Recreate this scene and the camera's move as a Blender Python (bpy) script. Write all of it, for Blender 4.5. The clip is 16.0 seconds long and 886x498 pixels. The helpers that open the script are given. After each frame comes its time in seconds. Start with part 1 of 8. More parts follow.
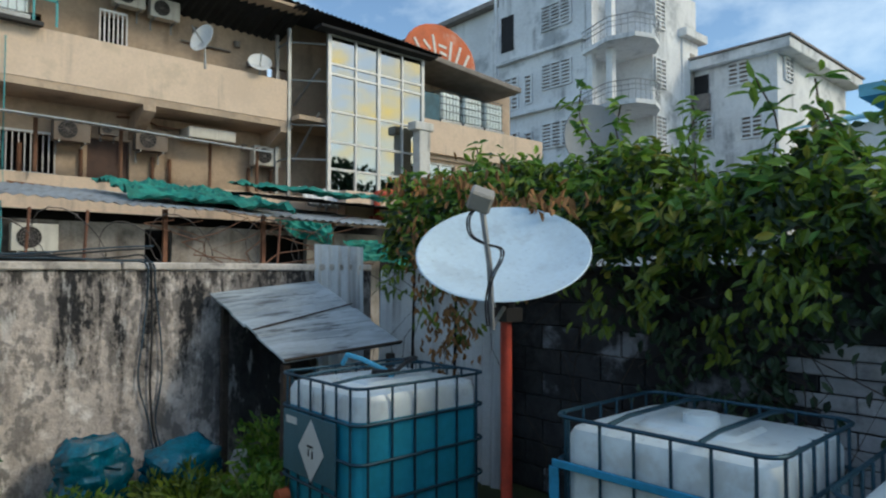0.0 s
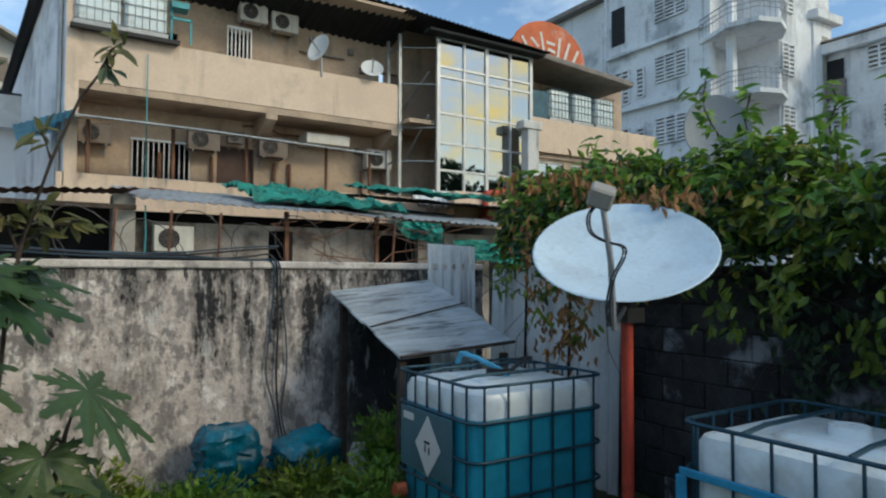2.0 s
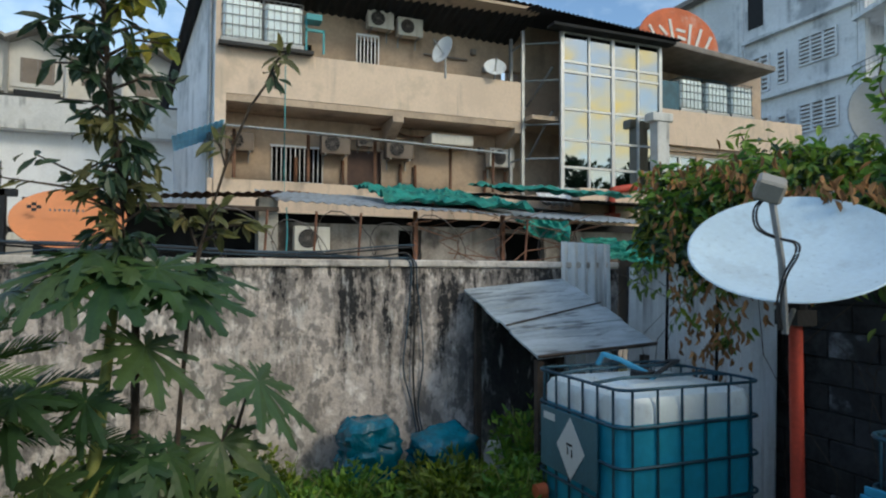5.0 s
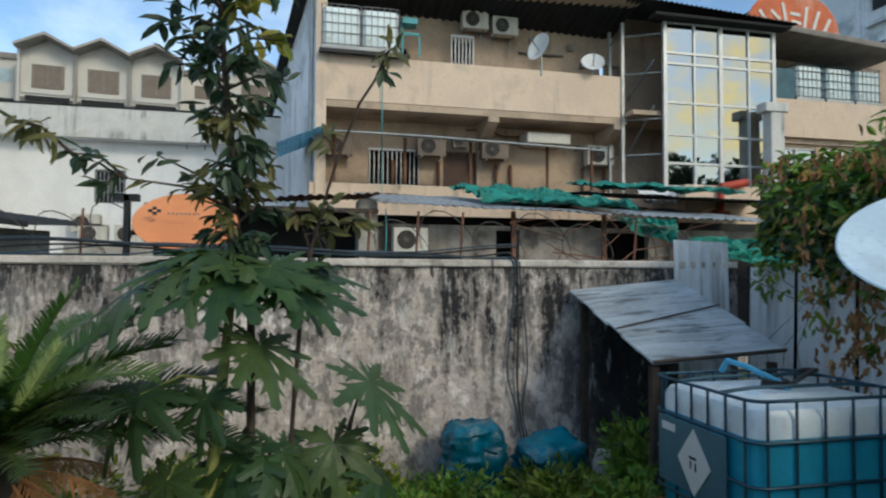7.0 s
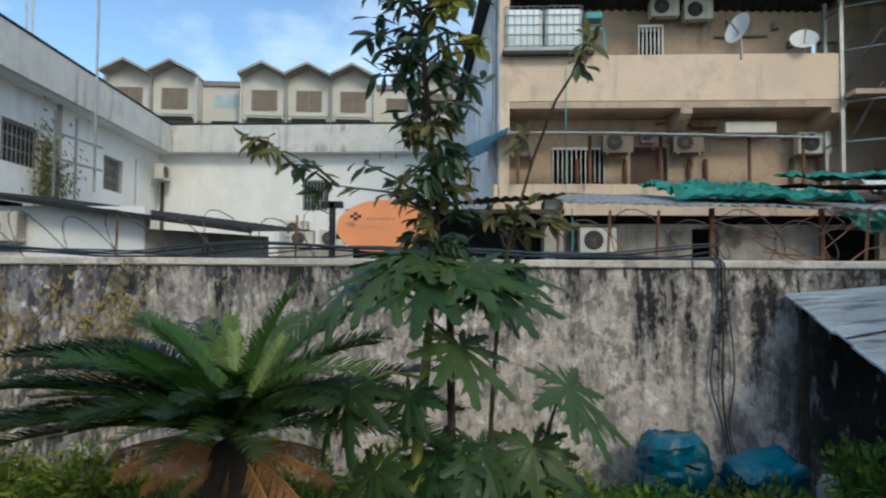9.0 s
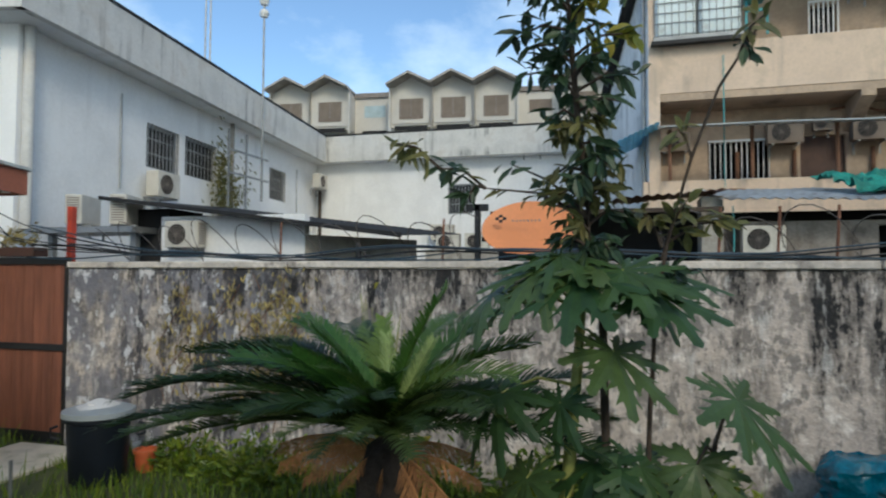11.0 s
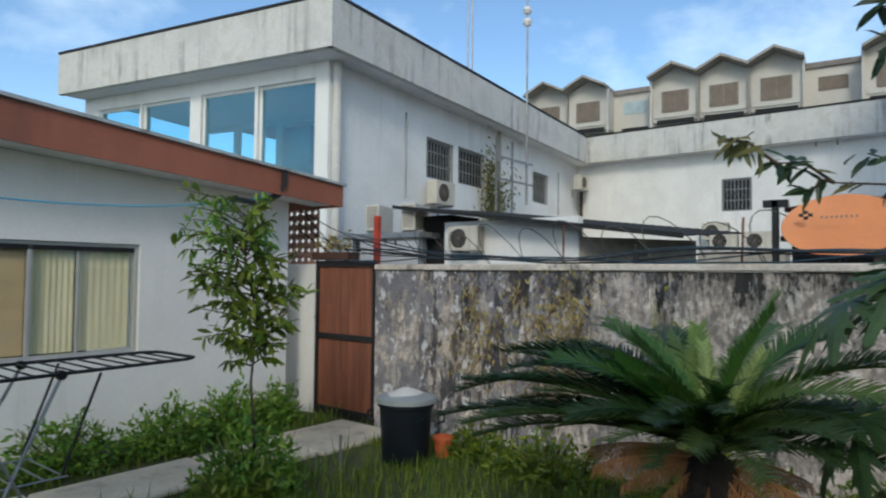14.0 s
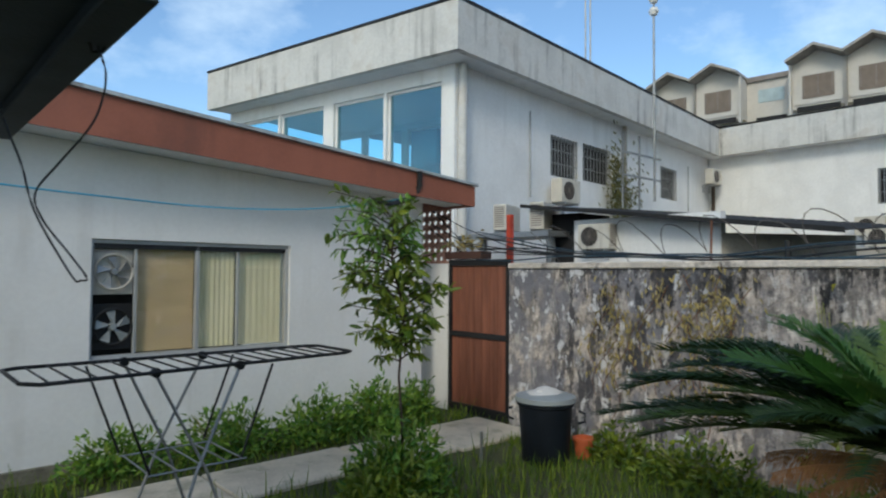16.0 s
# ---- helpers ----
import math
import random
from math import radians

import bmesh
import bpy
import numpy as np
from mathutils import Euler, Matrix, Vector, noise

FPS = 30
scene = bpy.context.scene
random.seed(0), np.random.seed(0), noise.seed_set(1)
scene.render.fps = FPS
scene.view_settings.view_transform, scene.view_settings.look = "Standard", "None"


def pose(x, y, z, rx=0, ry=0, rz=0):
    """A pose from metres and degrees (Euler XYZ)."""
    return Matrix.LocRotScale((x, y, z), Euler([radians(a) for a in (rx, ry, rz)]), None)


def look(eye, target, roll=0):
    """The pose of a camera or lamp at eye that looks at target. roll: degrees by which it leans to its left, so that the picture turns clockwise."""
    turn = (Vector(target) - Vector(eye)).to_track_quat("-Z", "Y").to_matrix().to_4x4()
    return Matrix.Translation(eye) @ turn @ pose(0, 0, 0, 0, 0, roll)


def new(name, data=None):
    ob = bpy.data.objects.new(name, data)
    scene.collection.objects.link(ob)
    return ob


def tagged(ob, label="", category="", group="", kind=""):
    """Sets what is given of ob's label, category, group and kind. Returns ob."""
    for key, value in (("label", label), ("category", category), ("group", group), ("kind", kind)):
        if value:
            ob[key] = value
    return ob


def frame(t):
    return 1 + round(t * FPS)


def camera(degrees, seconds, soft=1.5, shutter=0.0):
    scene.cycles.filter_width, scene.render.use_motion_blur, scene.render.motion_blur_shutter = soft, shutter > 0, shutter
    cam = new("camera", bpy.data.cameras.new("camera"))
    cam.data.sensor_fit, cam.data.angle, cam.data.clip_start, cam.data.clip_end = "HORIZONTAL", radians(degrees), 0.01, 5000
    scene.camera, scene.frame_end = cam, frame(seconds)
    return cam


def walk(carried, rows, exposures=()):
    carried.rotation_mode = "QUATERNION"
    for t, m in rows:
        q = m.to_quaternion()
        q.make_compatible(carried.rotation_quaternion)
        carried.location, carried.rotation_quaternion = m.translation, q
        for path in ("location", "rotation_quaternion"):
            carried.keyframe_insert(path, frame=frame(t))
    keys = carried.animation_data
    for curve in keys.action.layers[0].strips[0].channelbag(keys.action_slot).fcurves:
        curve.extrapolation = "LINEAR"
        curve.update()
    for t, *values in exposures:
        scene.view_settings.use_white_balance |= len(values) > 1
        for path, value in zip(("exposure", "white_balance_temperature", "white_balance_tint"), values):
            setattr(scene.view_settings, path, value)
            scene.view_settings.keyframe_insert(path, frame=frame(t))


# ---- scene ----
cam = camera(69.0, 16.0, soft=2.1, shutter=0.5)
PATH = [
    (0, (-0.724, 0.438, 1.902), (-2.226, 1.757, 1.978), 0.0),
    (0.5, (-0.741, 0.433, 1.901), (-2.296, 1.689, 1.977), 0.1),
    (1, (-0.744, 0.425, 1.899), (-2.355, 1.609, 1.976), 0.2),
    (1.5, (-0.753, 0.412, 1.895), (-2.41, 1.531, 1.97), 0.2),
    (2, (-0.768, 0.399, 1.893), (-2.466, 1.453, 1.969), 0.2),
    (2.5, (-0.78, 0.381, 1.893), (-2.514, 1.374, 1.969), 0.3),
    (3, (-0.785, 0.358, 1.899), (-2.55, 1.293, 1.976), 0.3),
    (3.5, (-0.807, 0.345, 1.897), (-2.602, 1.224, 1.972), 0.2),
    (4, (-0.813, 0.315, 1.898), (-2.636, 1.135, 1.972), 0.3),
    (6.5, (-0.994, 0.25, 1.875), (-2.915, 0.803, 1.946), 0.2),
    (7, (-1.035, 0.232, 1.875), (-2.982, 0.685, 1.949), 0.3),
    (7.5, (-1.071, 0.222, 1.88), (-3.043, 0.551, 1.952), 0.4),
    (8, (-1.073, 0.204, 1.875), (-3.063, 0.393, 1.949), 0.4),
    (8.5, (-1.101, 0.204, 1.882), (-3.099, 0.236, 1.957), 0.4),
    (9, (-1.093, 0.169, 1.875), (-3.089, 0.066, 1.95), 0.4),
    (11.5, (-1.152, 0.128, 1.882), (-3.032, -0.551, 1.958), 0.4),
    (12, (-1.135, 0.063, 1.891), (-2.954, -0.766, 1.963), 0.6),
    (12.5, (-1.117, 0.007, 1.887), (-2.879, -0.937, 1.964), 0.7),
    (13, (-1.081, -0.054, 1.893), (-2.785, -1.097, 1.974), 0.7),
    (13.5, (-1.046, -0.089, 1.884), (-2.687, -1.23, 1.967), 0.6),
    (14, (-1.021, -0.112, 1.89), (-2.595, -1.343, 1.967), 0.6),
    (14.5, (-0.99, -0.149, 1.889), (-2.498, -1.462, 1.969), 0.6),
    (15, (-0.945, -0.197, 1.882), (-2.397, -1.57, 1.956), 0.6),
    (15.5, (-0.899, -0.232, 1.869), (-2.296, -1.661, 1.952), 0.3),
    (16, (-0.858, -0.27, 1.864), (-2.189, -1.76, 1.94), 0.4),
]
walk(cam, [(t, look(eye, target, roll)) for t, eye, target, roll in PATH], [(0.0, 0.27, 6240, 3), (9.0, 0.25, 6010, 3), (16.0, 0.20, 5900, 3)])

# ---- light ----
SUN_EL, SUN_AZ = 31.0, 60.0      # low, hazy, from behind the camera (compass: clockwise from +y)
world = bpy.data.worlds.new("sky")
scene.world = world
world.use_nodes = True
wn, wl = world.node_tree.nodes, world.node_tree.links
bg = wn["Background"]
sky = wn.new("ShaderNodeTexSky")
sky.sky_type, sky.sun_disc = "NISHITA", False
sky.sun_elevation, sky.sun_rotation = radians(SUN_EL), radians(SUN_AZ)
sky.air_density, sky.dust_density, sky.ozone_density = 1.0, 0.35, 1.9
geo = wn.new("ShaderNodeTexCoord")
wmap = wn.new("ShaderNodeMapping")
wmap.inputs["Scale"].default_value = (1.0, 1.0, 1.7)
cloud = wn.new("ShaderNodeTexNoise")
cloud.inputs["Scale"].default_value, cloud.inputs["Detail"].default_value, cloud.inputs["Roughness"].default_value = 3.4, 7.0, 0.58
cramp = wn.new("ShaderNodeValToRGB")
cramp.color_ramp.elements[0].position, cramp.color_ramp.elements[1].position = 0.45, 0.82
cmix = wn.new("ShaderNodeMix")
cmix.data_type = "RGBA"
sunny = wn.new("ShaderNodeVectorMath")
sunny.operation = "DOT_PRODUCT"
sunny.inputs[1].default_value = (math.sin(radians(SUN_AZ)) * math.cos(radians(SUN_EL)), math.cos(radians(SUN_AZ)) * math.cos(radians(SUN_EL)), math.sin(radians(SUN_EL)))
warm = wn.new("ShaderNodeMapRange")
warm.interpolation_type = "SMOOTHSTEP"
warm.inputs["From Min"].default_value, warm.inputs["From Max"].default_value = 0.80, 0.985
wcol = wn.new("ShaderNodeMix")
wcol.data_type = "RGBA"
wcol.inputs["A"].default_value, wcol.inputs["B"].default_value = (6.2, 6.8, 7.3, 1), (12.5, 9.3, 3.4, 1)
wl.new(geo.outputs["Generated"], sunny.inputs[0])
wl.new(sunny.outputs["Value"], warm.inputs["Value"])
wl.new(warm.outputs["Result"], wcol.inputs["Factor"])
wl.new(wcol.outputs["Result"], cmix.inputs["B"])
wl.new(geo.outputs["Generated"], wmap.inputs["Vector"])
wl.new(wmap.outputs["Vector"], cloud.inputs["Vector"])
puffs = wn.new("ShaderNodeTexNoise")
puffs.inputs["Scale"].default_value, puffs.inputs["Detail"].default_value = 15.0, 5.0
puff_amount = wn.new("ShaderNodeMath")
puff_amount.operation = "MULTIPLY_ADD"
puff_amount.inputs[1].default_value, puff_amount.inputs[2].default_value = 1.5, -0.62
lift_ = wn.new("ShaderNodeMath")
lift_.operation = "MULTIPLY_ADD"
wl.new(wmap.outputs["Vector"], puffs.inputs["Vector"])
wl.new(puffs.outputs["Fac"], puff_amount.inputs[0])
wl.new(warm.outputs["Result"], lift_.inputs[0])
wl.new(puff_amount.outputs[0], lift_.inputs[1])
wl.new(cloud.outputs["Fac"], lift_.inputs[2])
wl.new(lift_.outputs[0], cramp.inputs["Fac"])
wl.new(cramp.outputs["Color"], cmix.inputs["Factor"])
wl.new(sky.outputs["Color"], cmix.inputs["A"])
wl.new(cmix.outputs["Result"], bg.inputs["Color"])
bg.inputs["Strength"].default_value = 0.15
sun_data = bpy.data.lights.new("sun", "SUN")
sun_data.energy, sun_data.angle, sun_data.color = 1.1, radians(12), (1.0, 0.87, 0.70)
sun = new("sun", sun_data)
_a, _e = radians(SUN_AZ), radians(SUN_EL)
_s = Vector((math.sin(_a) * math.cos(_e), math.cos(_a) * math.cos(_e), math.sin(_e)))
sun.matrix_world = look(_s * 50, (0, 0, 0))


# ---- mesh building ----
class B:
    """A growing mesh: vertices and faces in metres."""

    def __init__(self):
        self.v, self.f, self.weld = [], [], False

    def add(self, verts, faces):
        n = len(self.v)
        self.v.extend([tuple(p) for p in verts])
        self.f.extend([tuple(i + n for i in f) for f in faces])
        return self

    def box(self, lo, hi, m=None):
        (a, b, c), (d, e, f) = lo, hi
        vs = [Vector(p) for p in ((a, b, c), (d, b, c), (d, e, c), (a, e, c), (a, b, f), (d, b, f), (d, e, f), (a, e, f))]
        if m is not None:
            vs = [m @ p for p in vs]
        return self.add(vs, ((0, 3, 2, 1), (4, 5, 6, 7), (0, 1, 5, 4), (1, 2, 6, 5), (2, 3, 7, 6), (3, 0, 4, 7)))

    def cyl(self, p0, p1, r0, r1=None, n=10, cap=True):
        r1 = r0 if r1 is None else r1
        p0, p1 = Vector(p0), Vector(p1)
        q = (p1 - p0).to_track_quat("Z", "Y").to_matrix()
        ring = [q @ Vector((math.cos(6.28318 * i / n), math.sin(6.28318 * i / n), 0)) for i in range(n)]
        vs = [p0 + r * r0 for r in ring] + [p1 + r * r1 for r in ring]
        fs = [(i, (i + 1) % n, n + (i + 1) % n, n + i) for i in range(n)]
        if cap:
            fs += [tuple(range(n))[::-1], tuple(range(n, 2 * n))]
        return self.add(vs, fs)

    def tube(self, pts, r, n=6, closed=False):
        pts = [Vector(p) for p in pts]
        k = len(pts)
        rr = r if isinstance(r, (list, tuple)) else [r] * k
        vs = []
        for i, p in enumerate(pts):
            a = pts[(i - 1) % k] if (closed or i > 0) else p
            b = pts[(i + 1) % k] if (closed or i < k - 1) else p
            d = (b - a).normalized()
            up = Vector((0, 0, 1)) if abs(d.z) < 0.95 else Vector((1, 0, 0))
            s = d.cross(up).normalized()
            u = s.cross(d)
            vs += [p + (s * math.cos(6.28318 * j / n) + u * math.sin(6.28318 * j / n)) * rr[i] for j in range(n)]
        fs = []
        for i in range(k if closed else k - 1):
            i2 = (i + 1) % k
            fs += [(i * n + j, i * n + (j + 1) % n, i2 * n + (j + 1) % n, i2 * n + j) for j in range(n)]
        if not closed:
            fs += [tuple(range(n))[::-1], tuple(range((k - 1) * n, k * n))]
        return self.add(vs, fs)

    def lathe(self, prof, c=(0, 0, 0), n=20, m=None):
        vs = [Vector((c[0] + r * math.cos(6.28318 * j / n), c[1] + r * math.sin(6.28318 * j / n), c[2] + z)) for r, z in prof for j in range(n)]
        if m is not None:
            vs = [m @ p for p in vs]
        fs = [(i * n + j, i * n + (j + 1) % n, (i + 1) * n + (j + 1) % n, (i + 1) * n + j) for i in range(len(prof) - 1) for j in range(n)]
        return self.add(vs, fs)

    def prism(self, poly, z0, z1):
        n = len(poly)
        vs = [(*p[:2], z0) for p in poly] + [(*p[:2], z1) for p in poly]
        return self.add(vs, [tuple(range(n))[::-1], tuple(range(n, 2 * n))] + [(i, (i + 1) % n, n + (i + 1) % n, n + i) for i in range(n)])

    def mesh(self, name, bev=0.0, smooth=False):
        me = bpy.data.meshes.new(name)
        me.from_pydata(self.v, [], self.f)
        bm = bmesh.new()
        bm.from_mesh(me)
        if bev or self.weld:
            bmesh.ops.remove_doubles(bm, verts=bm.verts, dist=0.0002)
        if bev:
            es = [e for e in bm.edges if len(e.link_faces) == 2 and e.calc_face_angle(0) > 0.6]
            bmesh.ops.bevel(bm, geom=es, offset=bev, segments=1, affect="EDGES", clamp_overlap=True)
        if len(bm.faces) < 60000:
            bmesh.ops.recalc_face_normals(bm, faces=bm.faces)
        bm.to_mesh(me)
        bm.free()
        if smooth:
            me.polygons.foreach_set("use_smooth", [True] * len(me.polygons))
            me.set_sharp_from_angle(angle=0.7)
        return me


def smooth_line(pts, k=5):
    """A rounder line through the points."""
    p = [Vector(q) for q in pts]
    p = [p[0] * 2 - p[1]] + p + [p[-1] * 2 - p[-2]]
    out = []
    for i in range(1, len(p) - 2):
        for j in range(k):
            t = j / k
            out.append(0.5 * (2 * p[i] + (p[i + 1] - p[i - 1]) * t + (2 * p[i - 1] - 5 * p[i] + 4 * p[i + 1] - p[i + 2]) * t * t + (3 * p[i] - p[i - 1] - 3 * p[i + 1] + p[i + 2]) * t ** 3))
    return out + [p[-2]]


def part(name, b, material, parent=None, label="", bev=0.0, smooth=False, kind=""):
    """One mesh object, under a thing or a part, in the parent's own space."""
    me = b if isinstance(b, bpy.types.Mesh) else b.mesh(name, bev, smooth)
    if material is not None and not me.materials:
        me.materials.append(material)
    ob = new(name, me)
    if parent is not None:
        ob.parent = parent
    return tagged(ob, label=label, kind=kind)


def thing(name, label, category, m=None, group="", kind=""):
    ob = new(name)
    ob.empty_display_size = 0.1
    if m is not None:
        ob.matrix_basis = m
    return tagged(ob, label, category, group, kind)


def solid(name, b, material, label, category, m=None, group="", kind="", bev=0.0, smooth=False):
    ob = part(name, b, material, None, label, bev, smooth)
    if m is not None:
        ob.matrix_basis = m
    return tagged(ob, label, category, group, kind)


def wall_sheet(b, p0, p1, z0, z1, thick, holes=()):
    """A wall from p0 to p1, its face on that line and its body to the left of the way; holes as (u0, u1, za, zb) along it."""
    b.weld = True
    p0, p1 = Vector((*p0, 0)), Vector((*p1, 0))
    d = (p1 - p0)
    ln = d.length
    d /= ln
    nrm = Vector((-d.y, d.x, 0)) * thick
    us = sorted({0, ln, *[h[0] for h in holes], *[h[1] for h in holes]})
    zs = sorted({z0, z1, *[h[2] for h in holes], *[h[3] for h in holes]})

    def full(i, j):
        if not (0 <= i < len(us) - 1 and 0 <= j < len(zs) - 1):
            return False
        u, z = (us[i] + us[i + 1]) / 2, (zs[j] + zs[j + 1]) / 2
        return not any(h[0] < u < h[1] and h[2] < z < h[3] for h in holes)

    def pt(i, j, k):
        return p0 + d * us[i] + Vector((0, 0, zs[j])) + nrm * k

    for i in range(len(us) - 1):
        for j in range(len(zs) - 1):
            if not full(i, j):
                continue
            a = [pt(i, j, 0), pt(i + 1, j, 0), pt(i + 1, j + 1, 0), pt(i, j + 1, 0)]
            c = [pt(i, j, 1), pt(i + 1, j, 1), pt(i + 1, j + 1, 1), pt(i, j + 1, 1)]
            fs = [(0, 1, 2, 3), (7, 6, 5, 4)]
            if not full(i - 1, j):
                fs.append((0, 3, 7, 4))
            if not full(i + 1, j):
                fs.append((1, 5, 6, 2))
            if not full(i, j - 1):
                fs.append((0, 4, 5, 1))
            if not full(i, j + 1):
                fs.append((3, 2, 6, 7))
            b.add(a + c, fs)
    return b


def corrugated(b, p00, p10, p11, p01, waves=12, amp=0.015, thick=0.004, lengths=2, wob=0.0):
    """A corrugated sheet over four corners; the waves run from the 0 side to the 1 side."""
    p00, p10, p11, p01 = map(Vector, (p00, p10, p11, p01))
    n = (p10 - p00).cross(p01 - p00).normalized()
    k = waves * 4
    for side in (0, 1):
        vs = []
        for j in range(lengths + 1):
            for i in range(k + 1):
                u, v = i / k, j / lengths
                p = p00.lerp(p10, u).lerp(p01.lerp(p11, u), v)
                a = amp * math.sin(i * math.pi / 2) + (wob * noise.noise(p * 1.7) if wob else 0)
                vs.append(p + n * (a + thick * side))
        fs = [(j * (k + 1) + i, j * (k + 1) + i + 1, (j + 1) * (k + 1) + i + 1, (j + 1) * (k + 1) + i) for j in range(lengths) for i in range(k)]
        b.add(vs, fs if side else [f[::-1] for f in fs])
    return b


def leaf_mass(name, centres, along, normal, length, width, shape="oval", fold=0.18, seed=1):
    """Many leaves as one mesh; each has a midrib, a fold and a tip that bends."""
    rng = np.random.RandomState(seed)
    c, a, n = (np.asarray(x, float) for x in (centres, along, normal))
    a /= np.linalg.norm(a, axis=1, keepdims=True) + 1e-9
    s = np.cross(n, a)
    s /= np.linalg.norm(s, axis=1, keepdims=True) + 1e-9
    n = np.cross(a, s)
    k = len(c)
    ln = np.broadcast_to(length, (k,)) * rng.uniform(0.7, 1.25, k)
    wd = np.broadcast_to(width, (k,)) * rng.uniform(0.75, 1.2, k)
    prof = {"oval": ((0.0, 0.08), (0.32, 0.95), (0.68, 0.75)), "heart": ((-0.08, 0.55), (0.22, 1.0), (0.62, 0.62)), "long": ((0.0, 0.2), (0.4, 1.0), (0.75, 0.7))}[shape]
    t = [(u, w, fold * w) for u, w in prof] + [(1.0, 0.0, -0.25)] + [(u, 0.0, -0.1 * u) for u, w in prof] + [(u, -w, fold * w) for u, w in prof]
    t = np.array(t)
    v = (c[:, None] + a[:, None] * (t[:, 0, None] * ln[:, None, None]) + s[:, None] * (t[:, 1, None] * wd[:, None, None] * 0.5)
         + n[:, None] * (t[:, 2, None] * wd[:, None, None]))
    fs = np.array([(4, 0, 1, 5), (5, 1, 2, 6), (4, 5, 8, 7), (5, 6, 9, 8)])
    tri = np.array([(6, 2, 3), (6, 3, 9)])
    off = (np.arange(k) * 10)[:, None, None]
    me = bpy.data.meshes.new(name)
    me.from_pydata(v.reshape(-1, 3).tolist(), [], (fs + off).reshape(-1, 4).tolist() + (tri + off).reshape(-1, 3).tolist())
    return me


# ---- materials ----
def mat(name, col, rough=0.8, metal=0.0, var=0.25, scale=3.0, fine=45.0, bump=0.15, streak=None, patch=None, each=0.0, island=0.0, gloss=0.5, stretch=(1, 1, 1), leafy=False, placed=False):
    """A surface with variation at two scales; streak = (colour, amount, width scale) for rain marks, patch = (colour, amount, scale) for stains."""
    m = bpy.data.materials.new(name)
    m.use_nodes = True
    nt = m.node_tree
    N, L = nt.nodes, nt.links
    p = N["Principled BSDF"]
    p.inputs["Roughness"].default_value, p.inputs["Metallic"].default_value = rough, metal
    p.inputs["Specular IOR Level"].default_value = gloss
    tc = N.new("ShaderNodeTexCoord")
    mp = N.new("ShaderNodeMapping")
    mp.inputs["Scale"].default_value = stretch
    L.new(N.new("ShaderNodeNewGeometry").outputs["Position"] if placed else tc.outputs["Object"], mp.inputs["Vector"])

    def tex(sc, det=4, vec=None, rg=0.55):
        t = N.new("ShaderNodeTexNoise")
        t.inputs["Scale"].default_value, t.inputs["Detail"].default_value, t.inputs["Roughness"].default_value = sc, det, rg
        L.new(vec or mp.outputs["Vector"], t.inputs["Vector"])
        return t.outputs["Fac"]

    def math_(op, a, b_):
        t = N.new("ShaderNodeMath")
        t.operation = op
        for i, x in enumerate((a, b_)):
            if isinstance(x, (int, float)):
                t.inputs[i].default_value = x
            else:
                L.new(x, t.inputs[i])
        return t.outputs[0]

    def ramp(fac, lo, hi):
        t = N.new("ShaderNodeMapRange")
        t.inputs["From Min"].default_value, t.inputs["From Max"].default_value = lo, hi
        t.interpolation_type = "SMOOTHSTEP"
        L.new(fac, t.inputs["Value"])
        return t.outputs["Result"]

    def mix(fac, a, b_):
        t = N.new("ShaderNodeMix")
        t.data_type = "RGBA"
        for key, x in (("Factor", fac), ("A", a), ("B", b_)):
            if isinstance(x, (int, float)):
                t.inputs[key].default_value = x
            elif isinstance(x, tuple):
                t.inputs[key].default_value = (*x, 1)
            else:
                L.new(x, t.inputs[key])
        return t.outputs["Result"]

    big, small = tex(scale, 5), tex(fine, 3)
    dark = tuple(c * (1 - var) for c in col)
    light = tuple(min(1, c * (1 + var * 0.5)) for c in col)
    colour = mix(ramp(math_("ADD", math_("MULTIPLY", big, 0.7), math_("MULTIPLY", small, 0.3)), 0.35, 0.65), dark, light)
    if patch:
        colour = mix(math_("MULTIPLY", ramp(tex(patch[2], 6, rg=0.65), 0.52, 0.66), patch[1]), colour, patch[0])
    if streak:
        sm = N.new("ShaderNodeMapping")
        sm.inputs["Scale"].default_value = (streak[2], streak[2], streak[2] * 0.07)
        L.new(tc.outputs["Object"], sm.inputs["Vector"])
        f = math_("MULTIPLY", ramp(tex(1.0, 5, sm.outputs["Vector"], 0.6), 0.48, 0.72), ramp(tex(0.9, 4), 0.40, 0.62))
        colour = mix(math_("MULTIPLY", f, streak[1]), colour, streak[0])
    if each or island:
        if each:
            src = N.new("ShaderNodeObjectInfo").outputs["Random"]
        else:
            src = N.new("ShaderNodeNewGeometry").outputs["Random Per Island"]
        hs = N.new("ShaderNodeHueSaturation")
        amt = each or island
        L.new(math_("ADD", math_("MULTIPLY", src, amt), 1 - amt / 2), hs.inputs["Value"])
        if leafy:
            L.new(math_("ADD", math_("MULTIPLY", src, -0.06), 0.53), hs.inputs["Hue"])
        L.new(colour, hs.inputs["Color"])
        colour = hs.outputs["Color"]
    L.new(colour, p.inputs["Base Color"])
    L.new(math_("ADD", math_("MULTIPLY", small, 0.16), rough - 0.08), p.inputs["Roughness"])
    if bump:
        bp = N.new("ShaderNodeBump")
        bp.inputs["Strength"].default_value, bp.inputs["Distance"].default_value = bump, 0.02
        L.new(math_("ADD", big, small), bp.inputs["Height"])
        L.new(bp.outputs["Normal"], p.inputs["Normal"])
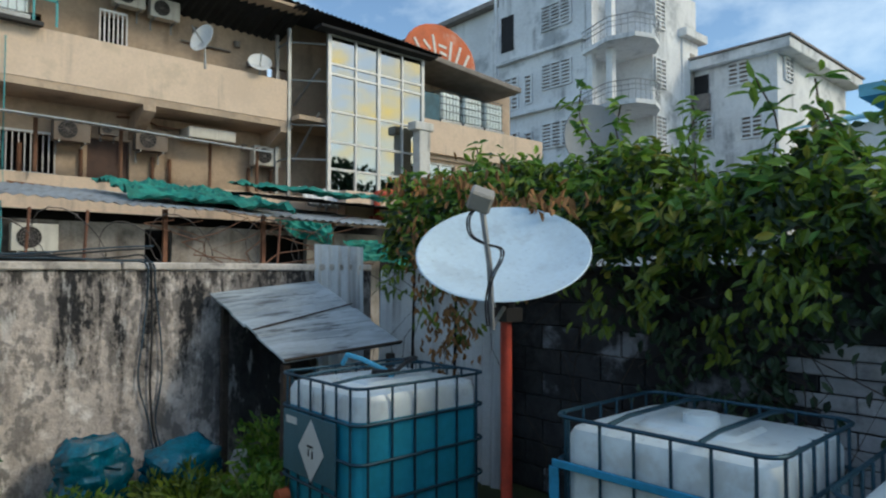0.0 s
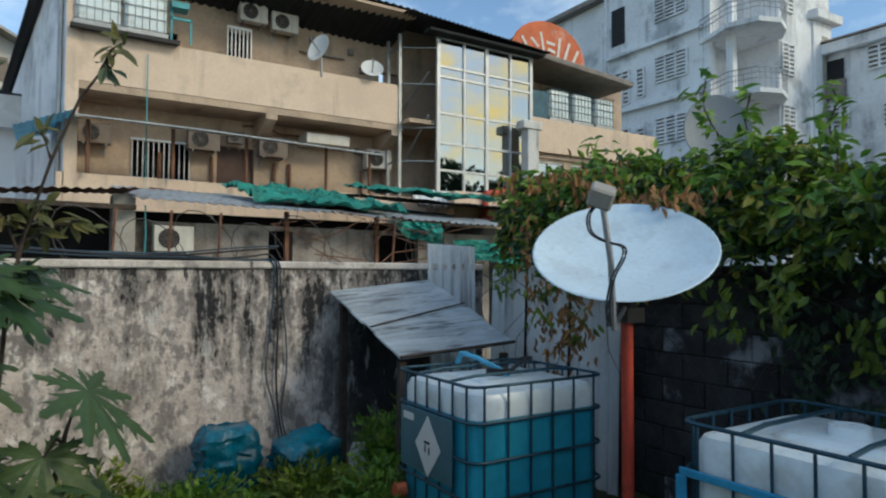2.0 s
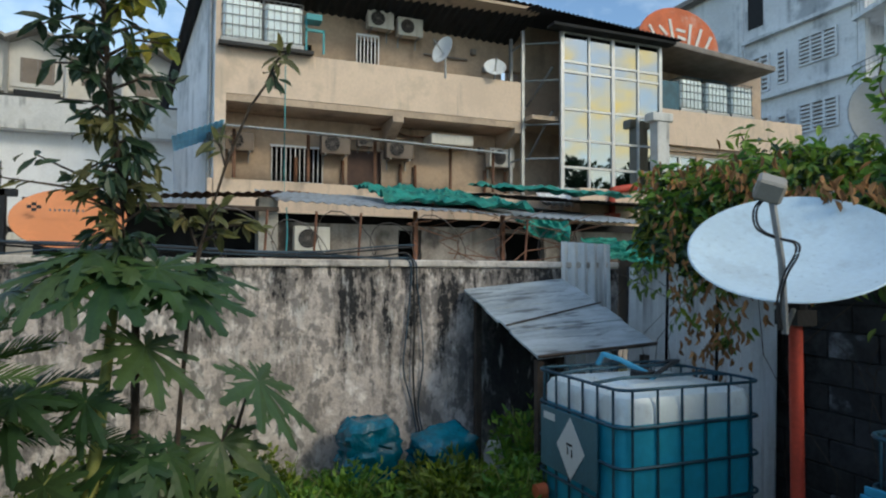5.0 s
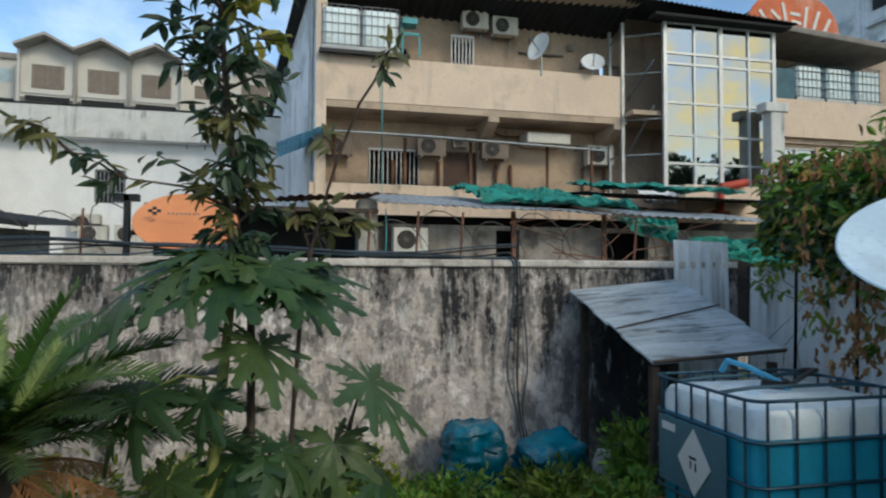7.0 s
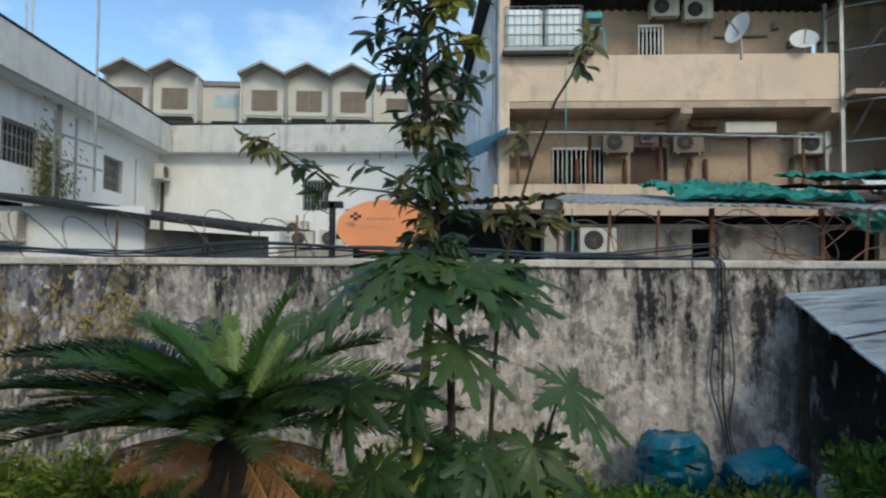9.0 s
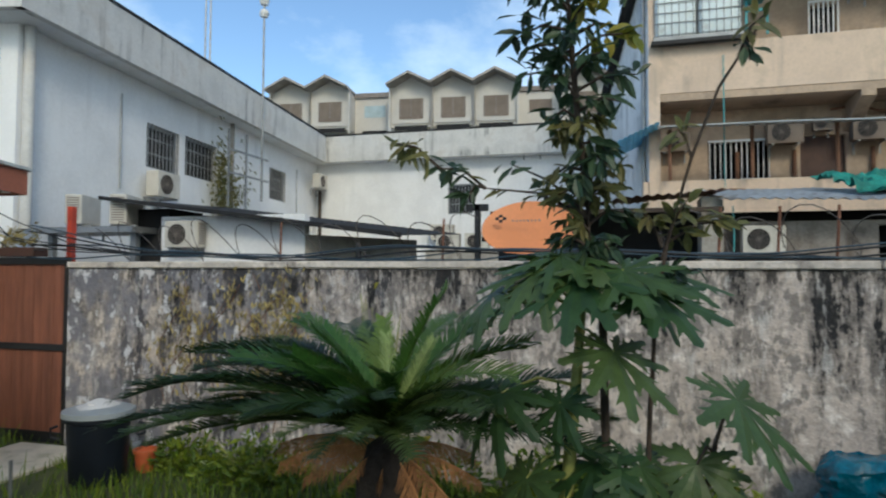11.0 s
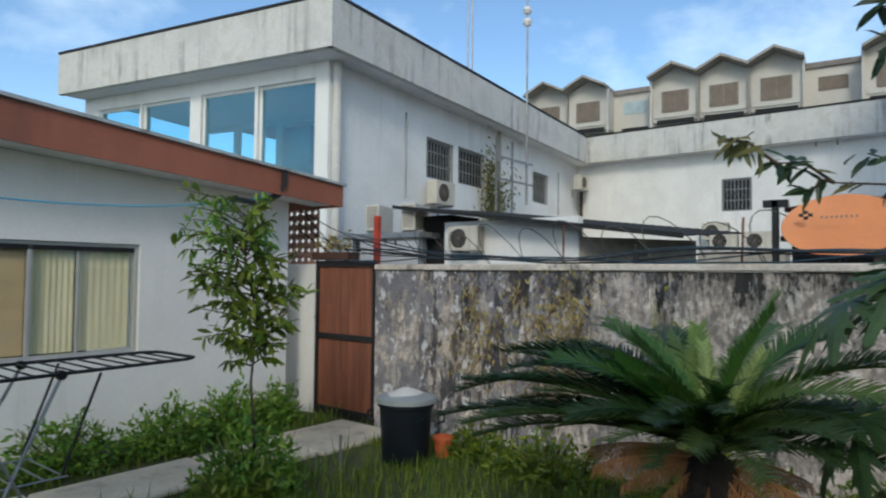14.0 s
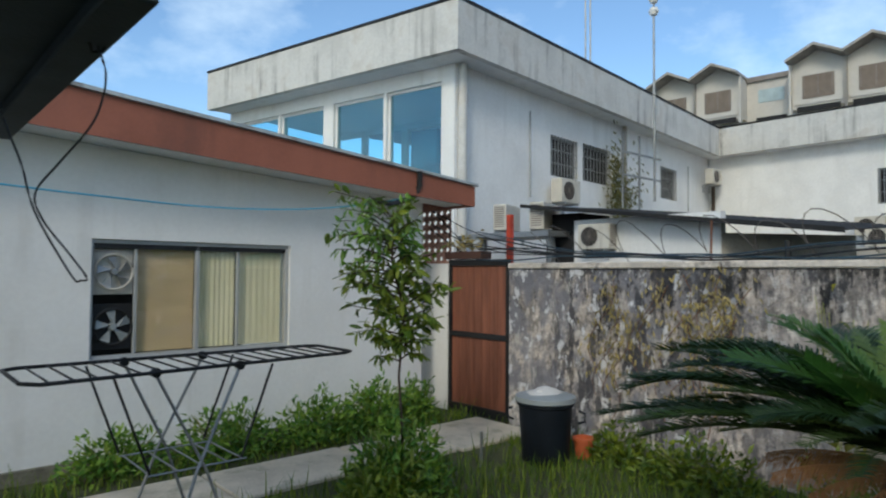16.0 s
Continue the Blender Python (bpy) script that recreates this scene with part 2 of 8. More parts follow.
    if leafy:
        tr = N.new("ShaderNodeBsdfTranslucent")
        L.new(colour, tr.inputs["Color"])
        ms = N.new("ShaderNodeMixShader")
        ms.inputs["Fac"].default_value = 0.3
        L.new(p.outputs["BSDF"], ms.inputs[1])
        L.new(tr.outputs["BSDF"], ms.inputs[2])
        L.new(ms.outputs["Shader"], N["Material Output"].inputs["Surface"])
    return m


def glass_mat(name, tint, rough=0.03, mirror=0.5, shine=(0.9, 0.95, 1)):
    """A window pane: part clear, part reflecting."""
    m = bpy.data.materials.new(name)
    m.use_nodes = True
    N, L = m.node_tree.nodes, m.node_tree.links
    N.remove(N["Principled BSDF"])
    t, g, x = N.new("ShaderNodeBsdfTransparent"), N.new("ShaderNodeBsdfGlossy"), N.new("ShaderNodeMixShader")
    t.inputs["Color"].default_value = (*tint, 1)
    g.inputs["Roughness"].default_value = rough
    g.inputs["Color"].default_value = (*shine, 1)
    x.inputs["Fac"].default_value = mirror
    L.new(t.outputs[0], x.inputs[1])
    L.new(g.outputs[0], x.inputs[2])
    L.new(x.outputs[0], N["Material Output"].inputs["Surface"])
    return m


def yard_plaster():
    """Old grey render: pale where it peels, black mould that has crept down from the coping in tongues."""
    m = mat("yard_plaster", (0.60, 0.525, 0.475), 0.92, var=0.32, scale=2.6, fine=26, bump=0.7, patch=((0.86, 0.80, 0.75), 0.9, 3.8))
    nt = m.node_tree
    N, L = nt.nodes, nt.links
    p = N["Principled BSDF"]
    old = p.inputs["Base Color"].links[0].from_socket
    tc = N.new("ShaderNodeTexCoord")

    def noise_(scale3, det, rg=0.62):
        mp = N.new("ShaderNodeMapping")
        mp.inputs["Scale"].default_value = scale3
        t = N.new("ShaderNodeTexNoise")
        t.inputs["Scale"].default_value, t.inputs["Detail"].default_value, t.inputs["Roughness"].default_value = 1.0, det, rg
        L.new(tc.outputs["Object"], mp.inputs["Vector"])
        L.new(mp.outputs["Vector"], t.inputs["Vector"])
        return t.outputs["Fac"]

    def op(o, a, b_, clamp=False):
        t = N.new("ShaderNodeMath")
        t.operation, t.use_clamp = o, clamp
        for i, x in enumerate((a, b_)):
            if isinstance(x, (int, float)):
                t.inputs[i].default_value = x
            else:
                L.new(x, t.inputs[i])
        return t.outputs[0]

    def rng(v, a, b_):
        t = N.new("ShaderNodeMapRange")
        t.interpolation_type = "SMOOTHSTEP"
        t.inputs["From Min"].default_value, t.inputs["From Max"].default_value = a, b_
        L.new(v, t.inputs["Value"])
        return t.outputs["Result"]

    def mixc(f, a, col):
        t = N.new("ShaderNodeMix")
        t.data_type = "RGBA"
        L.new(f, t.inputs["Factor"])
        L.new(a, t.inputs["A"])
        t.inputs["B"].default_value = (*col, 1)
        return t.outputs["Result"]

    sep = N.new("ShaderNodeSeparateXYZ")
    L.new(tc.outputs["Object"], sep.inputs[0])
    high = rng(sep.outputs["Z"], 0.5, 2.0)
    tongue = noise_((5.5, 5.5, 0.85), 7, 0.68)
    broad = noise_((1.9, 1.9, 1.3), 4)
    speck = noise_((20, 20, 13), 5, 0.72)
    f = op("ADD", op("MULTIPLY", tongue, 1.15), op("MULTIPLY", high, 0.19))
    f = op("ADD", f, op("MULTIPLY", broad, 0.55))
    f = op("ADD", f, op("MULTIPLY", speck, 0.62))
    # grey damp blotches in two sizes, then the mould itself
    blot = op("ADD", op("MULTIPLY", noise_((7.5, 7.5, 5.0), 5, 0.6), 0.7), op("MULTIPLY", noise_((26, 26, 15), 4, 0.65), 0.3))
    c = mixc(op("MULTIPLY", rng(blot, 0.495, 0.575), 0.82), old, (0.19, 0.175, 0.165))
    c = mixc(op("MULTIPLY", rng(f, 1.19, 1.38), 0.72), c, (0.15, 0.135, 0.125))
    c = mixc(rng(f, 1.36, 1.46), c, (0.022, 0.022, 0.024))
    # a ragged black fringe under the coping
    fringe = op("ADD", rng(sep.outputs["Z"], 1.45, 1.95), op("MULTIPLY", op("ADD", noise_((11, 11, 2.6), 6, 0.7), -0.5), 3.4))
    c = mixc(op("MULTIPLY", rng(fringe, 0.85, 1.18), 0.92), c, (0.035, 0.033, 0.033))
    # blue-grey bloom near the gate
    cool = op("MULTIPLY", op("SUBTRACT", 1.0, rng(sep.outputs["Y"], -4.2, -1.2)), rng(noise_((4, 4, 3), 5, 0.6), 0.40, 0.58))
    c = mixc(op("MULTIPLY", cool, 0.85), c, (0.20, 0.20, 0.235))
    black = op("MULTIPLY", op("MULTIPLY", op("SUBTRACT", 1.0, rng(sep.outputs["Y"], -3.6, -2.0)), rng(sep.outputs["Y"], -5.5, -4.7)), rng(noise_((6.5, 6.5, 2.4), 6, 0.68), 0.50, 0.56))
    c = mixc(op("MULTIPLY", black, 0.85), c, (0.045, 0.045, 0.055))
    pale = op("MULTIPLY", op("SUBTRACT", 1.0, rng(sep.outputs["Y"], -4.0, -1.5)), rng(noise_((9, 9, 5), 5, 0.65), 0.57, 0.62))
    c = mixc(op("MULTIPLY", pale, 0.85), c, (0.70, 0.70, 0.74))
    # shade under the lean-to painted on the wall, with mould at its ragged edge
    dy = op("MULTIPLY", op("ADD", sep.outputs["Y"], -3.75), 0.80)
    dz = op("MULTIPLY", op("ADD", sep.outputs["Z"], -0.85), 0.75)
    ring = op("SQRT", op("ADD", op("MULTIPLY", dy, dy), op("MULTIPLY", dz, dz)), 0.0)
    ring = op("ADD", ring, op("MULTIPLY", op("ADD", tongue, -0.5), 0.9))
    shade_mould = op("SUBTRACT", 1.0, rng(ring, 0.45, 0.95))
    c = mixc(op("MULTIPLY", shade_mould, 0.95), c, (0.018, 0.018, 0.020))
    c = mixc(op("MULTIPLY", rng(noise_((7, 7, 2.2), 6, 0.7), 0.56, 0.66), 0.6), c, (0.62, 0.60, 0.58))
    L.new(c, p.inputs["Base Color"])
    return m


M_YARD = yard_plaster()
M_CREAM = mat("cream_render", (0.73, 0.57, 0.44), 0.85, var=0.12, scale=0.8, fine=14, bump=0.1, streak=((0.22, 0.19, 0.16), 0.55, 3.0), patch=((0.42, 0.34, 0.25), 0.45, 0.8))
# darker copy of the cream: soot streaks plus the recess shade put into the base
M_CREAM_IN = mat("cream_wall_soot_and_shade", (0.50, 0.38, 0.28), 0.88, var=0.2, scale=0.7, fine=12, bump=0.1, streak=((0.15, 0.12, 0.10), 0.7, 2.0), patch=((0.30, 0.24, 0.19), 0.5, 0.9))
M_WHITE = mat("white_limewash", (0.83, 0.83, 0.84), 0.85, var=0.09, scale=0.9, fine=16, bump=0.08, streak=((0.42, 0.41, 0.40), 0.28, 3.4))
M_PARAPET = mat("weathered_white_parapet", (0.66, 0.65, 0.63), 0.88, var=0.15, scale=1.2, fine=18, bump=0.12, streak=((0.13, 0.13, 0.13), 0.85, 4.5), patch=((0.42, 0.37, 0.32), 0.4, 1.2))
M_HOUSE = mat("white_house_paint", (0.83, 0.83, 0.83), 0.8, var=0.06, scale=1.0, fine=20, bump=0.06, streak=((0.5, 0.48, 0.44), 0.35, 3.0))
M_BLOCKY = mat("grey_white_mildew_render", (0.78, 0.79, 0.81), 0.88, var=0.14, scale=0.35, fine=6, bump=0.1, streak=((0.17, 0.18, 0.20), 0.75, 1.3), patch=((0.30, 0.32, 0.34), 0.75, 0.33))
M_FAR = mat("pale_far_render", (0.60, 0.57, 0.53), 0.9, var=0.08, scale=0.4, fine=6, bump=0.0, streak=((0.38, 0.36, 0.33), 0.4, 1.0))
M_TAUPE = mat("brown_grey_edge", (0.25, 0.22, 0.20), 0.85, var=0.2)
M_GABLE = mat("grey_brown_gable_edge", (0.38, 0.35, 0.32), 0.85, var=0.2)
# near-black that paints the shade inside openings and recesses
M_DARK = mat("opening_shade_black", (0.02, 0.02, 0.022), 0.9, var=0.2, bump=0)
M_SHUT = mat("brown_shutter", (0.20, 0.16, 0.13), 0.7, var=0.15)
M_CONC = mat("old_concrete", (0.40, 0.37, 0.33), 0.9, var=0.25, scale=2.0, fine=30, bump=0.3, patch=((0.22, 0.2, 0.17), 0.5, 2.4))
M_CONC_DK = mat("dark_block", (0.050, 0.049, 0.050), 0.92, var=0.5, scale=2.2, fine=24, bump=0.4, patch=((0.012, 0.013, 0.013), 0.95, 1.6), each=0.3, placed=True)
M_LIME = mat("dark_block_with_limewash", (0.045, 0.045, 0.048), 0.92, var=0.5, scale=2.2, fine=24, bump=0.4, patch=((0.34, 0.36, 0.40), 0.9, 1.9), each=0.2, placed=True)
M_BLOCK_W = mat("whitewashed_block", (0.50, 0.50, 0.51), 0.9, var=0.2, scale=4, fine=30, bump=0.3, patch=((0.1, 0.1, 0.1), 0.6, 3.0), each=0.2, placed=True)
M_COPING = mat("flaking_limewashed_coping", (0.66, 0.60, 0.54), 0.9, var=0.3, scale=3.0, fine=30, bump=0.4, patch=((0.16, 0.14, 0.13), 0.75, 3.6))
# brown grime, and the shade below the shed roof put into the base colour
M_SHEDWALL = mat("grubby_shaded_shed_render", (0.33, 0.29, 0.26), 0.92, var=0.35, scale=2.2, fine=24, bump=0.4, patch=((0.07, 0.06, 0.055), 0.85, 1.5), streak=((0.10, 0.07, 0.05), 0.7, 5.0))
M_OLDBOARD = mat("weathered_grey_board", (0.42, 0.47, 0.50), 0.75, 0.0, var=0.3, scale=3.0, fine=40, bump=0.4, patch=((0.07, 0.075, 0.08), 0.75, 4.5), stretch=(3.0, 0.45, 1.0))
M_PALEBLUE = mat("pale_blue_shutter", (0.42, 0.52, 0.56), 0.7, var=0.12)
M_SHEET = mat("grey_zinc_sheet", (0.46, 0.49, 0.51), 0.55, 0.25, var=0.2, scale=1.6, fine=30, bump=0.1, patch=((0.16, 0.13, 0.11), 0.6, 2.4))
M_SHEET_W = mat("white_painted_sheet", (0.78, 0.79, 0.79), 0.6, 0.0, var=0.12, scale=2, fine=30, bump=0.08, streak=((0.15, 0.13, 0.12), 0.7, 5.0))
M_RUST = mat("rusty_sheet", (0.25, 0.115, 0.07), 0.85, 0.1, var=0.4, scale=3, fine=30, bump=0.3)
M_ROOFDK = mat("dark_roof_sheet", (0.022, 0.022, 0.024), 0.92, 0.0, var=0.35, scale=1.5, fine=20, bump=0.2)
M_FASCIA = mat("red_brown_fascia_paint", (0.30, 0.105, 0.065), 0.6, var=0.16, scale=1.5, fine=25, bump=0.06, streak=((0.14, 0.06, 0.045), 0.5, 3))
M_GATE = mat("red_brown_gate_board", (0.23, 0.085, 0.05), 0.6, var=0.3, scale=4, fine=40, bump=0.2, stretch=(3, 3, 0.25), each=0.2)
M_BLACK = mat("black_iron", (0.022, 0.022, 0.024), 0.55, 0.3, var=0.3)
M_STEEL = mat("grey_steel", (0.33, 0.34, 0.35), 0.45, 0.6, var=0.2, fine=60)
M_ALU = mat("aluminium_frame", (0.50, 0.51, 0.52), 0.45, 0.4, var=0.1, fine=60)
M_CAGE = mat("slate_blue_cage_tube", (0.030, 0.085, 0.125), 0.45, 0.4, var=0.3, fine=50)
M_BLUE = mat("bright_blue_frame", (0.05, 0.34, 0.58), 0.5, 0.1, var=0.25, fine=40)
M_BOTTLE = mat("milky_plastic", (0.86, 0.95, 0.98), 0.30, var=0.08, scale=2.0, fine=22, bump=0.05, patch=((0.42, 0.40, 0.34), 0.4, 2.6))
M_LIQUID = mat("teal_filled_plastic", (0.050, 0.43, 0.62), 0.32, var=0.22, scale=1.6, fine=14, bump=0.03)
M_PAPER = mat("white_label", (0.72, 0.72, 0.70), 0.6, var=0.06)
M_PLATE = mat("dark_teal_plate", (0.07, 0.16, 0.20), 0.5, var=0.2)
M_INK = mat("black_ink", (0.02, 0.02, 0.02), 0.6, var=0.1, bump=0)
M_ORANGE = mat("orange_paint", (0.74, 0.27, 0.10), 0.5, var=0.1, scale=1.5, fine=20, bump=0.03)
M_SIGN = mat("orange_red_sign_paint", (0.60, 0.14, 0.05), 0.7, var=0.22, scale=1.0, fine=10, bump=0.0, patch=((0.6, 0.42, 0.34), 0.5, 0.8))
M_SIGN_W = mat("white_sign_paint", (0.70, 0.66, 0.62), 0.7, var=0.1)
M_DISH = mat("pale_grey_dish_paint", (0.63, 0.77, 0.86), 0.30, 0.0, var=0.12, scale=1.6, fine=35, bump=0.03, patch=((0.30, 0.34, 0.37), 0.28, 3.6))
M_DISH_DK = mat("mid_grey_dish_paint", (0.19, 0.215, 0.24), 0.55, var=0.15, scale=2, fine=30, bump=0.03)
M_REDPOLE = mat("red_oxide_pole", (0.46, 0.055, 0.028), 0.6, var=0.28, scale=5, fine=40, bump=0.15)
M_LNB = mat("beige_plastic_cap", (0.36, 0.33, 0.28), 0.55, var=0.1)
M_AC = mat("off_white_enamel", (0.60, 0.57, 0.51), 0.5, var=0.1, scale=3, fine=25, bump=0.03, streak=((0.25, 0.2, 0.15), 0.5, 7))
M_TARP = mat("blue_woven_sack", (0.005, 0.145, 0.225), 0.24, var=0.45, scale=6, fine=30, bump=0.5)
M_NET = mat("green_shade_net", (0.025, 0.24, 0.19), 0.7, var=0.55, scale=4, fine=50, bump=0.3)
M_CABLE = mat("black_cable", (0.018, 0.02, 0.024), 0.5, var=0.3)
M_CABLE_B = mat("navy_cable", (0.03, 0.06, 0.09), 0.5, var=0.3)
M_CABLE_C = mat("light_blue_cord", (0.10, 0.42, 0.62), 0.6, var=0.15)
M_WIRE = mat("rusted_razor_wire", (0.15, 0.13, 0.12), 0.7, 0.4, var=0.4)
M_PIPE = mat("rust_brown_pipe", (0.20, 0.10, 0.06), 0.8, var=0.3)
M_TEALPIPE = mat("teal_pipe", (0.06, 0.33, 0.36), 0.5, var=0.2)
M_BIN = mat("black_bin_plastic", (0.010, 0.014, 0.022), 0.55, var=0.25, gloss=0.25)
M_LID = mat("grey_bin_lid", (0.30, 0.33, 0.35), 0.4, var=0.12)
M_BAGW = mat("white_plastic_bag", (0.68, 0.66, 0.64), 0.45, var=0.12, bump=0.3)
M_CURTAIN = mat("pale_yellow_curtain", (0.90, 0.82, 0.56), 0.8, var=0.10, scale=5, fine=50, bump=0.1, stretch=(6, 6, 0.3))
M_BLIND = mat("tan_board", (0.72, 0.54, 0.33), 0.8, var=0.12, scale=2, fine=40, bump=0.06, stretch=(1, 1, 4))
M_BROWNDOOR = mat("dark_brown_door", (0.075, 0.035, 0.025), 0.6, var=0.3)
M_BRICK = mat("terracotta_screen_block", (0.40, 0.22, 0.17), 0.85, var=0.25, fine=40)
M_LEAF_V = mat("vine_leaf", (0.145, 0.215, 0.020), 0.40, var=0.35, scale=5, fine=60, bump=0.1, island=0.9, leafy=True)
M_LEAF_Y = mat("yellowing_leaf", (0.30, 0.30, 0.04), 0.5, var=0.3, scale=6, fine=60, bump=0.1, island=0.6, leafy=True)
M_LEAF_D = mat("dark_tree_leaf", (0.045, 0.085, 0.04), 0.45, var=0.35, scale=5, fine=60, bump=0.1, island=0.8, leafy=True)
M_LEAF_O = mat("olive_tree_leaf", (0.16, 0.16, 0.05), 0.5, var=0.35, scale=5, fine=60, bump=0.1, island=0.8, leafy=True)
M_LEAF_P = mat("papaya_leaf", (0.070, 0.125, 0.040), 0.42, var=0.25, scale=7, fine=60, bump=0.1, each=0.6, leafy=True)
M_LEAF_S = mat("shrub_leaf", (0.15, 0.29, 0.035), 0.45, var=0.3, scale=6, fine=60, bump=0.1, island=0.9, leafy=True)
M_CYCAD = mat("cycad_leaf", (0.034, 0.068, 0.013), 0.5, var=0.3, scale=3, fine=40, bump=0.05, each=0.9, leafy=True)
M_CYCAD_Y = mat("young_cycad_leaf", (0.27, 0.38, 0.13), 0.45, var=0.25, scale=3, fine=40, bump=0.05, each=0.4, leafy=True)
M_CYCAD_M = mat("mid_green_cycad_leaf", (0.085, 0.17, 0.030), 0.42, var=0.3, scale=3, fine=40, bump=0.05, each=0.6, leafy=True)
M_DEAD = mat("dead_brown_frond", (0.38, 0.185, 0.075), 0.8, var=0.35, scale=4, fine=40, bump=0.1, each=0.4)
M_DEADLEAF = mat("dead_brown_leaf", (0.33, 0.165, 0.06), 0.85, var=0.4, scale=6, fine=40, bump=0.1, island=0.8)
M_TRUNK = mat("black_scaly_trunk", (0.028, 0.023, 0.020), 0.95, var=0.5, scale=9, fine=50, bump=0.6)
M_BARK = mat("dark_bark", (0.075, 0.055, 0.042), 0.9, var=0.4, scale=8, fine=60, bump=0.5)
M_STEM_G = mat("yellow_green_papaya_stem", (0.28, 0.30, 0.08), 0.6, var=0.3, scale=8, fine=60, bump=0.2)
M_GRASS = mat("grass_blade", (0.145, 0.225, 0.022), 0.6, var=0.3, scale=2, fine=30, bump=0.0, island=0.9, leafy=True)
M_DRYVINE = mat("dry_creeper_leaf", (0.33, 0.27, 0.11), 0.8, var=0.4, scale=5, fine=40, bump=0.0, island=0.8)
M_SOIL = mat("grassy_soil", (0.065, 0.075, 0.028), 0.95, var=0.4, scale=1.4, fine=22, bump=0.5, patch=((0.09, 0.07, 0.045), 0.7, 1.1))
M_PATH = mat("pale_concrete_path", (0.58, 0.52, 0.43), 0.9, var=0.2, scale=2.5, fine=30, bump=0.2, patch=((0.22, 0.22, 0.14), 0.5, 2.6))
M_GLASS_M = glass_mat("mirror_glass", (0.5, 0.55, 0.5), 0.015, 0.9, (0.36, 0.37, 0.35))
M_GLASS_B = glass_mat("blue_window_glass", (0.60, 0.84, 0.90), 0.03, 0.10)
M_GLASS = glass_mat("clear_glass", (0.95, 0.96, 0.95), 0.03, 0.07)
M_ROOM = mat("pale_room_wall", (0.66, 0.70, 0.70), 0.9, var=0.1, bump=0)
M_BLUEROOF = mat("light_blue_roof_sheet", (0.16, 0.42, 0.55), 0.6, var=0.15)
M_BLUEPLAST = mat("pale_blue_plastic_sheet", (0.45, 0.80, 0.95), 0.5, var=0.12, leafy=True)
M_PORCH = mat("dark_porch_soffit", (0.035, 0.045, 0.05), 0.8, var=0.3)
M_SKIRT = mat("mossy_stone", (0.19, 0.18, 0.14), 0.95, var=0.4, scale=5, fine=30, bump=0.5)

# ---- large structure ----
WX = -6.86                                # face of the yard wall
g = B()
g.add([(-900, -900, 0), (900, -900, 0), (900, 900, 0), (-900, 900, 0)], [(0, 1, 2, 3)])
solid("ground", g, M_SOIL, "dark soil ground with patchy grass", "ground", kind="structure")

path = B()
for x0, x1, y0, y1 in ((-3.15, -2.0, -6.15, -5.35), (-4.6, -3.17, -6.12, -5.3), (-5.55, -4.62, -6.1, -5.25), (-6.75, -5.57, -6.2, -5.2)):
    path.box((x0, y0, -0.05), (x1, y1, 0.035))
solid("path", path, M_PATH, "pale concrete slab path leading to the gate", "path", kind="structure", bev=0.012)

yard = B()
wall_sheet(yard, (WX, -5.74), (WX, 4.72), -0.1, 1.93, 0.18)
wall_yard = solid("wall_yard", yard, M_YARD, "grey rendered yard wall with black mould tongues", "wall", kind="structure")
cop = B()
y = -5.74
for k, ln in enumerate((2.7, 2.6, 2.5, 2.66)):
    cop.box((WX - 0.22, y, 1.93 + 0.004 * (k % 2)), (WX + 0.035, y + ln - 0.012, 2.0 + 0.004 * (k % 2)))
    y += ln
part("coping", cop, M_COPING, wall_yard, "stained concrete coping", bev=0.012)

# the side wall of blocks behind the tanks
side = B()
wall_sheet(side, (WX, 4.84), (1.6, 4.84), -0.1, 1.96, 0.2)
wall_side = solid("wall_side", side, M_CONC_DK, "dark concrete block wall behind the tanks", "wall", kind="structure")

# unseen wall added behind the camera to close the yard and block low sun
own = B()
wall_sheet(own, (3.0, 4.7), (3.0, -6.9), -0.1, 2.9, 0.2)
solid("wall_porch", own, M_HOUSE, "plain white wall added unseen behind the camera", "wall", kind="structure")
ps = B()
ps.box((-1.42, -4.3, 2.6), (0.6, -1.98, 2.72))
ps.box((-1.40, -4.3, 2.55), (-1.28, -1.98, 2.6))
for yy in (-4.2, -2.1):
    ps.box((0.45, yy, -0.1), (0.57, yy + 0.12, 2.6))
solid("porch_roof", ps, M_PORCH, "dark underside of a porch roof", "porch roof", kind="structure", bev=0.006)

# the low house beside the gate
HY = -6.95
low_house = thing("low_house", "white single-storey house with a sloping red-brown fascia", "house")
hw = B()
wall_sheet(hw, (1.5, HY), (-6.45, HY), -0.1, 2.70, 0.2, [(1.5 + 2.42, 1.5 + 4.48, 1.02, 2.17)])
hw.add([(x, y, z) for x, zt in ((-6.45, 2.815), (1.5, 3.28)) for y in (HY, HY - 0.2) for z in (2.70, zt)], [(0, 4, 5, 1), (2, 3, 7, 6), (1, 5, 7, 3), (0, 1, 3, 2), (4, 6, 7, 5)])
part("wall", hw, M_HOUSE, low_house)
ret = B().box((-6.45, -14, -0.1), (-6.25, HY - 0.2, 2.78))
part("end_wall", ret, M_HOUSE, low_house)


def slope(x, low):
    return (2.76 if low else 3.03) + (x + 6.87) * (0.060 if low else 0.083)


